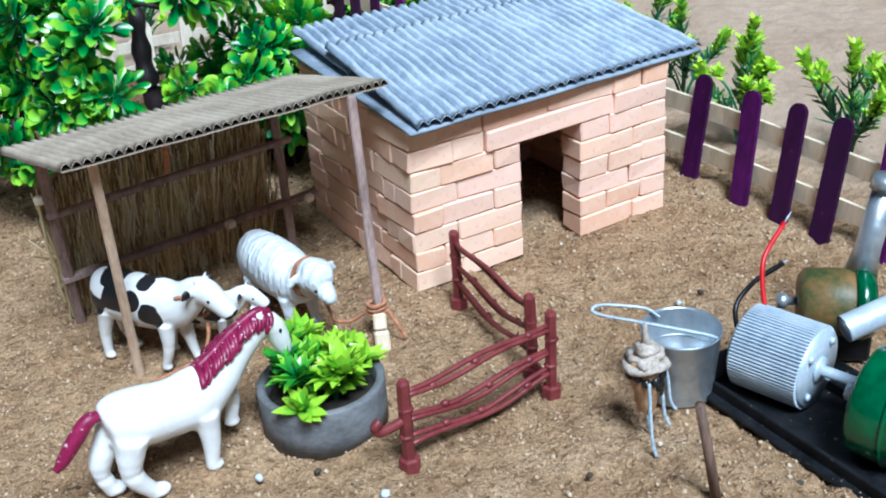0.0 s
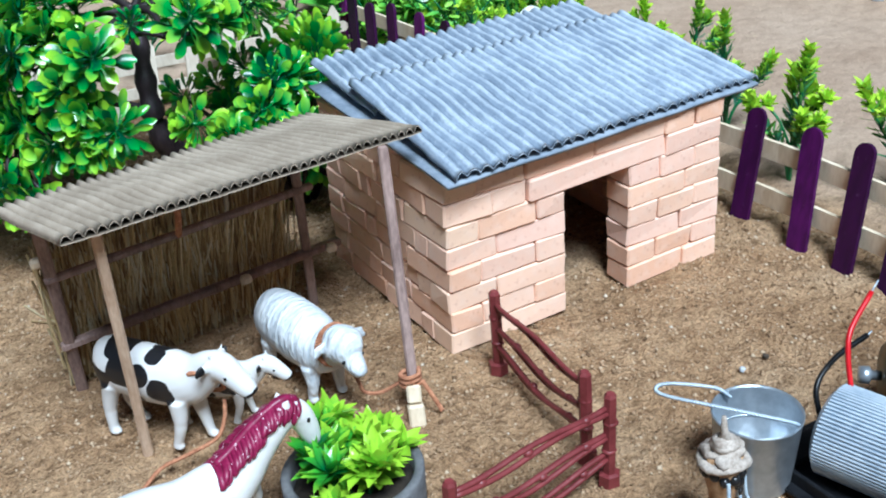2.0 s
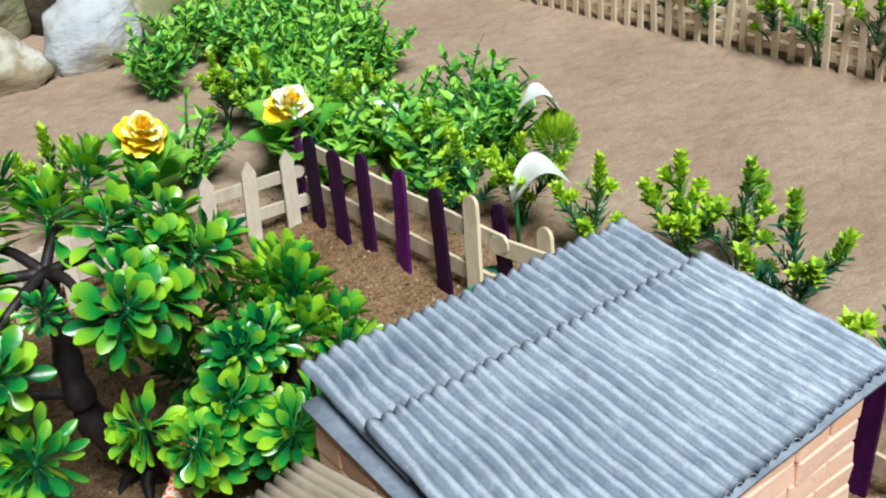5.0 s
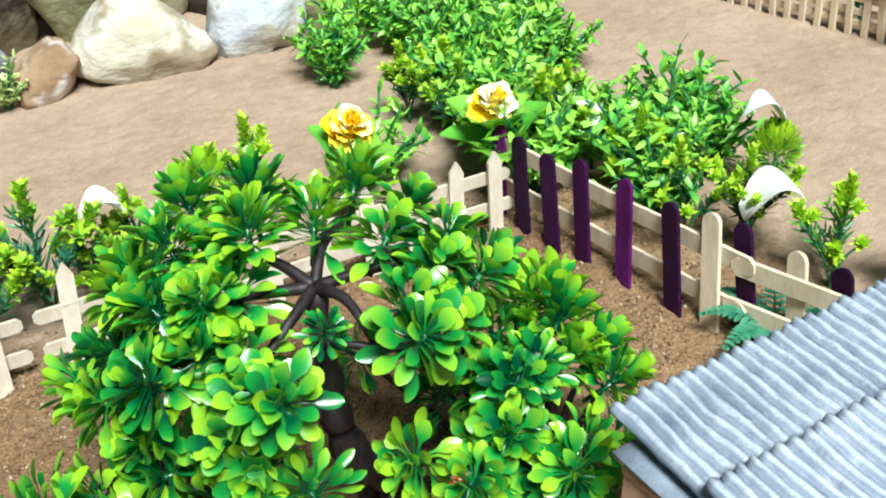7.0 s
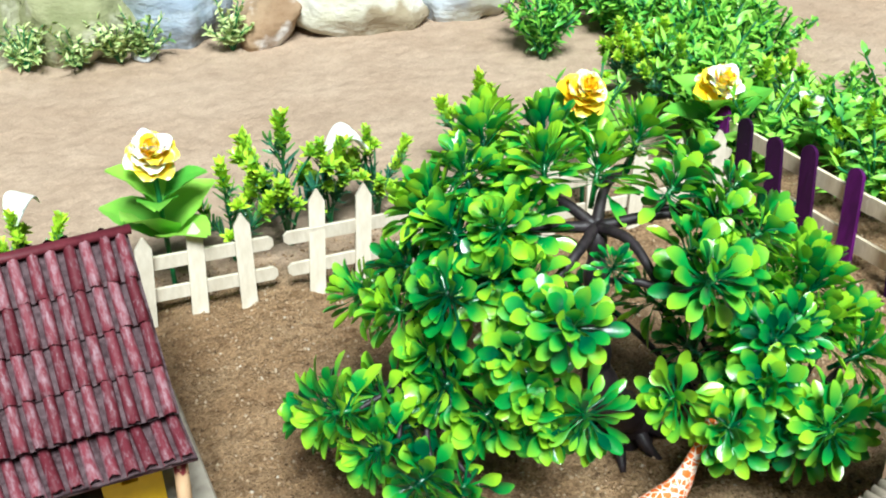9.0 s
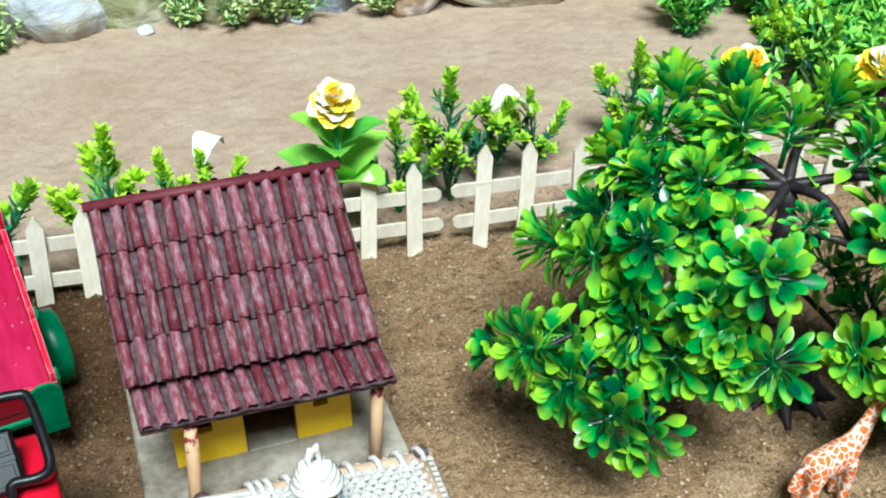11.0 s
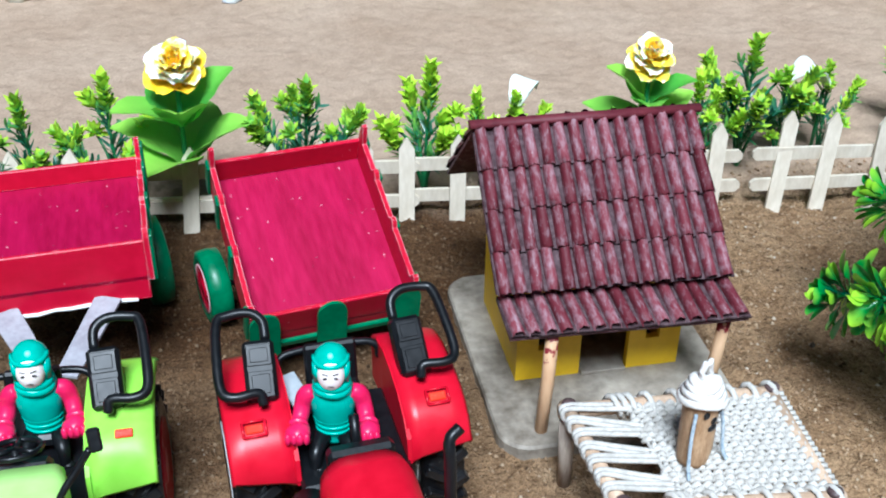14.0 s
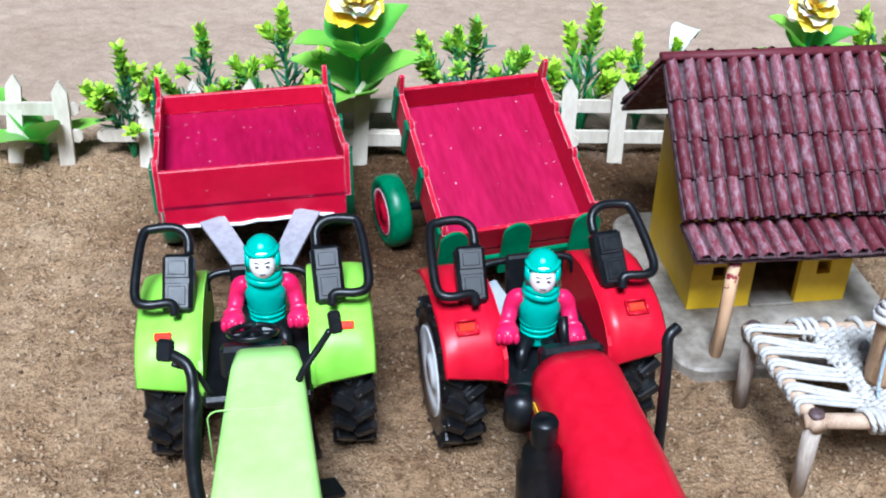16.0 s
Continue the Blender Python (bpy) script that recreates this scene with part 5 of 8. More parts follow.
def build_giraffe():
    g = G()
    p, r = smooth_spine([(-0.0115, 0, 0.0195, 0.0020, 0.0025), (-0.0100, 0, 0.0195, 0.0040, 0.0048), (-0.004, 0, 0.0195, 0.0045, 0.0052), (0.003, 0, 0.0200, 0.0042, 0.0055), (0.0075, 0, 0.0225, 0.0032, 0.0050), (0.0110, 0, 0.0275, 0.0022, 0.0032), (0.0145, 0, 0.0335, 0.0018, 0.0024), (0.0175, 0, 0.0390, 0.0017, 0.0021), (0.0195, 0, 0.0415, 0.0020, 0.0022), (0.0225, 0, 0.0400, 0.0016, 0.0018), (0.0250, 0, 0.0380, 0.0010, 0.0011)])
    g.tube(p, r, 14)
    for s in (-1, 1):
        leg(g, (0.0050, s * 0.0024, 0.0180), (0.0055, s * 0.0026, 0.0090), (0.0050 + s * 0.001, s * 0.0026, 0.0006), 0.0015, 0, 1)
        leg(g, (-0.0085, s * 0.0024, 0.0180), (-0.0105, s * 0.0026, 0.0090), (-0.0090 + s * 0.001, s * 0.0026, 0.0006), 0.0016, 0, 1)
        g.tube([(0.0190, s * 0.0009, 0.0432), (0.0186, s * 0.0012, 0.0456)], [0.0005, 0.0006], 6, 1)
        g.tube([(0.0185, s * 0.0015, 0.0425), (0.0172, s * 0.0036, 0.0428)], [0.0008, 0.0003], 6, 1)
    t = bent([(-0.0115, 0, 0.0215), (-0.0150, 0, 0.0195), (-0.0165, 0, 0.0140)], 5)
    g.tube(t, [0.0007 + 0.0008 * i / len(t) for i in range(len(t))], 8, 1)
    g = fused(g, 0.0004, 4)
    solo("giraffe", g, [spotted("giraffe_plastic", (0.82, 0.68, 0.58), (0.72, 0.15, 0.025), 430, 0.085), WHITE_PLASTIC], "cream giraffe figure with painted orange patches", "figurine", (0.1310, 0.4170, 0), 10)


build_horse()
build_cow((0.0795, 0.3046, 0), -55, 1.10, "white moulded cow figure with black patches")
build_cow((0.0970, 0.3030, 0), -36, 0.72, "small white calf figure standing behind the cow")
build_sheep()
build_giraffe()


def build_tethers():
    g = G()
    twist(g, [(0.0900 + 0.0050 * math.cos(t), 0.2912 + 0.0046 * math.sin(t), 0.0235 + 0.0062 * math.cos(t + 2.3)) for t in [2 * math.pi * k / 9 for k in range(10)]], 0.00065, 22)
    twist(g, [(0.0930, 0.2862, 0.0185), (0.0915, 0.2850, 0.0130), (0.0880, 0.2840, 0.0085), (0.0790, 0.2850, 0.0060), (0.0715, 0.2870, 0.0035), (0.0660, 0.2860, 0.0004), (0.0630, 0.2830, 0.0002)], 0.00065, 40)
    solo("tether_rope", g, ORANGE_CORD, "orange twisted cord looped round the cow's neck", "rope")
    h = G()
    a = radians(-80)
    for k, mt in ((0.0, 0), (0.0014, 0)):
        c = Vector((0.1262 + (0.0163 + k) * math.cos(a), 0.3035 + (0.0158 + k) * math.sin(a), 0.0228))
        ring = [c + Vector((-math.sin(a) * 0.0058 * math.cos(t), math.cos(a) * 0.0058 * math.cos(t), 0.0066 * math.sin(t))) for t in [2 * math.pi * q / 16 for q in range(17)]]
        twist(h, ring, 0.0006, 20)
    twist(h, [(0.1320, 0.2850, 0.0160), (0.1335, 0.2825, 0.0110), (0.1345, 0.2805, 0.0070), (0.1390, 0.2780, 0.0065), (0.1440, 0.2735, 0.0110)], 0.0006, 16)
    solo("sheep_halter", h, ORANGE_CORD, "orange cord halter round the sheep's neck", "rope")


build_tethers()


# ---- planter, hurdles, bucket ----
def build_planter():
    c = (0.1115, 0.2420, 0)
    pl = thing("round_planter", "round grey concrete planter filled with green plants", "planter", c)
    part("ring", G().lathe([(0.0191, -0.002), (0.0192, 0.005), (0.0193, 0.0136), (0.0189, 0.0142), (0.0172, 0.0142), (0.0166, 0.0136), (0.0164, 0.006), (0.0164, 0.001)], 48), CONCRETE, pl, "trowelled grey concrete ring")
    part("soil", G().lathe([(0.0001, 0.0095), (0.008, 0.0098), (0.0168, 0.0084), (0.0168, 0.002), (0.0001, 0.002)], 32), stained("potting_soil", (0.012, 0.010, 0.008), (0.05, 0.038, 0.028), 200, 0.95), pl)


build_planter()


def build_hurdle(a, b, hook, label):
    """A moulded fence panel with two posts and three wavy rails from a to b."""
    a, b = Vector((*a, 0)), Vector((*b, 0))
    L = (b - a).length
    ob = thing("toy_hurdle", label, "fence", a, math.degrees(math.atan2(b.y - a.y, b.x - a.x)), "brown hurdles")
    rng = random.Random(int(L * 1e5))
    def post(x):
        g = G()
        g.tube([(x, 0, -0.002), (x, 0, 0.0018), (x, 0, 0.0022)], [0.0033, 0.0032, 0.0022], 6, smooth=False)
        g.tube([(x, 0, 0.0020), (x, 0, 0.0130), (x + 0.0003, 0.0001, 0.0272), (x + 0.0003, 0, 0.0282)], [0.0018, 0.0020, 0.0019, 0.0012], 6, smooth=False)
        g.ball((x + 0.0004, 0, 0.0186), (0.0024, 0.0022, 0.0012), None, 0, 8, 6)
        g.ball((x - 0.0002, 0, 0.0096), (0.0023, 0.0022, 0.0011), None, 0, 8, 6)
        return g
    part("post", post(0), BROWN_PLASTIC, ob)
    part("post", post(L), BROWN_PLASTIC, ob)
    for j, z in enumerate((0.0072, 0.0148, 0.0238)):
        g = G()
        for k in (0, 1):
            pts = [(L * i / 14, 0.0006 * (k - 0.5), z + 0.0017 * (k - 0.5) + 0.0009 * math.sin(i * 0.55 + j * 1.4 + k) - (0.004 * math.sin(math.pi * i / 14) if j < 2 else 0.0012 * math.sin(math.pi * i / 14)) * 0.5) for i in range(15)]
            g.tube(pts, [(0.0007 + 0.0003 * rng.random(), 0.0008)] * 15, 7)
        for i in (3, 7, 11):
            g.ball((L * (i + rng.uniform(-1, 1)) / 14, 0, z - 0.0006 + 0.0010 * math.sin(i * 0.55 + j * 1.4)), (0.0016, 0.0012, 0.0011), None, 0, 8, 6)
        part("rail", g, BROWN_PLASTIC, ob)
    if hook:
        g = G().tube(bent([(-0.0010, 0, 0.0150), (-0.0050, 0, 0.0148), (-0.0088, 0, 0.0150), (-0.0100, 0, 0.0172), (-0.0082, 0, 0.0186)], 5), 0.0014, 8)
        part("hook", g, BROWN_PLASTIC, ob, "curved joining hook")
    return ob


build_hurdle((0.1215, 0.2075), (0.1748, 0.2125), True, "brown moulded plastic hurdle with wavy rails and end hook")
build_hurdle((0.1760, 0.2245), (0.1803, 0.2760), False, "brown moulded plastic hurdle standing by the brick shed")


def build_bucket():
    b = thing("tin_bucket", "small galvanised tin bucket with folded wire handle", "bucket", (0.2062, 0.1900, 0))
    part("pail", G().lathe([(0.0001, 0.0), (0.0099, 0.0), (0.0101, 0.0006), (0.0118, 0.0212), (0.0121, 0.0216), (0.0121, 0.0222), (0.0117, 0.0223), (0.0114, 0.0214), (0.0107, 0.0120), (0.0105, 0.0118), (0.0097, 0.0014), (0.0001, 0.0012)], 48), ZINC, b)
    part("water_line", G().lathe([(0.0108, 0.0126), (0.0110, 0.0130), (0.0107, 0.0132), (0.0105, 0.0128)], 40, closed=True), ZINC, b)
    h = G()
    twist(h, [(0.0060, -0.0098, 0.0205), (0.0010, -0.0080, 0.0235), (-0.0090, 0.0050, 0.0245), (-0.0165, 0.0180, 0.0240), (-0.0160, 0.0215, 0.0245), (-0.0120, 0.0195, 0.0250), (-0.0040, 0.0120, 0.0245), (0.0000, 0.0098, 0.0210)], 0.00055, 60)
    part("handle", h, SILVER, b, "twisted wire handle lying folded down")


build_bucket()


def stick_doll(at, rz, tall, body_w, label, plain):
    """A stick figure with wound cloth on its head, as one mesh."""
    g = G()
    r = body_w / 2
    if plain:
        g.tube(bent([(0, 0, 0), (0.0002, 0, tall * 0.2), (0, 0, tall * 0.45), (0, 0, tall * 0.70)], 5), [r * k for k in (0.85, 0.9, 0.95, 0.98, 1, 1, 1, 1, 1, 1, 1, 1.02, 1.02, 1.02, 1.02, 1.02)], 12, 0)
    else:
        g.tube(bent([(0.0010, 0, tall * 0.22), (0.0008, 0, tall * 0.28), (0.0004, 0, tall * 0.38), (0, 0, tall * 0.5), (0, 0, tall * 0.70)], 4), [r * k for k in (0.30, 0.42, 0.52, 0.58, 0.62, 0.66, 0.68, 0.70, 0.72, 0.76, 0.82, 0.88, 0.92, 0.94, 0.96, 0.98, 1)], 12, 0)
        twist(g, [(0.0010, 0, tall * 0.26), (0.0016, -0.0006, tall * 0.12), (0.0022, -0.0012, 0.0002)], r * 0.13, 10, 3, 5)
        g.ball((0, -r * 0.80, tall * 0.50), (r * 0.52, r * 0.34, r * 0.42), None, 2, 12, 8, 0.2, 7)
    if not plain:
        # a ring of dark beads, a lumpy rag and its loose ends
        for k in range(11):
            t = 2 * math.pi * k / 11
            g.ball((r * 0.95 * math.cos(t), r * 0.95 * math.sin(t), tall * (0.57 + 0.02 * math.sin(3 * t))), r * 0.30, None, 2, 8, 6, 0.2, k)
        for x, y, z, s in ((-0.5, -0.3, 0.70, 0.75), (0.5, -0.2, 0.71, 0.72), (0.0, 0.45, 0.72, 0.8), (0.1, -0.4, 0.74, 0.7), (-0.2, 0.1, 0.80, 0.62)):
            g.ball((x * r, y * r, z * tall), (r * s, r * s * 0.9, r * s * 0.62), None, 1, 14, 10, 0.45, int(z * 100))
        g.tube(bent([(0.1 * r, 0, tall * 0.78), (-0.25 * r, 0, tall * 0.88), (-0.1 * r, 0.1 * r, tall * 1.0)], 4), [(r * 0.42 * (1 - k / 11), r * 0.3 * (1 - k / 14)) for k in range(9)], 8, 1)
    for j in range(4 if plain else 1):
        z = tall * (0.665 + 0.042 * j)
        rr = r * (1.12 - 0.17 * j)
        ring = [(rr * math.cos(t), rr * math.sin(t), z + r * 0.18 * math.sin(2 * t + j)) for t in [2 * math.pi * k / 14 for k in range(15)]]
        g.tube(ring, [(r * 0.34, r * 0.26)] * 15, 7, 1)
    g.ball((0, 0, tall * 0.78), (r * 0.8, r * 0.8, r * 0.45), None, 1, 12, 8, 0.15, 2)
    for s in (-1, 1) if plain else ():
        g.tube(bent([(s * r * 0.2, 0, tall * 0.76), (s * r * 0.32, 0.0003, tall * 0.88), (s * r * 0.10, 0, tall * 0.99)], 4), [(r * 0.16, r * 0.26)] * 9, 6, 1)
    for x, z, s in ((-0.45, 0.57, 1.0), (0.45, 0.57, 1.0), (0.05, 0.50, 0.9), (0.0, 0.43, 1.3)):
        y = -r * math.sqrt(max(0.05, 1 - x * x)) * 0.97
        g.ball((x * r, y, z * tall), (r * 0.27 * s, r * 0.12, r * 0.25), None, 2, 8, 6)
    for x in (-1.0, 1.0) if plain else (-1.25, 0.9, 2.0):
        twist(g, [(x * r * 0.95, -r * 0.5, tall * 0.58), (x * r * 1.25, -r * 0.7, tall * 0.36), (x * r * 1.35, -r * 0.9, tall * 0.12), (x * r * 1.5, -r * 1.2, 0.0006)], r * 0.11, 16, 3, 5)
    wood = stained("carved_stick", (0.30, 0.16, 0.07), (0.62, 0.42, 0.25), 160, 0.6, stretch=(2, 2, 0.5))
    cloth = stained("cloth_wrap", (0.62, 0.58, 0.53), (0.80, 0.78, 0.75), 320, 0.9, relief=0.0004) if plain else stained("dusty_cloth_wrap", (0.26, 0.21, 0.17), (0.60, 0.53, 0.46), 260, 0.95, relief=0.0006)
    blue = stained("grey_blue_string", (0.22, 0.30, 0.38), (0.52, 0.58, 0.62), 900, 0.8)
    return solo("stick_doll", g, [wood, cloth, EYE, blue], label, "doll", at, rz)


stick_doll((0.1830, 0.1785, 0), 35, 0.038, 0.0095, "carved stick doll with wound cloth headdress and hanging strings", False)
stick_doll((-0.0245, 0.4270, 0.0302), 24, 0.0350, 0.0098, "carved stick doll with white wound headdress on the cot", True)
solo("brown_rod", G().tube([(0.1815, 0.1470, -0.004), (0.178, 0.1474, 0.014), (0.1742, 0.1480, 0.0325)], [0.0015, 0.0014, 0.0013], 9), stained("dark_stick", (0.07, 0.042, 0.032), (0.20, 0.125, 0.09), 120, 0.7, stretch=(2, 2, 0.3)), "thin dark wooden rod stuck in the sand", "stick")


# ---- pump set ----
def build_pump():
    o = Vector((0.232, 0.155, 0))
    p = thing("pump_set", "silver electric motor with green pump on black steel base", "pump", o)
    def V(x, y, z):
        return Vector((x, y, z)) - o
    steel = stained("black_iron", (0.004, 0.0045, 0.006), (0.016, 0.017, 0.02), 140, 0.5, spec=0.2, chips=(0.20, 0.16, 0.12), chip_scale=700, chip_at=0.70)
    gunk = stained("rusty_green", (0.03, 0.06, 0.02), (0.20, 0.11, 0.035), 120, 0.45)
    pump_green = stained("pump_enamel", (0.002, 0.045, 0.016), (0.008, 0.11, 0.04), 60, 0.2, spec=0.6)
    for x in (0.2165, 0.2440):
        g = G()
        c = V(x, 0.150, 0.0012)
        g.box(c, (0.011, 0.088, 0.0026), None, 0.0005)
        g.box(c + Vector((-0.0048, 0, 0.0022)), (0.0014, 0.088, 0.0050), None, 0.0004)
        part("base_rail", g, steel, p)
    part("base_plate", G().box(V(0.2310, 0.150, 0.0014), (0.046, 0.092, 0.0016), None, 0.0004), steel, p, "black painted steel plate")
    for y in (0.188, 0.118):
        part("cross_bar", G().box(V(0.231, y, 0.0034), (0.036, 0.009, 0.0022), None, 0.0005), steel, p)
    # ribbed motor
    a, b = V(0.2235, 0.1805, 0.0150), V(0.2298, 0.1584, 0.0150)
    m = Matrix.Translation(a) @ aim(a, b).to_4x4()
    L = (b - a).length
    R = 0.0125
    n = 72
    g = G()
    g.lathe([(0.0001, -0.0004), (R * 0.88, -0.0002), (R * 0.95, 0.0012), (R * 0.95, L - 0.0012), (R * 0.93, L), (0.0001, L)], 48, m)
    motor = part("motor", g, SILVER, p, "silver-painted finned motor body")
    g = G()
    for k in range(n):
        t = 2 * math.pi * k / n
        g.box(m @ Vector((R * 0.97 * math.cos(t), R * 0.97 * math.sin(t), L / 2)), (0.0013, 0.00065, L * 0.92), (m @ pose(0, 0, 0, 0, 0, math.degrees(t))).to_3x3(), 0.0002)
    part("fin", g, SILVER, motor, "", None, "stuff")
    g = G()
    g.lathe([(0.0001, 0), (0.0040, 0), (0.0038, 0.0010), (0.0016, 0.0014), (0.0016, 0.0125), (0.0001, 0.0125)], 20, m @ Matrix.Translation((0, 0, L)))
    for k in range(4):
        t = radians(45 + 90 * k)
        g.lathe([(0.0001, 0), (0.0012, 0), (0.0011, 0.0009), (0.0001, 0.0011)], 8, m @ Matrix.Translation((R * 0.72 * math.cos(t), R * 0.72 * math.sin(t), L)))
    part("shaft", g, SILVER, motor, "silver shaft with coupling and bolts")
    # pump casing
    c, d = V(0.2270, 0.1400, 0.0170), V(0.2320, 0.1230, 0.0170)
    m2 = Matrix.Translation(c) @ aim(c, d).to_4x4()
    cas = part("pump_casing", G().lathe([(0.0001, 0), (0.0138, 0.0002), (0.0150, 0.0008), (0.0156, 0.0022), (0.0158, 0.0120), (0.0150, 0.0140), (0.0120, 0.0155), (0.0001, 0.016)], 48, m2), pump_green, p, "dark green enamelled pump casing")
    part("flange", G().lathe([(0.0001, 0), (0.0160, 0), (0.0163, 0.0006), (0.0160, 0.0012), (0.0001, 0.0012)], 48, m2 @ Matrix.Translation((0, 0, 0.0100))), pump_green, cas)
    part("coupling", G().lathe([(0.0001, 0), (0.0026, 0), (0.0027, 0.0020), (0.0020, 0.0024), (0.0020, 0.0052), (0.0001, 0.0052)], 6, m2 @ Matrix.Translation((0, 0, -0.005)), smooth=False), SILVER, cas)
    g = G().box(V(0.2330, 0.1310, 0.0320), (0.0085, 0.0085, 0.0040), None, 0.0008)
    g.tube([V(0.2330, 0.131, 0.030), V(0.2335, 0.131, 0.0480)], 0.0040, 16)
    part("outlet_pipe", g, ZINC, cas)
    # second engine block behind: rusty green barrel, pipes and knob
    e0, e1 = V(0.2510, 0.1870, 0.0165), V(0.2680, 0.1710, 0.0165)
    m3 = Matrix.Translation(e0) @ aim(e0, e1).to_4x4()
    L3 = (e1 - e0).length
    part("gear_barrel", G().lathe([(0.0001, 0), (0.0085, 0.0004), (0.0108, 0.0025), (0.0112, L3 * 0.6), (0.0104, L3 * 0.9), (0.0001, L3)], 32, m3), gunk, p, "green barrel stained with brown rust")
    part("end_cap", G().lathe([(0.0001, 0), (0.0118, 0), (0.0120, 0.0030), (0.0100, 0.0060), (0.0001, 0.0064)], 32, m3 @ Matrix.Translation((0, 0, L3 * 0.72))), pump_green, p)
    part("knob", G().lathe([(0.0001, -0.006), (0.0024, -0.0058), (0.0026, -0.003), (0.0014, -0.0024), (0.0014, 0.001)], 14, m3), ZINC, p, "blue-grey knob on the barrel end")
    part("stand_pipe", G().tube([V(0.2675, 0.1775, 0.0240), V(0.2690, 0.1770, 0.0330), V(0.2722, 0.1755, 0.0540)], [0.0052, 0.0040, 0.0038], 16), ZINC, p, "grey upright pipe")
    part("pipe_cap", G().tube([V(0.2720, 0.1756, 0.0530), V(0.2727, 0.1753, 0.0572)], [0.0048, 0.0044], 16), ZINC, p)
    g = G().tube([V(0.2460, 0.1640, 0.0195), V(0.2640, 0.1580, 0.0250)], [0.0042, 0.0042], 18, caps=False)
    g.tube([V(0.2462, 0.1639, 0.0196), V(0.2640, 0.1580, 0.0250)], [0.0034, 0.0034], 18, caps=True)
    part("suction_pipe", g, SILVER, p, "bright silver pipe stub")
    part("support_block", G().box(V(0.2590, 0.1780, 0.0060), (0.020, 0.016, 0.0110), pose(0, 0, 0, 0, 0, -40).to_3x3(), 0.001), steel, p)
    part("red_wire", G().tube(bent([V(0.2290, 0.1795, 0.026), V(0.2310, 0.1830, 0.0325), V(0.2345, 0.1860, 0.0385), V(0.2450, 0.1890, 0.0450)], 6), 0.00075, 8), stained("red_wire_sleeve", (0.45, 0.004, 0.01), (0.62, 0.01, 0.02), 90, 0.35), p)
    part("black_wire", G().tube(bent([V(0.2240, 0.1840, 0.0150), V(0.2260, 0.1880, 0.0230), V(0.2350, 0.1900, 0.0275), V(0.2470, 0.1900, 0.0300)], 6), 0.0008, 8), BLACK, p)
    for q in ((V(0.2450, 0.1890, 0.0450), V(0.2480, 0.1895, 0.0475)), (V(0.2470, 0.1900, 0.0300), V(0.2490, 0.1902, 0.0305))):
        part("wire_end", G().tube(list(q), [0.0003, 0.0002], 5), SILVER, p)


build_pump()


# ---- tractors ----
def wheel(parent, name, at, R, width, lugs, rim_mat, tyre_mat=None, lug=1.0):
    """A wheel on an axle along x: tyre with chevron lugs, rim."""
    w = thing(name, "", "")
    w.parent = parent
    w.matrix_basis = pose(*at)
    turn = pose(0, 0, 0, 0, 90, 0)
    h = width / 2
    t = part("tyre", G().lathe([(R * 0.58, -h * 0.92), (R * 0.80, -h), (R * 0.92, -h * 0.86), (R * 0.95, 0), (R * 0.92, h * 0.86), (R * 0.80, h), (R * 0.58, h * 0.92), (R * 0.55, 0)], 36, turn, closed=True), tyre_mat or TYRE, w)
    g = G()
    for k in range(lugs if lug > 0.5 else 0):
        for s in (-1, 1):
            a = 2 * math.pi * (k + 0.25 * s) / lugs
            m = pose(0, 0, 0, math.degrees(a), 0, 0) @ Matrix.Translation((s * h * 0.48, 0, R * 0.945)) @ pose(0, 0, 0, 0, 0, s * 34)
            g.box(m.translation, (h * 1.08, R * 0.13, R * 0.16 * lug), m.to_3x3(), R * 0.02 * lug)
    if g.v:
        part("tread", g, tyre_mat or TYRE, w, "", None, "stuff")
    part("rim", G().lathe([(0.0001, -h * 0.95), (R * 0.22, -h * 0.98), (R * 0.26, -h * 0.80), (R * 0.52, -h * 0.78), (R * 0.62, -h * 1.02), (R * 0.62, h * 1.02), (R * 0.52, h * 0.78), (R * 0.26, h * 0.80), (R * 0.22, h * 0.98), (0.0001, h * 0.95)], 28, turn), rim_mat, w)
    return w


def rounded_section(w, z0, z1, r, n=5):
    """A loop across: flat sides, rounded top corners; (x, z)."""
    out = [(-w / 2, z0)]
    for cx, a0 in ((-w / 2 + r, 180), (w / 2 - r, 90)):
        out += [(cx + r * math.cos(radians(a0 - 90 * k / n)), z1 - r + r * math.sin(radians(a0 - 90 * k / n))) for k in range(n + 1)]
    return out + [(w / 2, z0)]


def loft(g, sections, mat=0, smooth=True):
    n = len(sections[0])
    verts = [v for s in sections for v in s]
    faces = [(i * n + k, i * n + (k + 1) % n, (i + 1) * n + (k + 1) % n, (i + 1) * n + k) for i in range(len(sections) - 1) for k in range(n)]
    faces += [tuple(range(n))[::-1], tuple(range((len(sections) - 1) * n, len(sections) * n))]
    return g.put(verts, faces, mat, smooth)


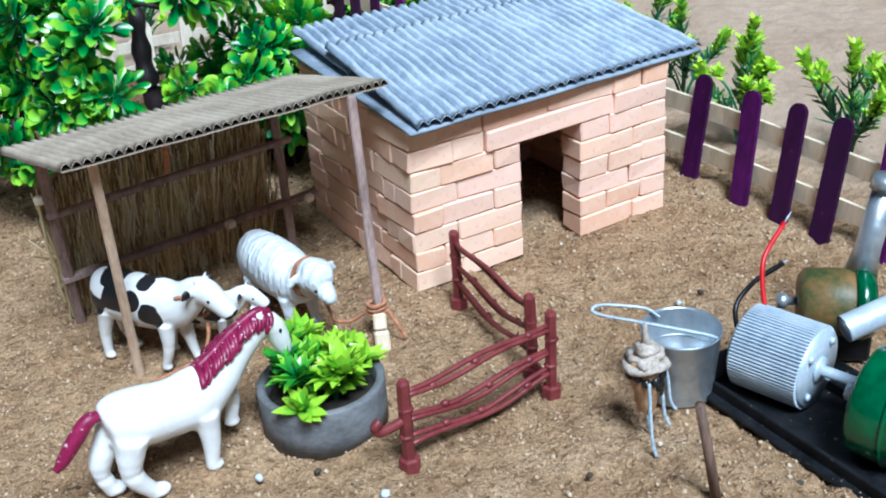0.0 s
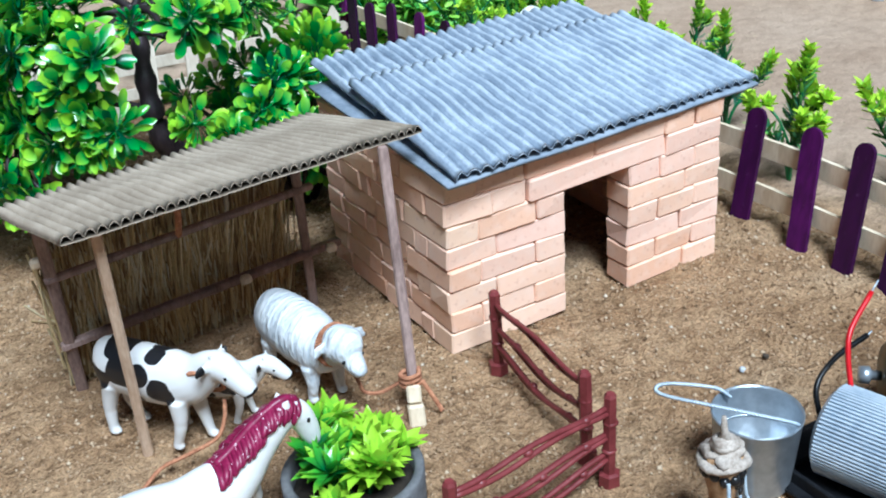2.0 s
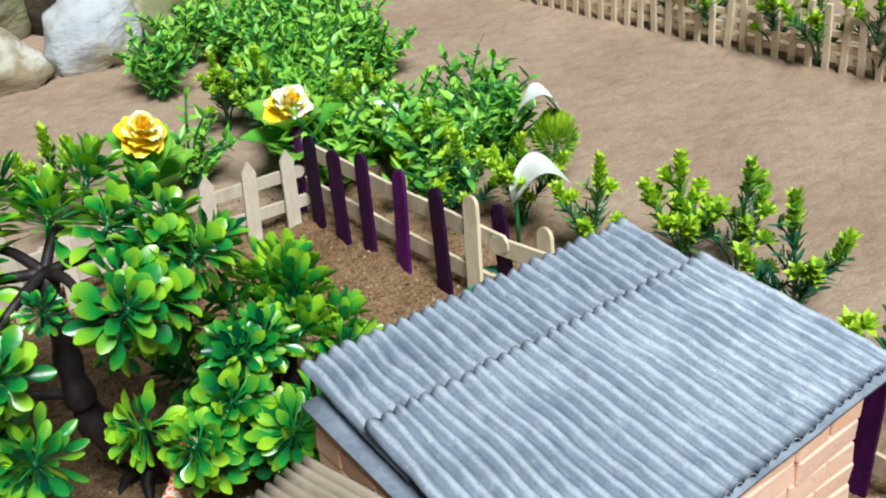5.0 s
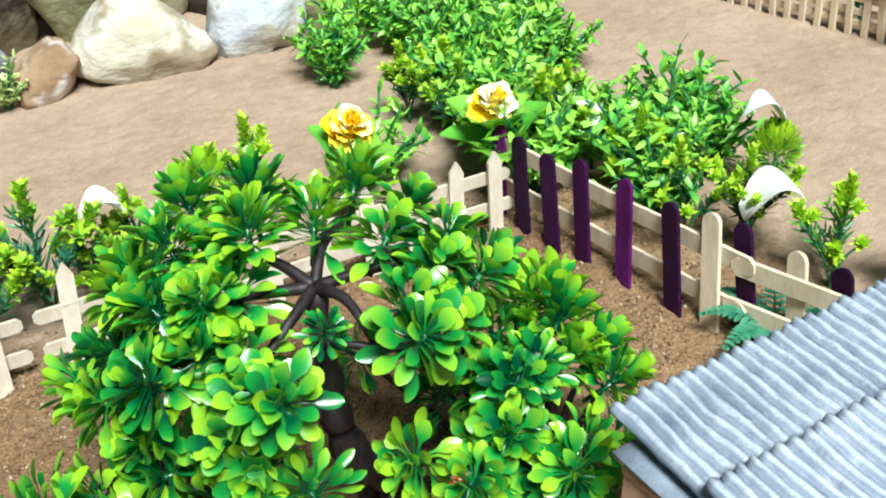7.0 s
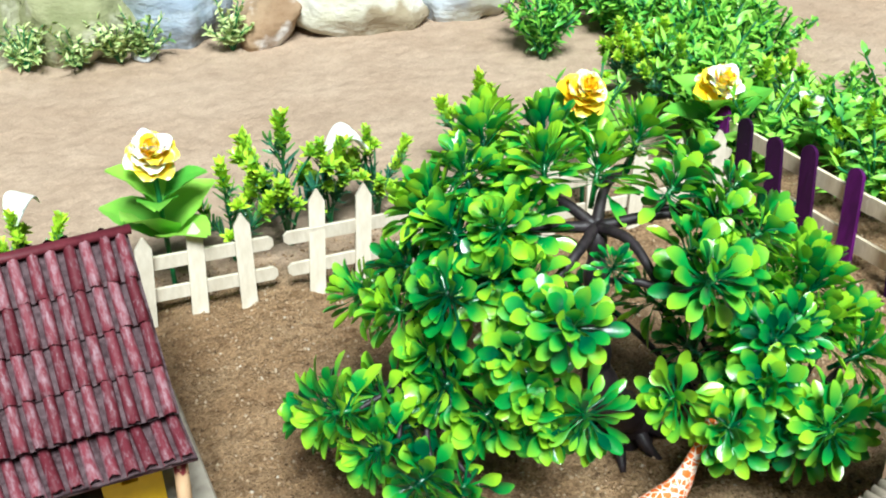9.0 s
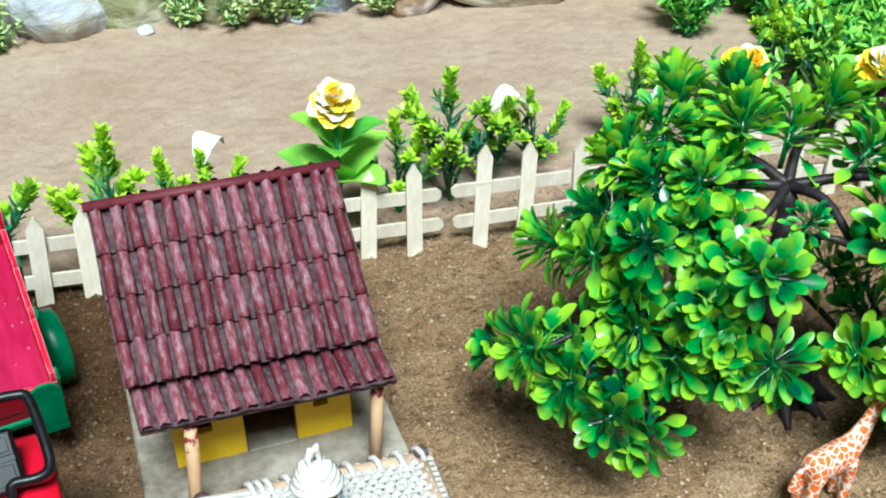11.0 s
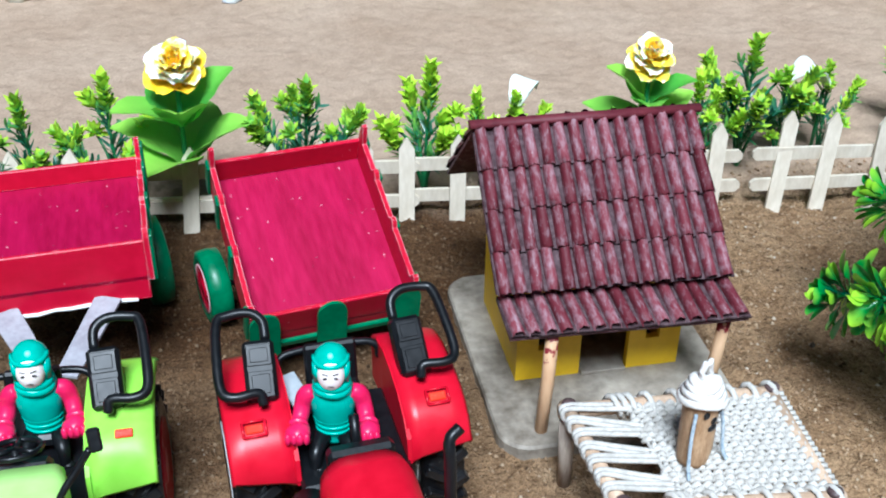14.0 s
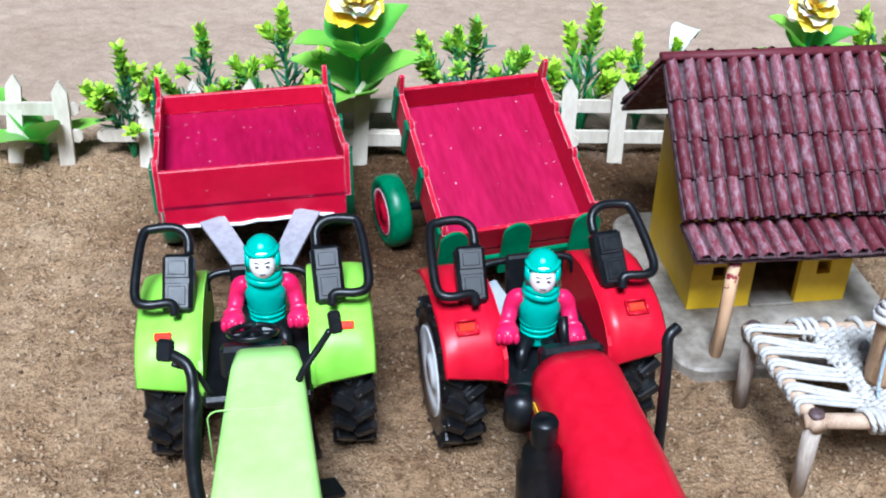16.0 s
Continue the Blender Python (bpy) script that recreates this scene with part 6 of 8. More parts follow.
def build_tractor(at, rz, paint, hood_paint, rim, label, red):
    t = thing("toy_tractor", label, "toy tractor", at, rz, "toy tractors")
    R = 0.0225
    for s in (-1, 1):
        wheel(t, "rear_wheel", (s * 0.0262, 0, R - 0.001), R, 0.0128, 17, rim)
        wheel(t, "front_wheel", (s * 0.0190, -0.0780, 0.0115), 0.0125, 0.0080, 14, rim)
    part("rear_axle", G().tube([(-0.026, 0, R), (0.026, 0, R)], 0.0035, 12), BLACK, t)
    part("front_axle", G().tube([(-0.019, -0.078, 0.0115), (0.019, -0.078, 0.0115)], 0.002, 10), BLACK, t)
    g = G().box((0, -0.035, 0.0225), (0.014, 0.100, 0.014), None, 0.002)
    g.box((0, -0.010, 0.0340), (0.030, 0.036, 0.004), None, 0.001)
    part("chassis", g, BLACK, t, "black underframe and footplates")
    # bonnet
    hw0, hw1 = (0.0245, 0.0270) if red else (0.0180, 0.0285)
    rr = 0.0085 if red else 0.0030
    y0, y1 = (-0.0345, -0.098) if red else (-0.0300, -0.098)
    zt0, zt1 = (0.0530, 0.0480) if red else (0.0545, 0.0490)
    rows = []
    for i in range(13):
        u = i / 12
        y = y0 + (y1 - y0) * u
        end = 1.0 if 0 < i < 12 else 0.94
        zt = zt0 + (zt1 - zt0) * u + (0.0008 * math.sin(math.pi * u)) - (0.0014 if i == 0 and red else 0)
        rows.append([Vector((x * end, y, z)) for x, z in rounded_section(hw0 + (hw1 - hw0) * u, 0.026, zt, rr)])
    if not red:
        rows = [[v + Vector((0.0036, 0, 0)) for v in r] for r in rows]
    hood = part("bonnet", loft(G(), rows), hood_paint, t, "glossy red bonnet" if red else "pale lime bonnet")
    for u in ((0.33, 0.78) if not red else (0.85,)):
        seam = G()
        y = y0 + (y1 - y0) * u
        seam.tube([Vector((x * 1.004, y, z + 0.0001)) for x, z in rounded_section(hw0 + (hw1 - hw0) * u, 0.028, zt0 + (zt1 - zt0) * u + 0.0008 * math.sin(math.pi * u), rr)], 0.00020, 5)
        part("seam", seam, hood_paint, hood)
    if red:
        for s in (-1, 1):
            part("stripe", G().box((s * 0.01262, -0.062, 0.0400), (0.0004, 0.040, 0.0022), pose(0, 0, 0, 4, 0, s * -0.9).to_3x3()), stained("gold_stripe", (0.62, 0.30, 0.01), (0.75, 0.42, 0.03), 100, 0.4), hood, "yellow side stripe")
    g = G().box((0, y1 - 0.0012, 0.0365), (hw1 * 0.86, 0.0016, 0.018), None, 0.0004)
    for k in range(5):
        g.box((0, y1 - 0.0022, 0.030 + 0.003 * k), (hw1 * 0.8, 0.001, 0.0010))
    part("grille", g, BLACK, hood)
    # dashboard, wheel, seat
    part("dashboard", G().box((0, y0 + 0.0022, 0.0470 if red else 0.0490), (hw0 * (0.72 if red else 0.98), 0.0056, 0.0090), pose(0, 0, 0, -18, 0, 0).to_3x3(), 0.0012), BLACK, t)
    g = G()
    m = pose(0.0, -0.0235, 0.0548, -20, 0, 0)
    if not red:
        g.tube([m @ Vector((0.0064 * math.cos(a), 0.0064 * math.sin(a), 0)) for a in [2 * math.pi * k / 20 for k in range(21)]], 0.0008, 7)
        for a in (90, 210, 330):
            g.tube([m @ Vector((0, 0, 0)), m @ Vector((0.0062 * math.cos(radians(a)), 0.0062 * math.sin(radians(a)), 0))], 0.0008, 6)
    g.tube([m @ Vector((0, 0, 0)), m @ Vector((0, -0.001, -0.010))], 0.0014, 8)
    part("steering_wheel", g, BLACK, t)
    g = G().box((0, 0.001, 0.0405), (0.0150, 0.0140, 0.0040), None, 0.0014)
    g.box((0, 0.0085, 0.0475), (0.0150, 0.0030, 0.0130), pose(0, 0, 0, -10, 0, 0).to_3x3(), 0.0012)
    part("seat", g, BLACK, t)
    part("grab_rail", G().tube(bent([(-0.0150, 0.012, 0.0440), (-0.0145, 0.0125, 0.0475), (-0.0110, 0.0135, 0.0490), (0, 0.014, 0.0492), (0.0110, 0.0135, 0.0490), (0.0145, 0.0125, 0.0475), (0.0150, 0.012, 0.0440)], 5), 0.0011, 8), BLACK, t, "black rail behind the seat")
    # mudguards with reflectors, boxes and hoop bars
    for s in (-1, 1):
        prof = [(-0.0240, 0.0395), (-0.0200, 0.0450), (-0.0165, 0.0478), (-0.0120, 0.0497), (-0.0030, 0.0512), (0.0060, 0.0514), (0.0140, 0.0495), (0.0205, 0.0455)]
        g = G()
        xs = [0.0150, 0.0190, 0.0280, 0.0318, 0.0328]
        verts = []
        for k in (0, 1):
            for i, (y, z) in enumerate(prof):
                for j, x in enumerate(xs):
                    low = (0.0014 if j == 4 else (0.0006 if j == 3 else 0))
                    slant = (0.0050 * (1 - j / 3) if i == 0 and j < 4 else 0.0)
                    verts.append((s * (x - 0.0010 * k * (j == 4)), y + 0.0004 * k, z - low - slant - 0.0011 * k))
        nx, ny = len(xs), len(prof)
        o = nx * ny
        faces = []
        for i in range(ny - 1):
            for j in range(nx - 1):
                q = i * nx + j
                faces += [(q, q + 1, q + nx + 1, q + nx), (q + o, q + o + nx, q + o + nx + 1, q + o + 1)]
        for i in range(ny - 1):
            for q in (i * nx, i * nx + nx - 1):
                faces.append((q, q + nx, q + nx + o, q + o))
        for j in range(nx - 1):
            for q in (j, (ny - 1) * nx + j):
                faces.append((q, q + 1, q + 1 + o, q + o))
        g.put(verts, faces, 0, True)
        # inner side plate
        g.slab([(-0.0240, 0.0340), (0.0200, 0.0300), (0.0205, 0.0450), (0.0140, 0.0490), (0.0050, 0.0510), (-0.0040, 0.0507), (-0.0120, 0.0490), (-0.0185, 0.0457), (-0.0225, 0.0415)], 0.0012, Matrix.Translation((s * 0.0152 - 0.0006, 0, 0)) @ Matrix(((0, 0, 1, 0), (1, 0, 0, 0), (0, 1, 0, 0), (0, 0, 0, 1))))
        fender = part("mudguard", g, paint, t)
        part("reflector", G().box((s * 0.0250, -0.0155, 0.0488), (0.0046, 0.0024, 0.0010), pose(0, 0, 0, 30, 0, 0).to_3x3(), 0.0003), stained("reflector_red", (0.70, 0.03, 0.01), (0.80, 0.05, 0.02), 90, 0.25), fender, "small red reflector")
        if red:
            fr = G()
            mm = pose(s * 0.0250, -0.0155, 0.0487, 30, 0, 0)
            for a, b in (((-1, -1), (1, -1)), ((1, -1), (1, 1)), ((1, 1), (-1, 1)), ((-1, 1), (-1, -1))):
                fr.tube([mm @ Vector((a[0] * 0.0030, a[1] * 0.0021, 0.0004)), mm @ Vector((b[0] * 0.0030, b[1] * 0.0021, 0.0004))], 0.0004, 5)
            part("reflector_frame", fr, paint, fender)
        g = G()
        m = pose(s * 0.0208, -0.0010, 0.0560, 48, 0, s * 4)
        g.box(m.translation, (0.0086, 0.0165, 0.0062), m.to_3x3(), 0.0010)
        for q, l in ((0.0042, 0.0056), (-0.0036, 0.0070)):
            c = m @ Vector((0, q, 0.0033))
            g.box(c, (0.0066, l, 0.0006), m.to_3x3(), 0.0003)
            g.box(m @ Vector((0, q, 0.0036)), (0.0048, l - 0.0018, 0.0006), m.to_3x3(), 0.0003)
        part("tool_box", g, BLACK, fender, "black moulded box with inset panels")
        part("hoop_bar", G().tube(bent([(s * 0.0180, 0.0060, 0.0610), (s * 0.0182, 0.0095, 0.0648), (s * 0.0215, 0.0115, 0.0668), (s * 0.0275, 0.0115, 0.0668), (s * 0.0305, 0.0095, 0.0660), (s * 0.0320, -0.0020, 0.0605), (s * 0.0318, -0.0085, 0.0570), (s * 0.0285, -0.0105, 0.0562), (s * 0.0225, -0.0100, 0.0560), (s * 0.0215, -0.0115, 0.0530)], 5), 0.00140, 10), BLACK, fender, "bent black hoop bar")
    if red:
        g = G()
        m = Matrix.Translation((-0.0172, -0.0640, 0))
        g.lathe([(0.0001, 0.0250), (0.0050, 0.0250), (0.0060, 0.0280), (0.0062, 0.0400), (0.0052, 0.0430), (0.0050, 0.0460), (0.0030, 0.0490), (0.0032, 0.0500), (0.0034, 0.0560), (0.0030, 0.0568), (0.0001, 0.0570)], 22, m)
        g.tube([(-0.0172, -0.064, 0.032), (-0.010, -0.066, 0.034)], 0.003, 10)
        part("air_filter", g, BLACK, t, "black air-filter canister")
        part("exhaust", G().tube(bent([(0.0135, -0.0600, 0.0280), (0.0160, -0.0590, 0.0340), (0.0170, -0.0545, 0.0600), (0.0175, -0.0520, 0.0670), (0.0205, -0.0505, 0.0690)], 6), 0.0015, 10), BLACK, t)
        part("side_plate", G().box((-0.0112, 0.0005, 0.0445), (0.0058, 0.0150, 0.0010), pose(0, 0, 0, 14, 0, 18).to_3x3(), 0.0003), stained("grey_plastic", (0.30, 0.33, 0.36), (0.44, 0.47, 0.50), 80, 0.5), t, "bare grey plate beside the seat")
        part("side_mesh", G().tube([(-0.0145, -0.036, 0.030), (-0.0145, -0.036, 0.040)], 0.0045, 14), BLACK, t)
    else:
        ex = part("exhaust", G().tube(bent([(-0.0105, -0.0640, 0.0300), (-0.0140, -0.0625, 0.0330), (-0.0150, -0.0560, 0.0430), (-0.0140, -0.0470, 0.0560), (-0.0150, -0.0430, 0.0605), (-0.0190, -0.0400, 0.0620)], 6), [0.0019] * 12 + [0.0024] * 6 + [0.0015] * 13, 10), BLACK, t)
        part("mirror", G().box((-0.0205, -0.0395, 0.0632), (0.0042, 0.0028, 0.0056), pose(0, 0, 0, -30, 0, -12).to_3x3(), 0.0012), BLACK, ex)
        part("bracket", G().tube(bent([(-0.0190, -0.041, 0.0600), (-0.0140, -0.0400, 0.0560), (-0.0105, -0.0420, 0.0500)], 5), 0.0008, 7), BLACK, ex)
        arm = part("mirror_arm", G().tube(bent([(0.0105, -0.0430, 0.0440), (0.0120, -0.0430, 0.0540), (0.0175, -0.0395, 0.0610), (0.0205, -0.0380, 0.0650)], 6), 0.0009, 8), BLACK, t)
        part("mirror", G().box((0.0218, -0.0372, 0.0668), (0.0032, 0.0024, 0.0058), pose(0, 0, 0, -30, 0, 12).to_3x3(), 0.0012), BLACK, arm)
        part("lever", G().tube(bent([(0.0110, -0.0440, 0.0500), (0.0130, -0.0470, 0.0430), (0.0150, -0.0500, 0.0330)], 5), 0.0018, 8), BLACK, t)
        part("step", G().box((0.0175, -0.0490, 0.0200), (0.0080, 0.0070, 0.0020), pose(0, 0, 0, 0, 20, 25).to_3x3(), 0.0005), BLACK, t)
    return t


def build_driver(at, rz):
    g = G()
    # seated moulded figure, facing -y
    p, r = smooth_spine([(0, 0.001, 0.0420, 0.0042, 0.0034), (0, 0.001, 0.0450, 0.0046, 0.0036), (0, 0.0005, 0.0480, 0.0047, 0.0037), (0, 0.0002, 0.0520, 0.0056, 0.0042), (0, 0, 0.0560, 0.0060, 0.0042), (0, 0, 0.0592, 0.0052, 0.0036), (0, 0, 0.0612, 0.0036, 0.0031), (0, 0, 0.0635, 0.0032, 0.0030)])
    g.tube(p, r, 20, 0, up=(0, 1, 0))
    for z, w in ((0.0466, 0.0048), (0.0484, 0.0049), (0.0502, 0.0052)):
        g.tube([(w * math.cos(a), 0.0005 + 0.0039 * math.sin(a), z) for a in [2 * math.pi * k / 20 for k in range(21)]], 0.00045, 6, 0)
    # scarf rolls at the neck
    for z, w in ((0.0606, 0.0043), (0.0624, 0.0040)):
        g.tube([(w * math.cos(a), w * 0.92 * math.sin(a), z + 0.0003 * math.sin(2 * a)) for a in [2 * math.pi * k / 20 for k in range(21)]], 0.0012, 8, 0)
    # helmet shell with a brim, ear flaps and a flat face
    g.ball((0, 0.0013, 0.0684), (0.0047, 0.0047, 0.0048), None, 0, 22, 14)
    brim = [(0.0046 * math.cos(a), 0.0010 + 0.0050 * math.sin(a), 0.0700 + 0.0004 * math.sin(a)) for a in [math.pi + math.pi * k / 14 for k in range(15)]]
    g.tube(brim, [(0.0005, 0.0008)] * 15, 6, 0)
    g.ball((0, -0.0020, 0.0662), (0.0037, 0.0036, 0.0046), Matrix.Rotation(radians(-12), 3, "X"), 1, 18, 12)
    for s in (-1, 1):
        g.tube([(s * 0.0042, -0.0004, 0.0690), (s * 0.0041, -0.0014, 0.0664), (s * 0.0034, -0.0018, 0.0636)], [(0.0008, 0.0014)] * 3, 8, 0)
        g.ball((s * 0.0014, -0.00525, 0.0672), (0.0006, 0.0003, 0.0003), None, 3, 8, 6)
        g.tube([(s * 0.0006, -0.0052, 0.0682), (s * 0.0021, -0.0048, 0.0685)], 0.00015, 4, 3)
        # sleeve, cuff and mitten
        q, rr = smooth_spine([(s * 0.0050, 0, 0.0590, 0.0020, 0.0020), (s * 0.0069, 0.0002, 0.0578, 0.0024, 0.0025), (s * 0.0080, 0.0, 0.0548, 0.0023, 0.0025), (s * 0.0087, -0.0018, 0.0522, 0.0023, 0.0024), (s * 0.0092, -0.0046, 0.0512, 0.0020, 0.0020)])
        g.tube(q, rr, 12, 2)
        g.ball((s * 0.0093, -0.0046, 0.0512), (0.0029, 0.0013, 0.0026), None, 2, 12, 8)
        g.ball((s * 0.0092, -0.0078, 0.0510), (0.0034, 0.0034, 0.0030), None, 2, 14, 10, 0.12, 4)
        for k in range(4):
            g.ball((s * (0.0068 + 0.0016 * k), -0.0104, 0.0514), (0.0010, 0.0013, 0.0019), None, 2, 8, 6)
        leg(g, (s * 0.0026, 0.0010, 0.0440), (s * 0.0048, -0.0075, 0.0440), (s * 0.0048, -0.0092, 0.0385), 0.0018, 4, 4)
    g.tube([(-0.0008, -0.0056, 0.0648), (0.0008, -0.0056, 0.0648)], 0.00016, 4, 3)
    solo("driver_doll", g, [TEAL, SKIN, CRIMSON, EYE, BLACK], "moulded driver doll in teal vest and helmet with crimson sleeves", "doll", at, rz, "driver dolls")


build_tractor((-0.2020, 0.4605, 0), 0, LIME, HOOD_LIME, stained("red_rim", (0.30, 0.006, 0.012), (0.45, 0.012, 0.02), 90, 0.4), "lime green toy tractor with black tyres", False)
build_tractor((-0.1200, 0.4580, 0), 5.0, RED, RED, WHITE_PLASTIC, "bright red toy tractor with white wheel rims", True)
build_driver((-0.1990, 0.4590, -0.0032), 0)
build_driver((-0.1222, 0.4450, -0.0040), -8)


# ---- trailers ----
def trailer_side(L, h, h_back, peaks):
    """An outline along y of a side board with raised pegs."""
    pts = [(0, -0.002), (L, -0.002)]
    top = []
    for c, w, up in peaks:
        h0, h = h, h + (h_back - h) * c / L
        top += [(c - w, h), (c - w * 0.75, h + up * 0.55), (c - w * 0.3, h + up), (c + w * 0.3, h + up), (c + w * 0.75, h + up * 0.55), (c + w, h)]
        h = h0
    top = [(min(max(y, 0), L), z) for y, z in top]
    top.sort(key=lambda q: -q[0])
    return pts + [(L, h_back)] + [q for q in top if 0 < q[0] < L] + [(0, h)]


def build_trailer(m, W, L, h, h_back, front_drop, wheel_at, label, straps):
    t = thing("toy_trailer", label, "toy trailer", m=m, group="toy trailers")
    g = G().box((0, L / 2, -0.0010), (W, L, 0.0020), None, 0.0003)
    part("bed", g, BED_RED, t, "crimson bed with worn paint")
    yz = Matrix(((0, 0, 1, 0), (1, 0, 0, 0), (0, 1, 0, 0), (0, 0, 0, 1)))
    for s in (-1, 1):
        pk = [(L - 0.0022, 0.0022, 0.0075), (L * 0.72, 0.0022, 0.0022), (L * 0.40, 0.0022, 0.0024), (0.0022, 0.0021, 0.0034)]
        side = part("side_board", G().slab(trailer_side(L, h, h_back, pk), 0.0018, Matrix.Translation((s * (W / 2 + 0.0002) - 0.0009, 0, 0)) @ yz), SIDE_RED, t)
        for c in (L - 0.003, L * 0.72, L * 0.40, 0.003):
            part("stake", G().box((s * (W / 2 + 0.0016), c, h * 0.42), (0.0012, 0.0046, h * 1.25), None, 0.0004), GREEN, side, "dark green stake")
    part("front_board", G().box((0, 0.0008, (h - 0.001 - front_drop) / 2 + 0.0004), (W - 0.0012, 0.0016, h - 0.001 + front_drop), None, 0.0003), SIDE_RED, t)
    part("tail_board", G().box((0, L - 0.0009, h_back * 0.45), (W - 0.0012, 0.0016, h_back * 0.9), None, 0.0003), SIDE_RED, t)
    if straps:
        for x in (-W * 0.44, -0.0015, W * 0.44):
            out = [(-0.0050, -0.0150), (0.0050, -0.0150), (0.0050, 0.0030)] + [(0.0050 * math.cos(a), 0.0030 + 0.0052 * math.sin(a)) for a in [math.pi * k / 8 for k in range(1, 8)]] + [(-0.0050, 0.0030)]
            part("front_flap", G().slab(out, 0.0012, Matrix.Translation((x, -0.0014, h * 0.42)) @ pose(0, 0, 0, 80, 0, 0)), GREEN, t, "rounded dark green upright")
        part("front_beam", G().box((0, -0.0012, -0.0055), (W * 0.98, 0.0016, 0.0030), None, 0.0004), GREEN, t)
    inv = m.inverted()
    for x, y, R in wheel_at:
        wm = inv @ pose(x, y, R - 0.001)
        w = wheel(t, "wheel", (0, 0, 0), R, 0.0085, 20, SIDE_RED, GREEN, 0.35)
        w.matrix_basis = inv.to_3x3().to_4x4()
        w.matrix_basis.translation = wm.translation
        w.matrix_basis = Matrix.Translation(wm.translation) @ inv.to_3x3().normalized().to_4x4() @ pose(0, 0, 0, 0, 0, 14)
    a, b = inv @ Vector((wheel_at[0][0], wheel_at[0][1], wheel_at[0][2])), inv @ Vector((wheel_at[1][0], wheel_at[1][1], wheel_at[1][2]))
    part("axle", G().tube([a, b], 0.0016, 8), BLACK, t)
    part("frame", G().box((0, L * 0.55, -0.0045), (W * 0.55, L * 0.8, 0.0060), None, 0.001), GREEN, t)
    return t


RT = pose(-0.1152, 0.5145, 0.0262, 23.5, 0, 9.0)
build_trailer(RT, 0.0545, 0.0670, 0.0115, 0.0115, 0.006, [(-0.1550, 0.5600, 0.0150), (-0.0900, 0.5660, 0.0150)], "crimson toy trailer with green stakes, its bed tilted", True)
GT = pose(-0.2035, 0.5215, 0.0455, 0, 0, 4.5)
tr = build_trailer(GT, 0.0620, 0.0690, 0.0135, 0.0085, 0.0095, [(-0.2400, 0.5720, 0.0180), (-0.1765, 0.5770, 0.0180)], "level crimson toy trailer hitched behind the green tractor", False)
g = G()
for a, b in (((-0.0150, -0.0010, -0.0065), (-0.0030, -0.030, -0.0130)), ((0.0170, -0.0010, -0.0065), (0.0030, -0.030, -0.0130))):
    d = Vector(b) - Vector(a)
    n_ = Vector((d.y, -d.x, 0)).normalized() * 0.0044
    up_ = Vector((0, 0, 0.0009))
    q = [Vector(a) - n_, Vector(a) + n_, Vector(b) + n_ * 0.8, Vector(b) - n_ * 0.8]
    g.put([p + u for u in (up_ * 0, up_) for p in q], [(0, 1, 2, 3), (7, 6, 5, 4)] + [(k, (k + 1) % 4, 4 + (k + 1) % 4, 4 + k) for k in range(4)], 0, False)
part("drawbar", g, stained("milky_plastic", (0.26, 0.25, 0.28), (0.42, 0.42, 0.46), 90, 0.35), tr, "milky white plastic strips in a V")
g = G()
rng_ = random.Random(6)
pts = [(-0.026 + 0.052 * k / 10, -0.0004, -0.0085 + rng_.uniform(-0.0006, 0.0006)) for k in range(11)]
g.tube(pts, [(0.0005 + 0.0006 * rng_.random(), 0.0006) for _ in pts], 7)
part("glue_bead", g, WHITE_PLASTIC, tr, "white glue bead along the board's lower edge")


# ---- foliage ----
def along_axis(d, spin=0.0):
    """A turn that takes y along d, z roughly up."""
    d = Vector(d).normalized()
    return d.to_track_quat("Y", "Z").to_matrix().to_4x4() @ pose(0, 0, 0, 0, spin, 0)


def whorl_leaves(seed, n, length, width, spread, lime):
    """Where the leaves of one head stand: (pose, length, width, cup, bend, tone, lime)."""
    rng = random.Random(seed)
    out = []
    for i in range(n):
        u = (i + 0.5) / n
        polar = radians(8 + spread * u ** 0.75 + rng.uniform(-15, 15))
        az = i * 2.39996 + rng.uniform(-0.3, 0.3)
        d = Vector((math.sin(polar) * math.cos(az), math.sin(polar) * math.sin(az), math.cos(polar)))
        L = length * rng.uniform(0.78, 1.12) * (0.85 + 0.25 * u)
        m = Matrix.Translation(d * length * 0.06 - Vector((0, 0, length * 0.40 * u))) @ along_axis(d, rng.uniform(-25, 25))
        out.append((m, L, width * rng.uniform(0.8, 1.15), rng.uniform(0.14, 0.34), rng.uniform(-0.30, 0.18), rng.uniform(-0.10, 0.30), lime * rng.uniform(0.45, 0.88)))
    return out


def whorl_mesh(seed, n, length, width, spread, lime):
    """A head of moulded leaves round one stalk, pointing along z."""
    g = G()
    g.tube([(0, 0, -length * 0.9), (0, 0, 0)], [0.0008, 0.0009], 6, 0, tips=[0.1, 0.1])
    for m, L, w, cup, bend, t0, li in whorl_leaves(seed, n, length, width, spread, lime):
        g.leaf(m, L, w, cup, bend, 11, "paddle", (t0, t0 + li))
    return g.mesh("foliage", LEAF)


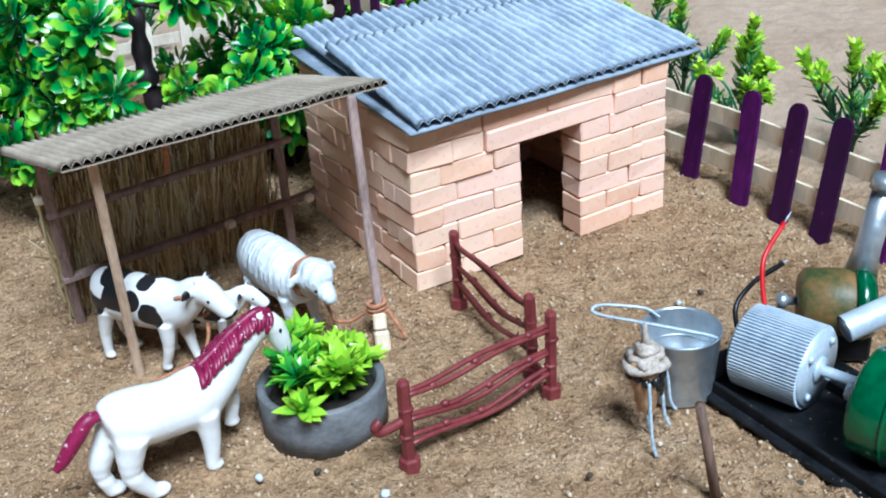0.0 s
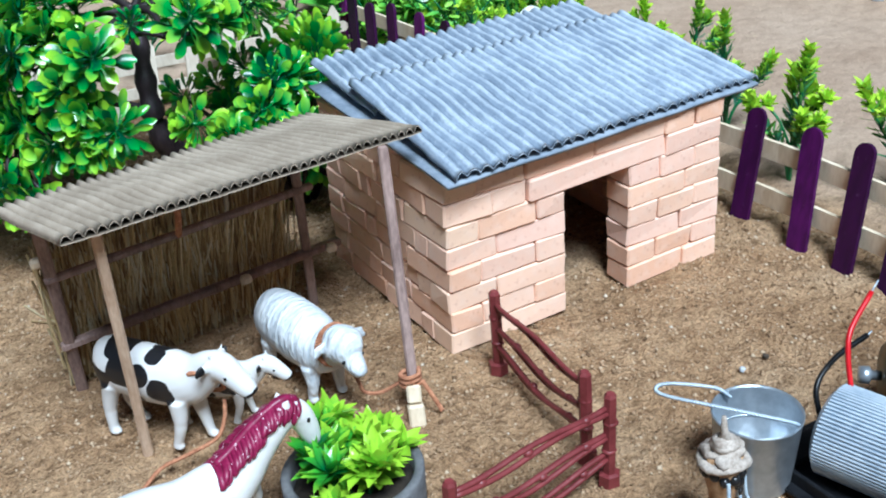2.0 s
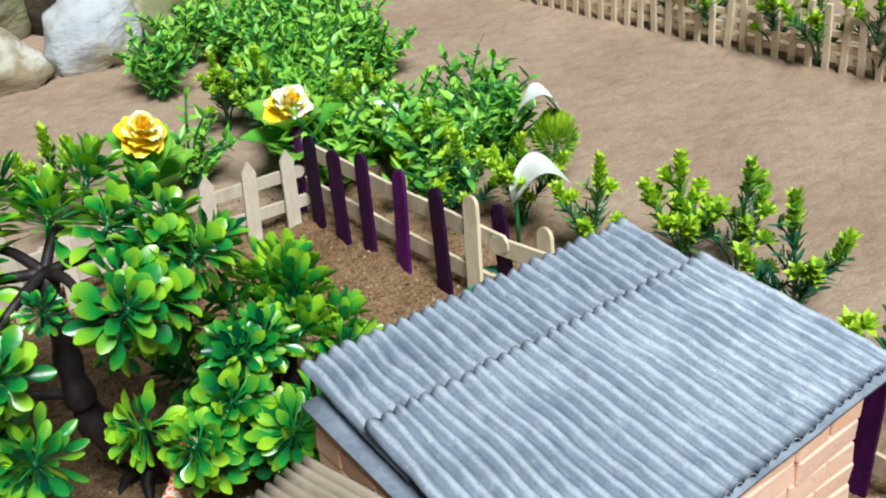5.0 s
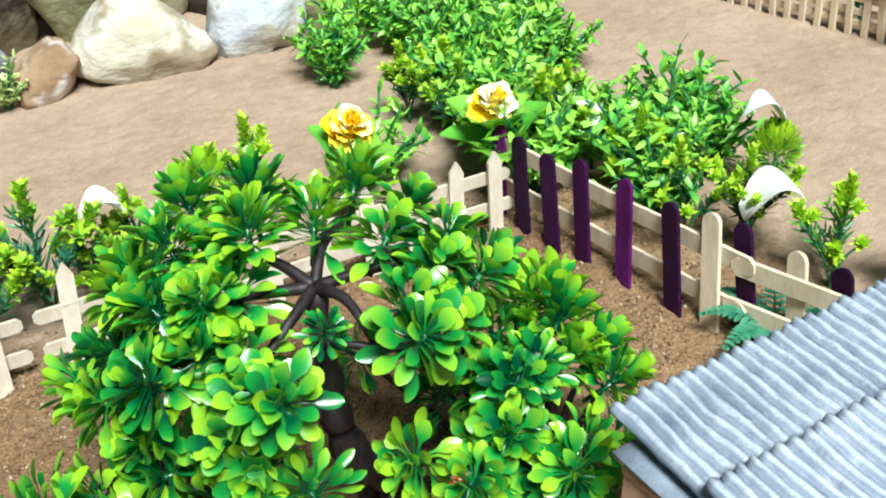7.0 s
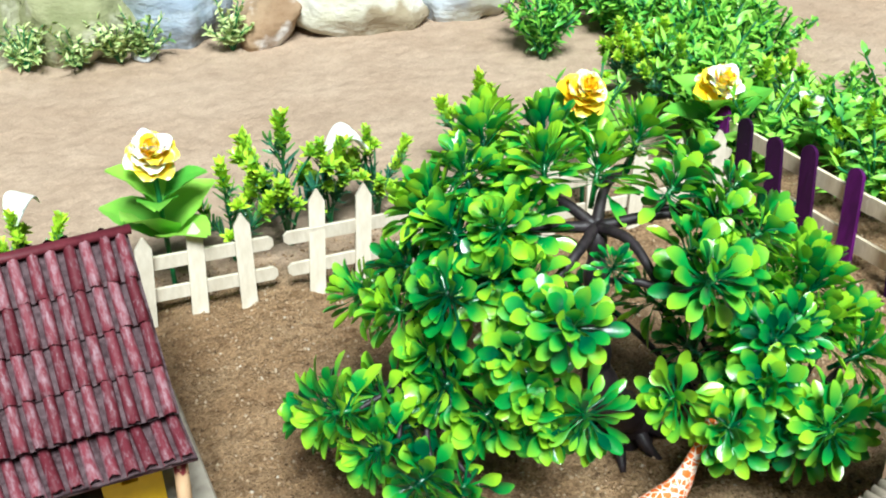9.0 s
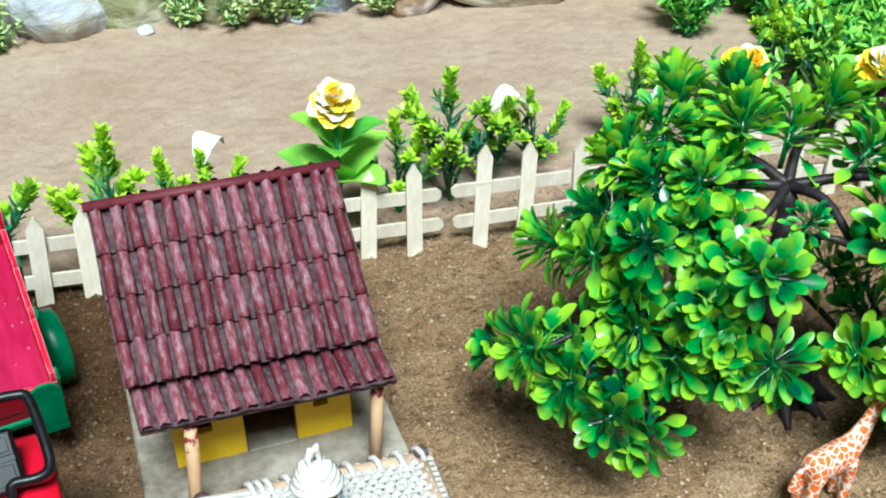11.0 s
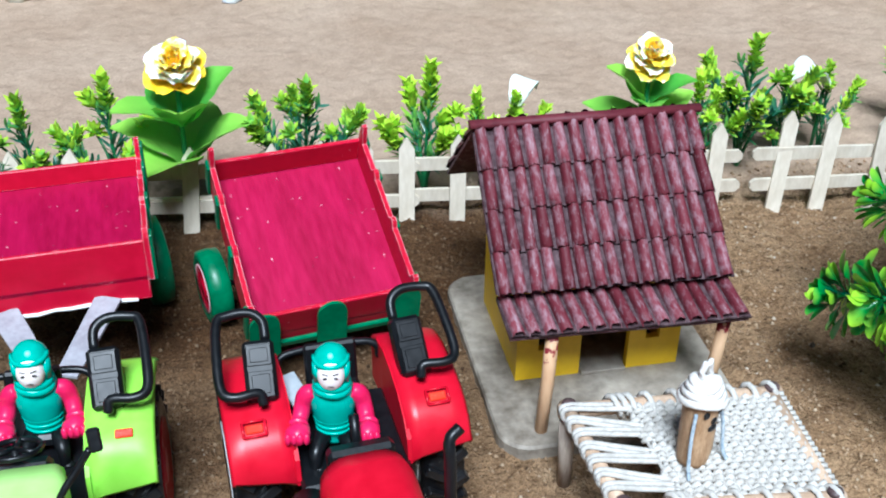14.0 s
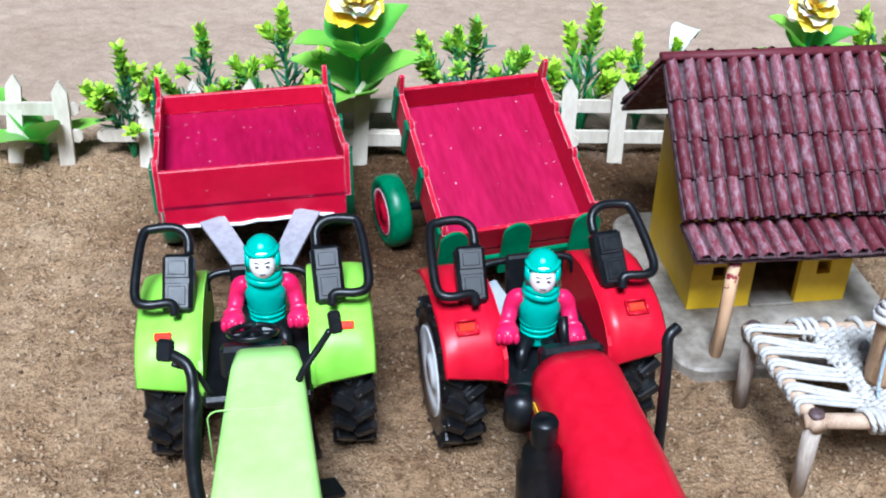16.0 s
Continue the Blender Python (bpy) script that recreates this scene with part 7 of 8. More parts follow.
WHORLS = [whorl_mesh(s, 38, 0.0124, 0.0050, 104, 1.0) for s in (1, 2, 3, 4)]
FANS = [whorl_mesh(s, 54, 0.0142, 0.0038, 86, 1.15) for s in (5, 6, 7)]
DARKS = [whorl_mesh(s, 42, 0.0128, 0.0034, 105, 0.78) for s in (8, 9)]
HEAD_STALK = G().tube([(0, 0, -0.0126), (0, 0, 0)], [0.0008, 0.0009], 6).mesh("leaf_head", STEM)
LEAVES = [G().leaf(Matrix(), 0.0130, 0.0043, c, b, 11, "paddle", (t, t + 0.64)).mesh("leaf", LEAF) for c, b, t in ((0.16, -0.25, 0.00), (0.26, 0.08, 0.22), (0.20, -0.10, -0.12), (0.32, -0.15, 0.12))]


def loose_head(parent, m, seed):
    """A head whose leaves are pieces of their own."""
    h = part("leaf_head", HEAD_STALK, None, parent, "", m)
    for k, (lm, L, w, *_) in enumerate(whorl_leaves(seed, 32, 0.0124, 0.0050, 104, 1.0)):
        part("leaf", LEAVES[k % 4], None, h, "", lm @ Matrix.Diagonal((w / 0.0043, L / 0.0130, L / 0.0130, 1)))


def build_tree():
    rng = random.Random(17)
    o = Vector((0.152, 0.465, 0))
    t = thing("bonsai_tree", "artificial bonsai tree with glossy green plastic leaves", "tree", o)
    def V(x, y, z):
        return Vector((x, y, z)) - o
    line = bent([V(0.1535, 0.4660, -0.003), V(0.1520, 0.4640, 0.008), V(0.1450, 0.4590, 0.0190), V(0.1365, 0.4570, 0.0300), V(0.1325, 0.4570, 0.0450), V(0.1325, 0.4590, 0.0600), V(0.1340, 0.4620, 0.0760), V(0.1350, 0.4650, 0.0880)], 6)
    n = len(line)
    part("trunk", G().tube(line, [0.0088 - 0.0062 * (i / n) ** 0.75 + 0.0006 * math.sin(i * 1.3) for i in range(n)], 12), BARK, t, "bent dark brown stem")
    for k in range(7):
        a = 2 * math.pi * k / 7 + 0.3
        part("root", G().tube(bent([(0.0015, 0.0010, 0.010), (0.0090 * math.cos(a), 0.0090 * math.sin(a), 0.004), (0.0165 * math.cos(a + 0.2), 0.0165 * math.sin(a + 0.2), -0.002)], 4), [0.0036, 0.0034, 0.0032, 0.003, 0.0026, 0.0022, 0.0018, 0.0014, 0.001], 7), BARK, t)
    fork = V(0.1350, 0.4650, 0.0880)
    W, F, D = 0, 1, 2
    spots = [(0.1445, 0.4205, 0.0930, W), (0.1730, 0.4370, 0.0910, W), (0.1690, 0.4470, 0.1010, W), (0.1270, 0.4420, 0.0900, D), (0.1075, 0.4310, 0.0830, W), (0.1130, 0.4700, 0.0940, W), (0.0965, 0.4580, 0.0860, W), (0.0820, 0.4580, 0.0850, W),
             (0.1040, 0.4900, 0.1020, F), (0.0885, 0.4920, 0.0920, W), (0.1220, 0.4740, 0.1080, F), (0.1440, 0.4790, 0.1000, F), (0.1280, 0.5210, 0.1000, F), (0.0775, 0.4600, 0.0650, W), (0.1000, 0.4370, 0.0580, W), (0.0620, 0.4640, 0.0510, W),
             (0.0480, 0.4610, 0.0520, W), (0.1090, 0.4240, 0.0550, D), (0.0725, 0.5040, 0.0600, D), (0.0800, 0.5080, 0.0540, D), (0.0630, 0.4370, 0.0390, W), (0.0990, 0.4450, 0.0440, D), (0.0850, 0.4640, 0.0560, D), (0.0490, 0.4830, 0.0380, W),
             (0.1040, 0.4420, 0.0800, W), (0.1030, 0.4350, 0.0480, W), (0.1680, 0.4660, 0.1010, W), (0.1590, 0.4810, 0.1060, F), (0.1150, 0.5000, 0.1060, F), (0.0930, 0.4880, 0.0960, F), (0.1620, 0.4420, 0.0960, W), (0.1560, 0.4300, 0.0860, W),
             (0.0800, 0.4810, 0.0810, D), (0.0960, 0.4420, 0.0700, W), (0.0790, 0.4540, 0.0560, W), (0.0700, 0.4480, 0.0310, W), (0.0560, 0.4700, 0.0400, D), (0.1000, 0.4720, 0.0780, D), (0.0880, 0.4450, 0.0480, W), (0.1810, 0.4480, 0.0860, D),
             (0.1320, 0.4930, 0.1060, F), (0.0920, 0.4740, 0.0940, W), (0.0740, 0.4360, 0.0300, W), (0.0660, 0.4560, 0.0430, W), (0.0900, 0.4700, 0.0740, W), (0.0980, 0.4830, 0.0880, W), (0.1080, 0.4560, 0.0840, W), (0.1020, 0.4640, 0.0980, W),
             (0.1040, 0.4560, 0.0680, D), (0.0720, 0.4720, 0.0740, W), (0.1550, 0.4560, 0.1010, W), (0.1500, 0.4370, 0.0920, W), (0.0560, 0.4500, 0.0440, W), (0.1130, 0.4860, 0.0990, W), (0.0810, 0.4860, 0.0700, D)]
    # the ten heads on the yard side carry separate leaves
    front = sorted((q for q in spots if q[3] == 0), key=lambda q: q[1] - 0.7 * q[2])[:10]
    near = {q[:3]: True for q in front}
    limbs = {}
    ends = [V(0.0900, 0.4850, 0.0760), V(0.1050, 0.4500, 0.0760), V(0.1380, 0.4350, 0.0830), V(0.1700, 0.4520, 0.0880), V(0.1580, 0.4850, 0.0930), V(0.1200, 0.4960, 0.0880), V(0.0820, 0.4640, 0.0560)]
    for i, e in enumerate(ends):
        start = fork if i < 6 else V(0.1326, 0.4575, 0.0480)
        mid = start.lerp(e, 0.5) + Vector((rng.uniform(-0.003, 0.003), rng.uniform(-0.003, 0.003), 0.004 if i < 6 else 0.006))
        b = part("limb", G().tube(bent([start, mid, e], 6), [0.0019 - 0.0007 * k / 12 for k in range(13)], 8), BARK, t)
        limbs[i] = (b, e)
    for k, (x, y, z, kind) in enumerate(spots):
        p = V(x, y, z)
        i = min(limbs, key=lambda q: (limbs[q][1] - p).length)
        twig_from = limbs[i][1]
        out = (p - V(0.122, 0.465, 0.055)).normalized()
        out = (out + Vector((0, 0, 0.55 if kind == 1 else 0.25))).normalized()
        part("twig", G().tube(bent([twig_from, twig_from.lerp(p, 0.55) + Vector((0, 0, -0.002)), p - out * 0.008], 4), [0.0012] * 4 + [0.0009] * 5, 6), BARK if kind != 1 else STEM, limbs[i][0])
        pool = (WHORLS, FANS, DARKS)[kind]
        q = out.to_track_quat("Z", "Y").to_matrix().to_4x4()
        s = rng.uniform(0.92, 1.12) * (0.5 if (x, y) == (0.1270, 0.4420) else 1)
        place = Matrix.Translation(p) @ q @ pose(0, 0, 0, 0, 0, rng.uniform(0, 360)) @ Matrix.Scale(s, 4)
        if kind == 0 and near.get((x, y, z)):
            loose_head(t, place, 60 + k)
        else:
            part("foliage", pool[k % len(pool)], None, t, "", place, "stuff")


def build_bush():
    rng = random.Random(23)
    o = Vector((0.186, 0.437, 0))
    b = thing("leafy_bush", "low artificial bush with dark and lime green leaves", "bush", o)
    spots = [(0.2040, 0.4440, 0.0590, 1), (0.2000, 0.4340, 0.0520, 1), (0.1610, 0.4240, 0.0440, 0), (0.1490, 0.4130, 0.0450, 0), (0.1734, 0.4250, 0.0600, 2), (0.1880, 0.4400, 0.0520, 2), (0.1920, 0.4160, 0.0350, 2), (0.2100, 0.4240, 0.0440, 1),
             (0.1700, 0.4130, 0.0390, 0), (0.1840, 0.4280, 0.0600, 2), (0.2130, 0.4380, 0.0450, 1), (0.1760, 0.4430, 0.0450, 2), (0.1560, 0.4180, 0.0330, 0), (0.1950, 0.4500, 0.0500, 1), (0.1750, 0.3990, 0.0440, 2), (0.1380, 0.4260, 0.0500, 0), (0.2070, 0.4520, 0.0620, 1), (0.1800, 0.4120, 0.0290, 2), (0.2030, 0.4150, 0.0300, 2), (0.1640, 0.4160, 0.0520, 0), (0.1880, 0.4540, 0.0380, 2),
             (0.1750, 0.4630, 0.0560, 2), (0.1840, 0.4520, 0.0580, 2), (0.2010, 0.4570, 0.0600, 1), (0.1670, 0.4800, 0.0440, 2), (0.1560, 0.4960, 0.0370, 2), (0.1770, 0.4380, 0.0540, 2), (0.1760, 0.4720, 0.0400, 2), (0.1660, 0.4550, 0.0400, 2)]
    for k, (x, y, z, kind) in enumerate(spots):
        p = Vector((x, y, z)) - o
        out = (Vector((p.x, p.y, 0.018))).normalized()
        part("stem", G().tube(bent([(p.x * 0.1, p.y * 0.1, -0.002), (p.x * 0.5, p.y * 0.5, z * 0.55), p - out * 0.006], 5), [0.0015 - 0.0006 * i / 10 for i in range(11)], 6), BARK, b)
        pool = (WHORLS, FANS, DARKS)[kind]
        q = out.to_track_quat("Z", "Y").to_matrix().to_4x4()
        part("foliage", pool[k % len(pool)], None, b, "", Matrix.Translation(p) @ q @ pose(0, 0, 0, 0, 0, rng.uniform(0, 360)) @ Matrix.Scale(rng.uniform(0.90, 1.12), 4), "stuff")


build_tree()
build_bush()


def feather(g, base, tip, n, length, rng, lime0, lime1, shape="needle", width=0.0011):
    """Small leaves set all round a twig from base to tip."""
    base, tip = Vector(base), Vector(tip)
    d = (tip - base).normalized()
    for i in range(n):
        u = (i + rng.random()) / n
        p = base.lerp(tip, u)
        az = i * 2.39996
        side = d.orthogonal().normalized()
        side = Matrix.Rotation(az, 3, d) @ side
        v = (side + d * rng.uniform(0.5, 1.3)).normalized()
        L = length * rng.uniform(0.7, 1.15) * (1.05 - 0.35 * u)
        t0 = lime0 + (lime1 - lime0) * u
        g.leaf(Matrix.Translation(p) @ along_axis(v, rng.uniform(-40, 40)), L, width * rng.uniform(0.8, 1.3), 0.15, rng.uniform(0.0, 0.35), 2, shape, (t0 - 0.12, t0 + 0.18))


def tuft(g, base, tip, n, rng):
    """A soft lime cluster of short rounded leaves at a twig's end."""
    d = (tip - base).normalized()
    for i in range(n):
        u = ((i + rng.random()) / n) ** 0.8
        side = Matrix.Rotation(i * 2.39996, 3, d) @ d.orthogonal().normalized()
        v = (side * (1.3 - 0.6 * u) + d * rng.uniform(0.4, 1.1)).normalized()
        t0 = rng.uniform(0.70, 1.0)
        g.leaf(Matrix.Translation(base.lerp(tip, u)) @ along_axis(v, rng.uniform(-30, 30)), rng.uniform(0.0044, 0.0064), rng.uniform(0.0026, 0.0036), 0.2, rng.uniform(-0.1, 0.3), 4, "blade", (t0 - 0.25, t0 + 0.2))


def sprig_meshes(seed):
    """Stems and foliage of one small feathery plant, about 6 cm tall."""
    rng = random.Random(seed)
    stems, leaves = G(), G()
    fingers = rng.randint(4, 5)
    for k in range(fingers):
        az = 2 * math.pi * k / fingers + rng.uniform(-0.5, 0.5)
        reach = rng.uniform(0.015, 0.029) if k else 0.004
        h = rng.uniform(0.032, 0.049) if k else 0.056
        top = Vector((reach * math.cos(az), reach * math.sin(az), h))
        line = bent([(0, 0, -0.003), (top.x * 0.2, top.y * 0.2, h * 0.35), (top.x * 0.75, top.y * 0.75, h * 0.75), top], 4)
        stems.tube(line, [0.0009 - 0.0004 * i / len(line) for i in range(len(line))], 5)
        feather(leaves, line[len(line) // 3], line[-4], 26, 0.0096, rng, -0.12, 0.42, "needle", 0.0016)
        tuft(leaves, line[-5], line[-1] + Vector((0, 0, 0.0010)), 42, rng)
        for j in range(2):
            q = line[len(line) // 2 + j * 2 - 1]
            a2 = az + rng.uniform(-1.6, 1.6)
            e = q + Vector((0.007 * math.cos(a2), 0.007 * math.sin(a2), rng.uniform(0.006, 0.011)))
            stems.tube([q, e], [0.0005, 0.0003], 4)
            feather(leaves, q, e, 10, 0.0066, rng, -0.12 + 0.12 * j, 0.25, "needle", 0.0014)
            if rng.random() < 0.35:
                tuft(leaves, e - (e - q) * 0.3, e + (e - q) * 0.2, 22, rng)
    # lime rosettes on side stalks
    for k in range(3):
        a2 = rng.uniform(0, 6.28)
        c = Vector((0.013 * math.cos(a2), 0.013 * math.sin(a2), 0.018 + 0.009 * k + rng.uniform(0, 0.006)))
        stems.tube(bent([(0, 0, 0.006 + 0.006 * k), (c.x * 0.5, c.y * 0.5, c.z * 0.8), c], 4), 0.0006, 5)
        for i in range(16):
            u = (i + 0.5) / 16
            po, az = math.acos(1 - 1.3 * u), i * 2.39996
            leaves.leaf(Matrix.Translation(c) @ along_axis((math.sin(po) * math.cos(az), math.sin(po) * math.sin(az), math.cos(po)), rng.uniform(-20, 20)), rng.uniform(0.0050, 0.0066), 0.0034, 0.2, 0.2, 4, "blade", (0.62, 1.0))
    return stems.mesh("stalk", STEM), leaves.mesh("foliage", SPRIG)


SPRIGS = [sprig_meshes(s) for s in (31, 32, 33, 34)]


def sprig(at, rz, s, k, label="small artificial plant with feathery lime-tipped leaves", group="feathery plants"):
    p = thing("feathery_plant", label, "plant", (*at, 0), rz, group)
    for name, me in zip(("stalk", "foliage"), SPRIGS[k % 4]):
        part(name, me, None, p, "", Matrix.Scale(s, 4))
    return p


def shrub_meshes(seed, lime, mat=None):
    """A low clump with many small broad leaves."""
    rng = random.Random(seed)
    stems, leaves = G(), G()
    for k in range(17):
        az, reach, h = rng.uniform(0, 6.28), rng.uniform(0.006, 0.030), rng.uniform(0.018, 0.046)
        top = Vector((reach * math.cos(az), reach * math.sin(az), h))
        stems.tube(bent([(0, 0, -0.003), (top.x * 0.4, top.y * 0.4, h * 0.6), top], 4), 0.0007, 5)
        for i in range(17):
            a2, el = rng.uniform(0, 6.28), rng.uniform(-0.3, 1.2)
            v = Vector((math.cos(a2) * math.cos(el), math.sin(a2) * math.cos(el), math.sin(el)))
            t0 = rng.uniform(0.0, 0.45) + (0.5 if k % 4 == 0 else 0.2) * h / 0.046
            leaves.leaf(Matrix.Translation(top * (1 - 0.045 * i)) @ along_axis(v, rng.uniform(-40, 40)), rng.uniform(0.0065, 0.0105), rng.uniform(0.0026, 0.0042), 0.18, rng.uniform(-0.3, 0.2), 4, "blade", (t0, t0 + lime))
    return stems.mesh("stalk", STEM), leaves.mesh("foliage", mat or BROAD)


SHRUBS = [shrub_meshes(s, l) for s, l in ((41, 0.35), (42, 0.55), (43, 0.45))]


PALE_LEAF = leaf_material("pale_leaf", (0.10, 0.22, 0.07), (0.38, 0.52, 0.16), (0.72, 0.80, 0.36), 0.6)
PALE_SHRUBS = [shrub_meshes(s, 0.5, PALE_LEAF) for s in (44, 45)]


def shrub(at, rz, s, k, label="low clump of small green plastic leaves", group="hedge clumps", kinds=None):
    p = thing("shrub", label, "shrub", (*at, 0), rz, group)
    for name, me in zip(("stalk", "foliage"), (kinds or SHRUBS)[k % len(kinds or SHRUBS)]):
        part(name, me, None, p, "", Matrix.Scale(s, 4))


def petal_material():
    m = Mat("rose_petal", 0.6, 0, 0.3)
    f = m.math("ADD", m.math("MULTIPLY", m.attr("tip"), 0.50), m.math("MULTIPLY", m.noise(m.coords(), 260, 3), 0.70))
    f = m.math("ADD", f, m.math("MULTIPLY", m.math("SUBTRACT", m.rand(), 0.5), 0.45))
    c = m.ramp(f, [(0.24, (0.97, 0.60, 0.006)), (0.58, (0.98, 0.78, 0.06)), (0.76, (0.97, 0.95, 0.85))])
    m.b.inputs["Subsurface Weight"].default_value = 0.6
    m.b.inputs["Subsurface Radius"].default_value = (0.004, 0.003, 0.001)
    m.color(c)
    return m.m


PETAL = petal_material()
LILY = stained("lily_white", (0.70, 0.76, 0.70), (0.86, 0.88, 0.84), 90, 0.45, relief=0)


def rose(at, tall, rz, s=1.0, leaves=8, tilt=(0, 0), gold=0.0):
    rng = random.Random(int(at[0] * 1e4) + 900)
    p = thing("rose_plant", "artificial yellow and white rose with broad green leaves", "flower", (*at, 0), rz, "yellow roses")
    head = Vector((tilt[0], tilt[1], tall))
    face = Matrix.Rotation(radians(-rz), 4, "Z") @ Matrix.Rotation(radians(34), 4, "X")
    part("stem", G().tube(bent([(0, 0, -0.003), (tilt[0] * 0.3, tilt[1] * 0.3, tall * 0.5), head - Vector((0, 0, 0.004))], 5), 0.0011, 7), STEM, p)
    fl = part("flower", G().ball(head + Vector((0, 0, -0.0015)), (0.0030 * s, 0.0030 * s, 0.0034 * s), None, 0, 10, 8, tip=0.5), PETAL, p, "layered yellow petals with white edges")
    for ring, (n, L, w, el, z) in enumerate(((7, 0.0122, 0.0128, 2, -0.0056), (7, 0.0116, 0.0122, 24, -0.0034), (6, 0.0104, 0.0108, 40, -0.0008), (6, 0.0088, 0.0090, 56, 0.0014), (5, 0.0066, 0.0066, 74, 0.0032))):
        for k in range(n):
            a = 360 * (k + 0.5 * ring) / n + rng.uniform(-10, 10)
            g = G()
            m = Matrix.Translation(head) @ face @ Matrix.Translation((0, 0, z * s)) @ pose(0, 0, 0, 0, 0, a) @ pose(0, 0.001, 0, el + rng.uniform(-13, 13), rng.uniform(-10, 10), 0) @ Matrix.Diagonal((rng.uniform(0.85, 1.12), rng.uniform(0.82, 1.12), 1, 1))
            rows, cols = 5, 4
            verts, tips = [], []
            for i in range(rows + 1):
                u = i / rows
                for j in range(cols + 1):
                    v = j / cols * 2 - 1
                    ww = w * s / 2 * math.sin(math.pi * (0.18 + 0.62 * u)) * (1 if u < 0.95 else 0.86)
                    verts.append(m @ Vector((v * ww, L * s * u * (1 - 0.10 * v * v * u), L * s * (0.22 * u * u - 0.32 * max(0, u - 0.65) ** 2 * 4) + 0.25 * abs(v) ** 2 * ww + 0.0007 * s * u * math.sin(5 * v + 7 * k))))
                    tips.append((-0.40, 0.10, 0.20, 0.10, -0.35)[ring] - gold + 0.78 * u + 0.10 * abs(v))
            faces = [(q, q + 1, q + cols + 2, q + cols + 1) for i in range(rows) for j in range(cols) for q in (i * (cols + 1) + j,)]
            part("petal", g.put(verts, faces, 0, True, tips), PETAL, fl)
    for k in range(leaves):
        a = 360 * k / leaves + rng.uniform(-20, 20)
        low = k % 2
        L = (0.033 if low else 0.026) * s * rng.uniform(0.85, 1.1)
        z = tall * (0.40 if low else 0.64)
        m = Matrix.Translation(Vector((tilt[0] * 0.5, tilt[1] * 0.5, z))) @ pose(0, 0, 0, 0, 0, a) @ pose(0, 0.001, 0, rng.uniform(34, 66), 0, rng.uniform(-10, 10))
        g = G()
        rows, cols = 8, 4
        verts, tips = [], []
        t0 = rng.uniform(0.25, 0.55)
        for i in range(rows + 1):
            u = i / rows
            for j in range(cols + 1):
                v = j / cols * 2 - 1
                ww = L * 0.40 * max(0.0, math.sin(math.pi * (0.03 + 0.965 * u))) ** 0.62 + 0.0002
                verts.append(m @ Vector((v * ww, L * u, abs(v) * ww * 0.35 - L * 0.30 * u * u + 0.0006 * math.sin(u * 14 + v * 3))))
                tips.append(t0 + 0.35 * u)
        faces = [(q, q + 1, q + cols + 2, q + cols + 1) for i in range(rows) for j in range(cols) for q in (i * (cols + 1) + j,)]
        part("leaf", g.put(verts, faces, 0, True, tips), BROAD, p)
    return p


def lily(at, z, rz, s=1.0, blade=False):
    """A white calla spathe on a stalk, curled to a drawn-out tip."""
    p = thing("lily", "white artificial calla lily on a thin stalk", "flower", (*at, 0), rz, "white lilies")
    part("stalk", G().tube([(0, 0, -0.003), (0, 0, z)], 0.0009, 6), STEM, p)
    g = G()
    rows, cols = 12, 10
    verts = []
    for side in (0, 1):
        for i in range(rows + 1):
            u = i / rows
            half = s * (0.0016 + 0.0066 * math.sin(math.pi * min(1.0, 0.10 + 0.88 * u) ** 0.85)) * (1 - u ** 6 * 0.9)
            for j in range(cols + 1):
                v = j / cols * 2 - 1
                roll = 1.15 * (1 - u) ** 1.4
                y = half * math.sin(v * (0.9 + roll)) / math.sin(min(1.55, 0.9 + roll))
                lift = s * (0.0125 * math.sin(math.pi * 0.82 * u) - 0.0040 * u ** 3) + half * abs(v) ** 1.6 * (0.75 * (1 - u) - 0.35 * u)
                verts.append(Vector((s * (-0.0015 + 0.0205 * u), y, z - 0.001 + lift - 0.0003 * side)))
    k = cols + 1
    o = k * (rows + 1)
    faces = [(q, q + 1, q + k + 1, q + k) for i in range(rows) for j in range(cols) for q in (i * k + j,)]
    faces += [tuple(q + o for q in f[::-1]) for f in faces]
    rim = list(range(k)) + [i * k + cols for i in range(1, rows + 1)] + [rows * k + j for j in range(cols - 1, -1, -1)] + [i * k for i in range(rows - 1, 0, -1)]
    faces += [(rim[i], rim[i - 1], rim[i - 1] + o, rim[i] + o) for i in range(len(rim))]
    g.put(verts, faces, 0, True)
    g.tube([(0, 0, z - 0.001), (s * 0.004, 0, z + s * 0.004)], [s * 0.0006, s * 0.0004], 6)
    part("spathe", g, LILY, p)
    if blade:
        part("leaf", G().leaf(pose(0, 0, z * 0.2, 55, 0, 90), 0.05, 0.011, 0.2, -0.5, 8, "blade", (0.3, 0.6)), BROAD, p)
    return p


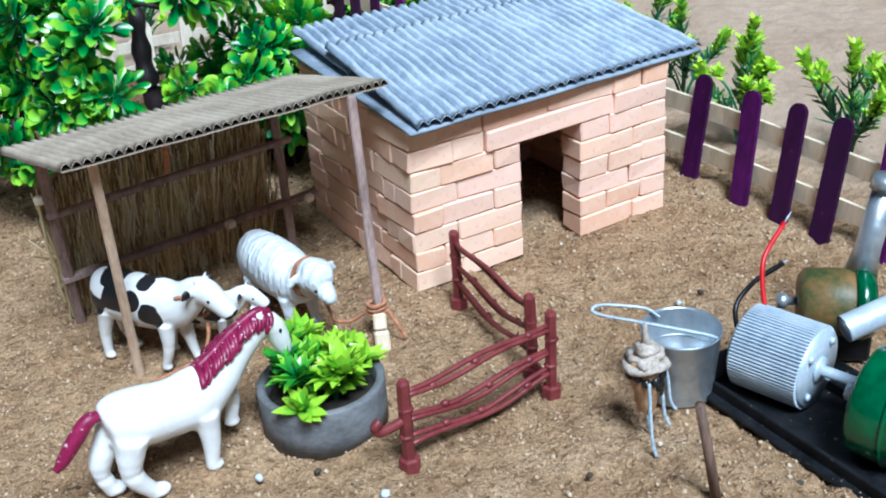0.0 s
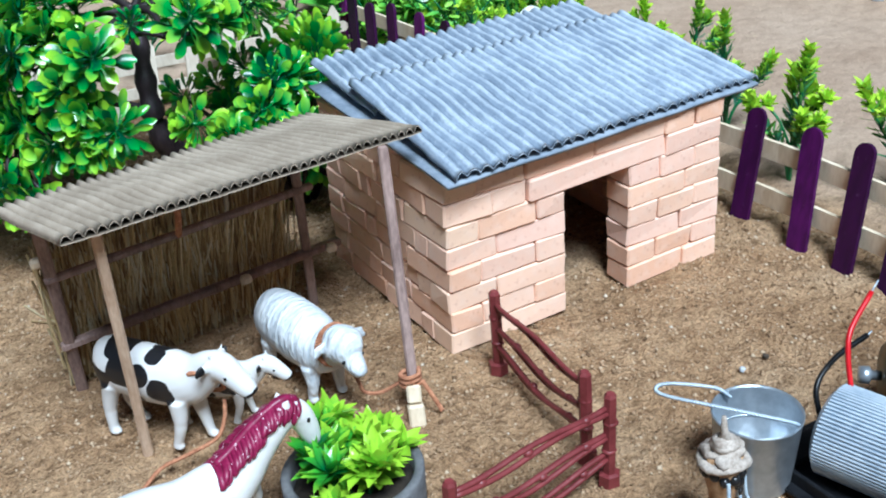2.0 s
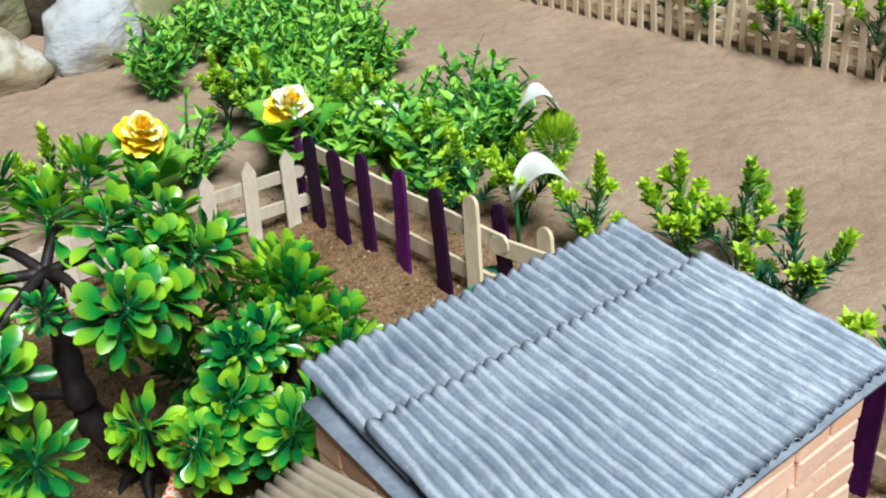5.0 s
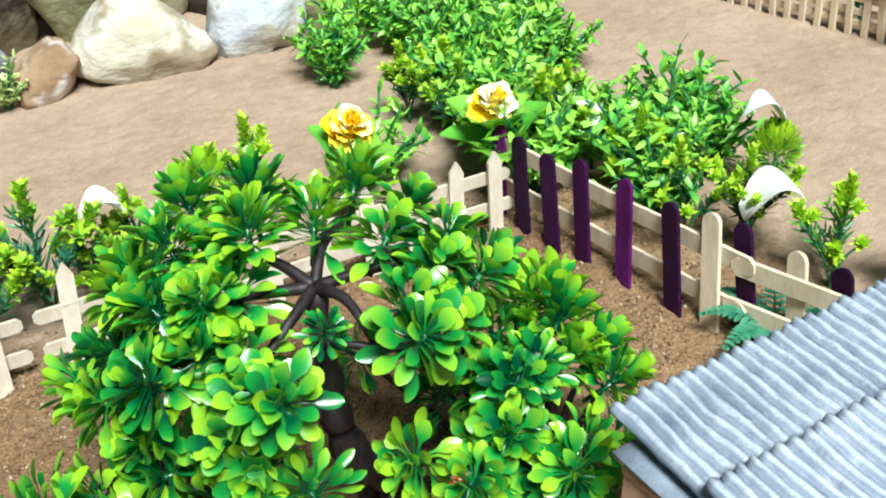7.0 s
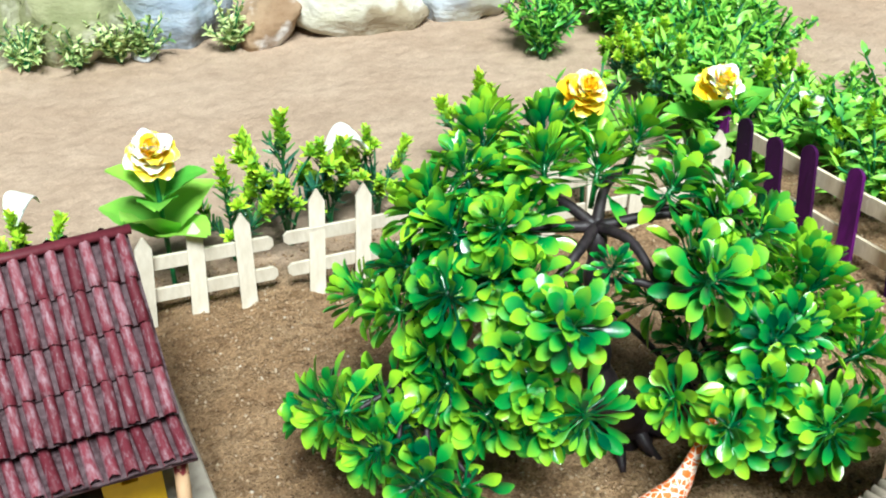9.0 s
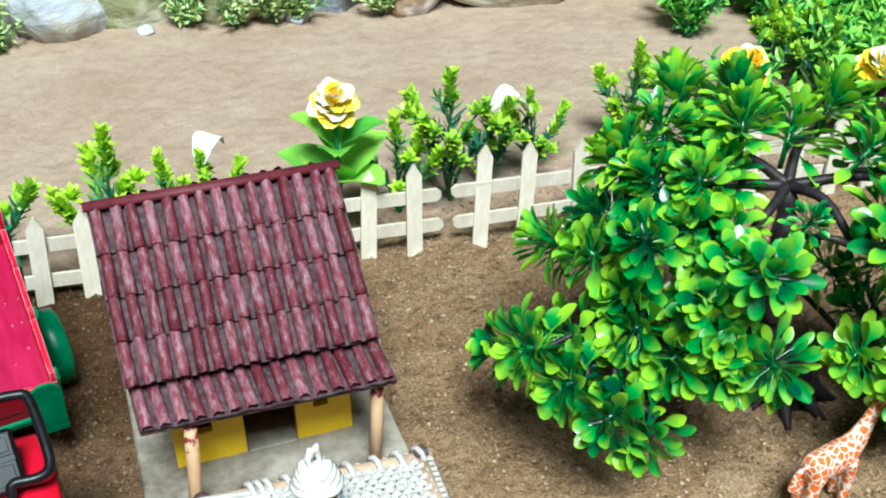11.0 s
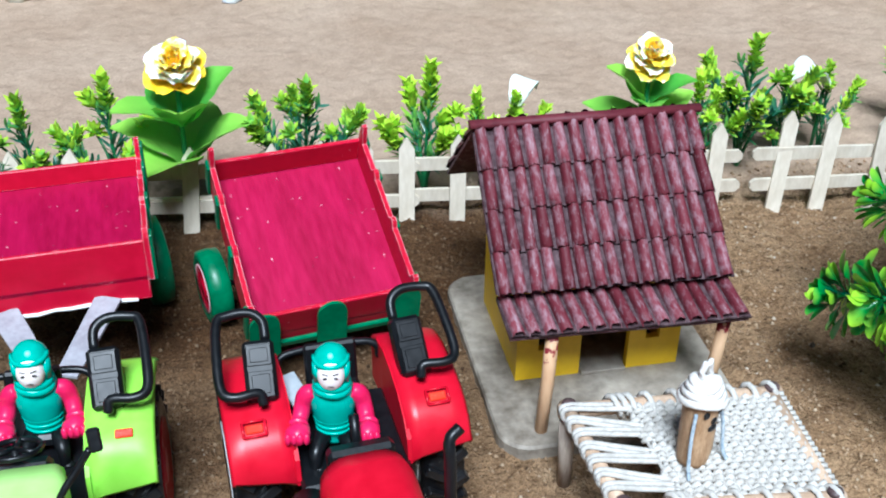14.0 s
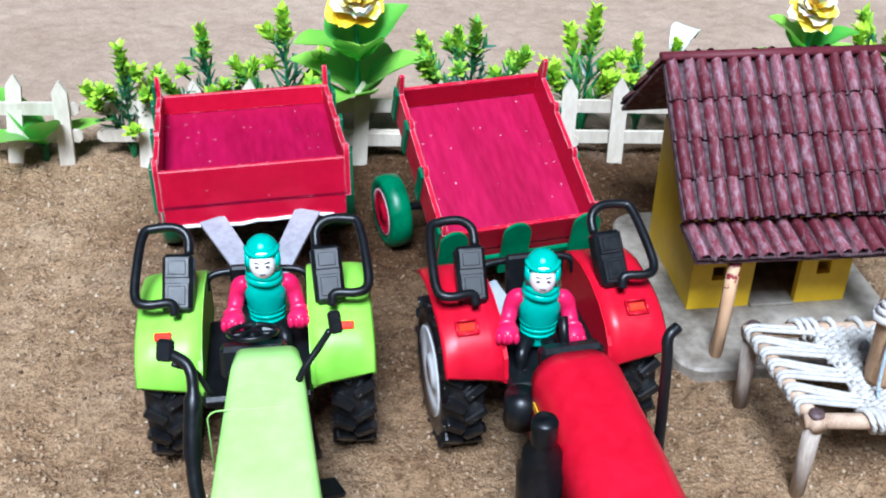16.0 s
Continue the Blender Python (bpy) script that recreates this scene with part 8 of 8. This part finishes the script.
def build_plants():
    rng = random.Random(77)
    # behind the pale fence
    for x, y, s, k in ((-0.262, 0.640, 0.92, 0), (-0.225, 0.645, 0.95, 1), (-0.193, 0.645, 1.05, 2), (-0.114, 0.640, 1.0, 3), (-0.062, 0.638, 1.05, 0), (-0.036, 0.640, 0.80, 1), (-0.020, 0.636, 0.80, 2),
                       (0.062, 0.636, 0.85, 1), (0.088, 0.640, 1.05, 3), (0.108, 0.642, 0.80, 0), (0.132, 0.645, 0.78, 2), (0.186, 0.655, 0.95, 1), (-0.340, 0.645, 0.9, 2)):
        sprig((x, y), rng.uniform(0, 360), s, k)
    rose((-0.163, 0.630), 0.072, 20, 1.02, gold=0.10)
    rose((0.033, 0.626), 0.064, 75, 0.84, gold=0.10)
    rose((0.222, 0.612), 0.056, 130, 0.92, gold=0.35)
    rose((0.294, 0.610), 0.046, 200, 0.95)
    lily((-0.022, 0.636), 0.042, 40, 0.78)
    lily((0.1275, 0.644), 0.033, 178, 1.10)
    lily((0.336, 0.492), 0.024, -30, 1.3)
    lily((0.343, 0.600), 0.024, 60, 0.8, True)
    lily((0.388, 0.525), 0.039, 155, 0.95)
    lily((0.425, 0.795), 0.030, 20, 1.2)
    # broad-leaved plant at the west end
    p = thing("broad_leaved_plant", "plant with large glossy green leaves", "plant", (-0.300, 0.642, 0))
    for k, (a, L, el) in enumerate(((200, 0.036, 55), (150, 0.034, 40), (280, 0.030, 30), (60, 0.034, 60), (110, 0.028, 35))):
        part("leaf", G().leaf(pose(0, 0, 0.006, 0, 0, a) @ pose(0, 0, 0, el, 0, 0), L, L * 0.42, 0.15, -0.25, 8, "blade", (0.35, 0.75)), BROAD, p)
    part("stem", G().tube([(0, 0, -0.003), (0, 0, 0.012)], 0.0016, 7), STEM, p)
    # outside the purple fence
    for x, y, s, k in ((0.358, 0.320, 0.98, 0), (0.373, 0.374, 0.95, 1), (0.385, 0.412, 0.90, 2), (0.374, 0.272, 0.95, 3), (0.350, 0.459, 0.85, 1), (0.372, 0.430, 0.90, 0), (0.332, 0.523, 0.80, 2), (0.350, 0.505, 0.75, 3), (0.336, 0.560, 0.80, 1), (0.380, 0.228, 0.95, 2)):
        sprig((x, y), rng.uniform(0, 360), s, k)
    # dense round one that carries a lily
    rp = thing("round_plant", "dense ball-shaped plant of fine dark leaves with a lime top", "plant", (0.388, 0.525, 0))
    part("stalk", G().tube(bent([(0, 0, -0.003), (0.0006, 0, 0.008), (0, 0, 0.018)], 4), 0.0014, 7), STEM, rp)
    g = G()
    for i in range(420):
        zc = 1 - 2 * (i + 0.5) / 420
        a = i * 2.39996
        d = Vector((math.sqrt(1 - zc * zc) * math.cos(a), math.sqrt(1 - zc * zc) * math.sin(a), zc))
        t0 = 0.15 + 0.65 * max(0, zc) + 0.2 * rng.random()
        g.leaf(Matrix.Translation(Vector((0, 0, 0.024)) + Vector((d.x * 0.007, d.y * 0.007, d.z * 0.009))) @ along_axis((d + Vector((0, 0, 0.5))).normalized(), rng.uniform(-40, 40)), rng.uniform(0.004, 0.0065), 0.0015, 0.15, 0.2, 2, "needle", (t0 - 0.1, t0 + 0.25))
    part("foliage", g, SPRIG, rp)
    # hedge beyond the corner
    for k in range(36):
        u, v = rng.random(), rng.random()
        y = 0.585 + 0.28 * u
        x = 0.300 + 0.03 * u + (0.075 + 0.045 * u) * v
        shrub((x, y), rng.uniform(0, 360), rng.uniform(0.75, 1.05), k)
    for k, (x, y) in enumerate(((0.378, 0.556), (0.392, 0.585), (0.402, 0.612), (0.36, 0.60), (0.345, 0.57), (0.300, 0.80), (0.292, 0.775), (0.255, 0.655), (0.335, 0.545))):
        shrub((x, y), rng.uniform(0, 360), rng.uniform(0.8, 1.05), k)
    for k in range(7):
        sprig((rng.uniform(0.30, 0.37), rng.uniform(0.60, 0.72)), rng.uniform(0, 360), 0.8, k)
    # beyond the lattice
    for k, (x, y) in enumerate(((0.585, 0.555), (0.588, 0.525), (0.580, 0.60), (0.592, 0.49), (0.586, 0.64))):
        sprig((x, y), rng.uniform(0, 360), 0.9, k)
    # small fern by the purple fence
    f = thing("fern", "small blue-green plastic fern", "fern", (0.3050, 0.4470, 0))
    for k in range(8):
        a = 360 * k / 8 + rng.uniform(-12, 12)
        g = G()
        m = pose(0, 0, 0.004, 0, 0, a)
        pts = [m @ Vector((0, 0.026 * u, 0.028 * u - 0.021 * u * u)) for u in [q / 11 for q in range(12)]]
        g.tube(pts, 0.0004, 4, tips=[0.2] * 12)
        for q in range(1, 12):
            for s in (-1, 1):
                d = (m.to_3x3() @ Vector((s, 0.45, 0.1)))
                g.leaf(Matrix.Translation(pts[q]) @ along_axis(d), 0.0084 * (1.1 - q / 12), 0.0024, 0.1, -0.1, 2, "needle", (0.25, 0.5))
        part("frond", g, leafy_fern, f)
    part("crown", G().tube([(0, 0, -0.003), (0, 0, 0.005)], 0.0012, 6), STEM, f)
    # bright leaves in the planter
    pp = thing("potted_plant", "bright lime and green plant growing in the planter", "plant", (0.1126, 0.2405, 0.0088))
    stems = G()
    rng = random.Random(15)
    for k in range(24):
        a, reach, h = rng.uniform(0, 6.28), 0.0135 * math.sqrt(rng.random()), rng.uniform(0.005, 0.0155)
        if k == 0:
            a, reach, h = 3.9, 0.0170, 0.0060
        top = Vector((reach * math.cos(a), reach * math.sin(a), h))
        stems.tube(bent([(top.x * 0.3, top.y * 0.3, -0.003), (top.x * 0.6, top.y * 0.6, h * 0.6), top], 4), 0.0008, 5)
        g = G()
        for i in range(22):
            az, el = i * 2.4 + rng.uniform(-0.3, 0.3), rng.uniform(-0.15, 1.25)
            v = Vector((math.cos(az) * math.cos(el), math.sin(az) * math.cos(el), math.sin(el)))
            t0 = rng.uniform(0.40, 0.75) if top.x > -0.004 or k == 0 else rng.uniform(-0.1, 0.2)
            g.leaf(Matrix.Translation(top) @ along_axis(v, rng.uniform(-30, 30)), rng.uniform(0.0066, 0.0098), rng.uniform(0.0030, 0.0046), 0.22, rng.uniform(-0.2, 0.2), 6, "blade", (t0, t0 + 0.6))
        part("leaf_tuft", g, POT_LEAF, pp)
    part("stalk", stems, STEM, pp)


leafy_fern = leaf_material("fern_leaf", (0.02, 0.16, 0.09), (0.08, 0.34, 0.19), (0.20, 0.52, 0.32), 0.5)
build_plants()


# ---- boulders along the far edge ----
def boulder_material(name, dark, light, patch):
    m = Mat(name, 0.8, 0, 0.25)
    v = m.coords()
    base = m.ramp(m.noise(v, 22, 6, (1, 1, 1.8)), [(0.36, dark), (0.62, light)])
    c = m.mix(m.ramp(m.noise(v, 15, 6, (1.2, 1, 1.2)), [(0.51, (0, 0, 0)), (0.58, (0.9, 0.9, 0.9))]), base, patch)
    c = m.mix(m.ramp(m.noise(v, 130, 5), [(0.55, (0, 0, 0)), (0.75, (0.4, 0.4, 0.4))]), c, light)
    m.color(c)
    m.bump(m.noise(v, 60, 7, (1, 1, 1.8)), 0.008, 0.5)
    return m.m


OLIVE_ROCK = boulder_material("olive_rock", (0.20, 0.21, 0.10), (0.34, 0.34, 0.19), (0.50, 0.48, 0.36))
BLUE_ROCK = boulder_material("blue_grey_rock", (0.26, 0.31, 0.38), (0.50, 0.55, 0.61), (0.17, 0.18, 0.20))
BROWN_ROCK = boulder_material("brown_rock", (0.24, 0.15, 0.085), (0.42, 0.30, 0.19), (0.72, 0.69, 0.68))
CREAM_ROCK = boulder_material("cream_rock", (0.46, 0.43, 0.32), (0.62, 0.60, 0.53), (0.26, 0.20, 0.12))
DARK_ROCK = boulder_material("dark_rock", (0.03, 0.024, 0.02), (0.11, 0.085, 0.06), (0.20, 0.18, 0.12))
PALE_ROCK = boulder_material("pale_rock", (0.44, 0.47, 0.51), (0.58, 0.60, 0.61), (0.40, 0.37, 0.29))


def boulder(x, y, rx, ry, h, mat, label, seed, rz=0.0, lean=0.0):
    """A broken block: a lumpy body with flattened faces."""
    rng = random.Random(seed)
    g = G().ball((0, 0, 0), (1, 1, 1), None, 0, 34, 24, 0.22, seed)
    cut = [Vector((rng.uniform(-1, 1), rng.uniform(-1, 0.3), rng.uniform(-0.5, 1))).normalized() for _ in range(11)]
    vs = []
    for q in g.v:
        q = Vector(q)
        for d in cut:
            over = q.dot(d) - 0.74
            if over > 0:
                q -= d * over * 0.93
        q += q.normalized() * (0.07 * noise.noise(q * 3.3 + Vector((seed, 0, 0))) + 0.03 * noise.noise(q * 9 + Vector((0, seed, 0))))
        z = q.z * h * 0.60
        vs.append((q.x * rx * 1.14 + lean * z, q.y * ry * 1.14, z + h * 0.36))
    g.v = vs
    solo("boulder", g, mat, label, "rock", (x, y + ry * 0.75, -0.004), rz, "boulders")


def build_boulders():
    rng = random.Random(12)
    front = [(0.042, 0.905, 0.036, 0.030, 0.075, OLIVE_ROCK, "rounded olive-green mossy boulder", 0), (0.103, 0.900, 0.034, 0.028, 0.065, BLUE_ROCK, "blue-grey split boulder with dark seams", 0), (0.154, 0.872, 0.020, 0.022, 0.040, BROWN_ROCK, "small brown rock with a white streak", 0.5),
             (0.216, 0.864, 0.042, 0.032, 0.052, CREAM_ROCK, "large cream boulder with a brown end", -0.3), (0.287, 0.856, 0.032, 0.030, 0.060, PALE_ROCK, "pale grey smooth boulder", 0.3), (-0.020, 0.915, 0.030, 0.028, 0.060, OLIVE_ROCK, "rounded olive-green mossy boulder", 0), (-0.072, 0.905, 0.027, 0.028, 0.055, PALE_ROCK, "pale grey smooth boulder", -0.3),
             (-0.122, 0.918, 0.026, 0.026, 0.042, BROWN_ROCK, "small brown rock with a white streak", -0.6), (-0.186, 0.915, 0.034, 0.028, 0.060, OLIVE_ROCK, "rounded olive-green mossy boulder", 0), (-0.262, 0.925, 0.040, 0.030, 0.060, CREAM_ROCK, "large cream boulder with a brown end", 0.2), (0.345, 0.865, 0.030, 0.028, 0.055, OLIVE_ROCK, "rounded olive-green mossy boulder", 0)]
    for k, (x, y, rx, ry, h, mat, label, lean) in enumerate(front):
        boulder(x, y, rx, ry, h, mat, label, k + 3, rng.uniform(-12, 12), lean)
    rear = [OLIVE_ROCK, DARK_ROCK, DARK_ROCK, OLIVE_ROCK, DARK_ROCK, OLIVE_ROCK, DARK_ROCK]
    for k, x in enumerate((-0.26, -0.16, -0.06, 0.045, 0.13, 0.225, 0.32)):
        boulder(x, 0.975 - 0.10 * x, 0.055, 0.040, 0.125, rear[k], "tall rough olive boulder in the rear row" if rear[k] is OLIVE_ROCK else "tall dark brown boulder in the rear row", k + 30, rng.uniform(-15, 15))
    for k, (x, y) in enumerate(((-0.105, 0.905), (0.036, 0.896), (0.060, 0.892), (0.128, 0.880), (0.006, 0.905), (0.074, 0.888))):
        shrub((x, y), rng.uniform(0, 360), 0.62, k, "tiny yellow-green plant among the boulders", "plants among boulders", PALE_SHRUBS)
    for k, (x, y, r) in enumerate(((-0.138, 0.897, 0.006), (0.594, 0.469, 0.0055), (0.075, 0.895, 0.010), (-0.02, 0.905, 0.006))):
        solo("stone", G().ball((0, 0, r * 0.35), (r, r * 0.75, r * 0.6), None, 0, 14, 10, 0.3, k + 40), PALE_ROCK, "small loose pale stone on the sand", "stone", (x, y, -0.001), rng.uniform(0, 180), "loose stones")
    for k, (x, y, r, pale) in enumerate(((0.202, 0.138, 0.0012, 0), (0.159, 0.173, 0.0011, 0), (0.098, 0.219, 0.0012, 0), (0.083, 0.226, 0.0014, 1), (0.109, 0.199, 0.0016, 1), (0.240, 0.228, 0.0012, 1), (0.251, 0.229, 0.0012, 0), (0.057, 0.503, 0.0012, 0), (0.256, 0.310, 0.0015, 1), (0.074, 0.365, 0.0014, 1))):
        solo("pebble", G().ball((0, 0, r * 0.4), (r, r * 0.8, r * 0.7), None, 0, 10, 7, 0.4, k + 70), PALE_ROCK if pale else DARK_ROCK, "tiny pale pebble lying on the sand" if pale else "tiny dark crumb of soil on the sand", "pebble", (x, y, 0.0002), rng.uniform(0, 180), "pebbles")
    # dry earth bank that closes the yard behind the boulders
    g = G()
    rows, cols = 14, 60
    verts = []
    for j in range(rows + 1):
        for i in range(cols + 1):
            x = -1.2 + 2.4 * i / cols
            u = j / rows
            p = Vector((x, 1.06 - 0.2 * x + 0.45 * u, -0.01 + 0.30 * u ** 0.7))
            verts.append(p + Vector((0, 0.03 * noise.noise(p * 9), 0.03 * noise.noise(p * 12))))
    g.put(verts, [(q, q + 1, q + cols + 2, q + cols + 1) for j in range(rows) for i in range(cols) for q in (j * (cols + 1) + i,)])
    solo("earth_bank", g, stained("dark_earth", (0.05, 0.045, 0.03), (0.16, 0.13, 0.09), 18, 0.95, relief=0.002), "dark earth bank behind the boulders", "bank", kind="structure")


build_boulders()
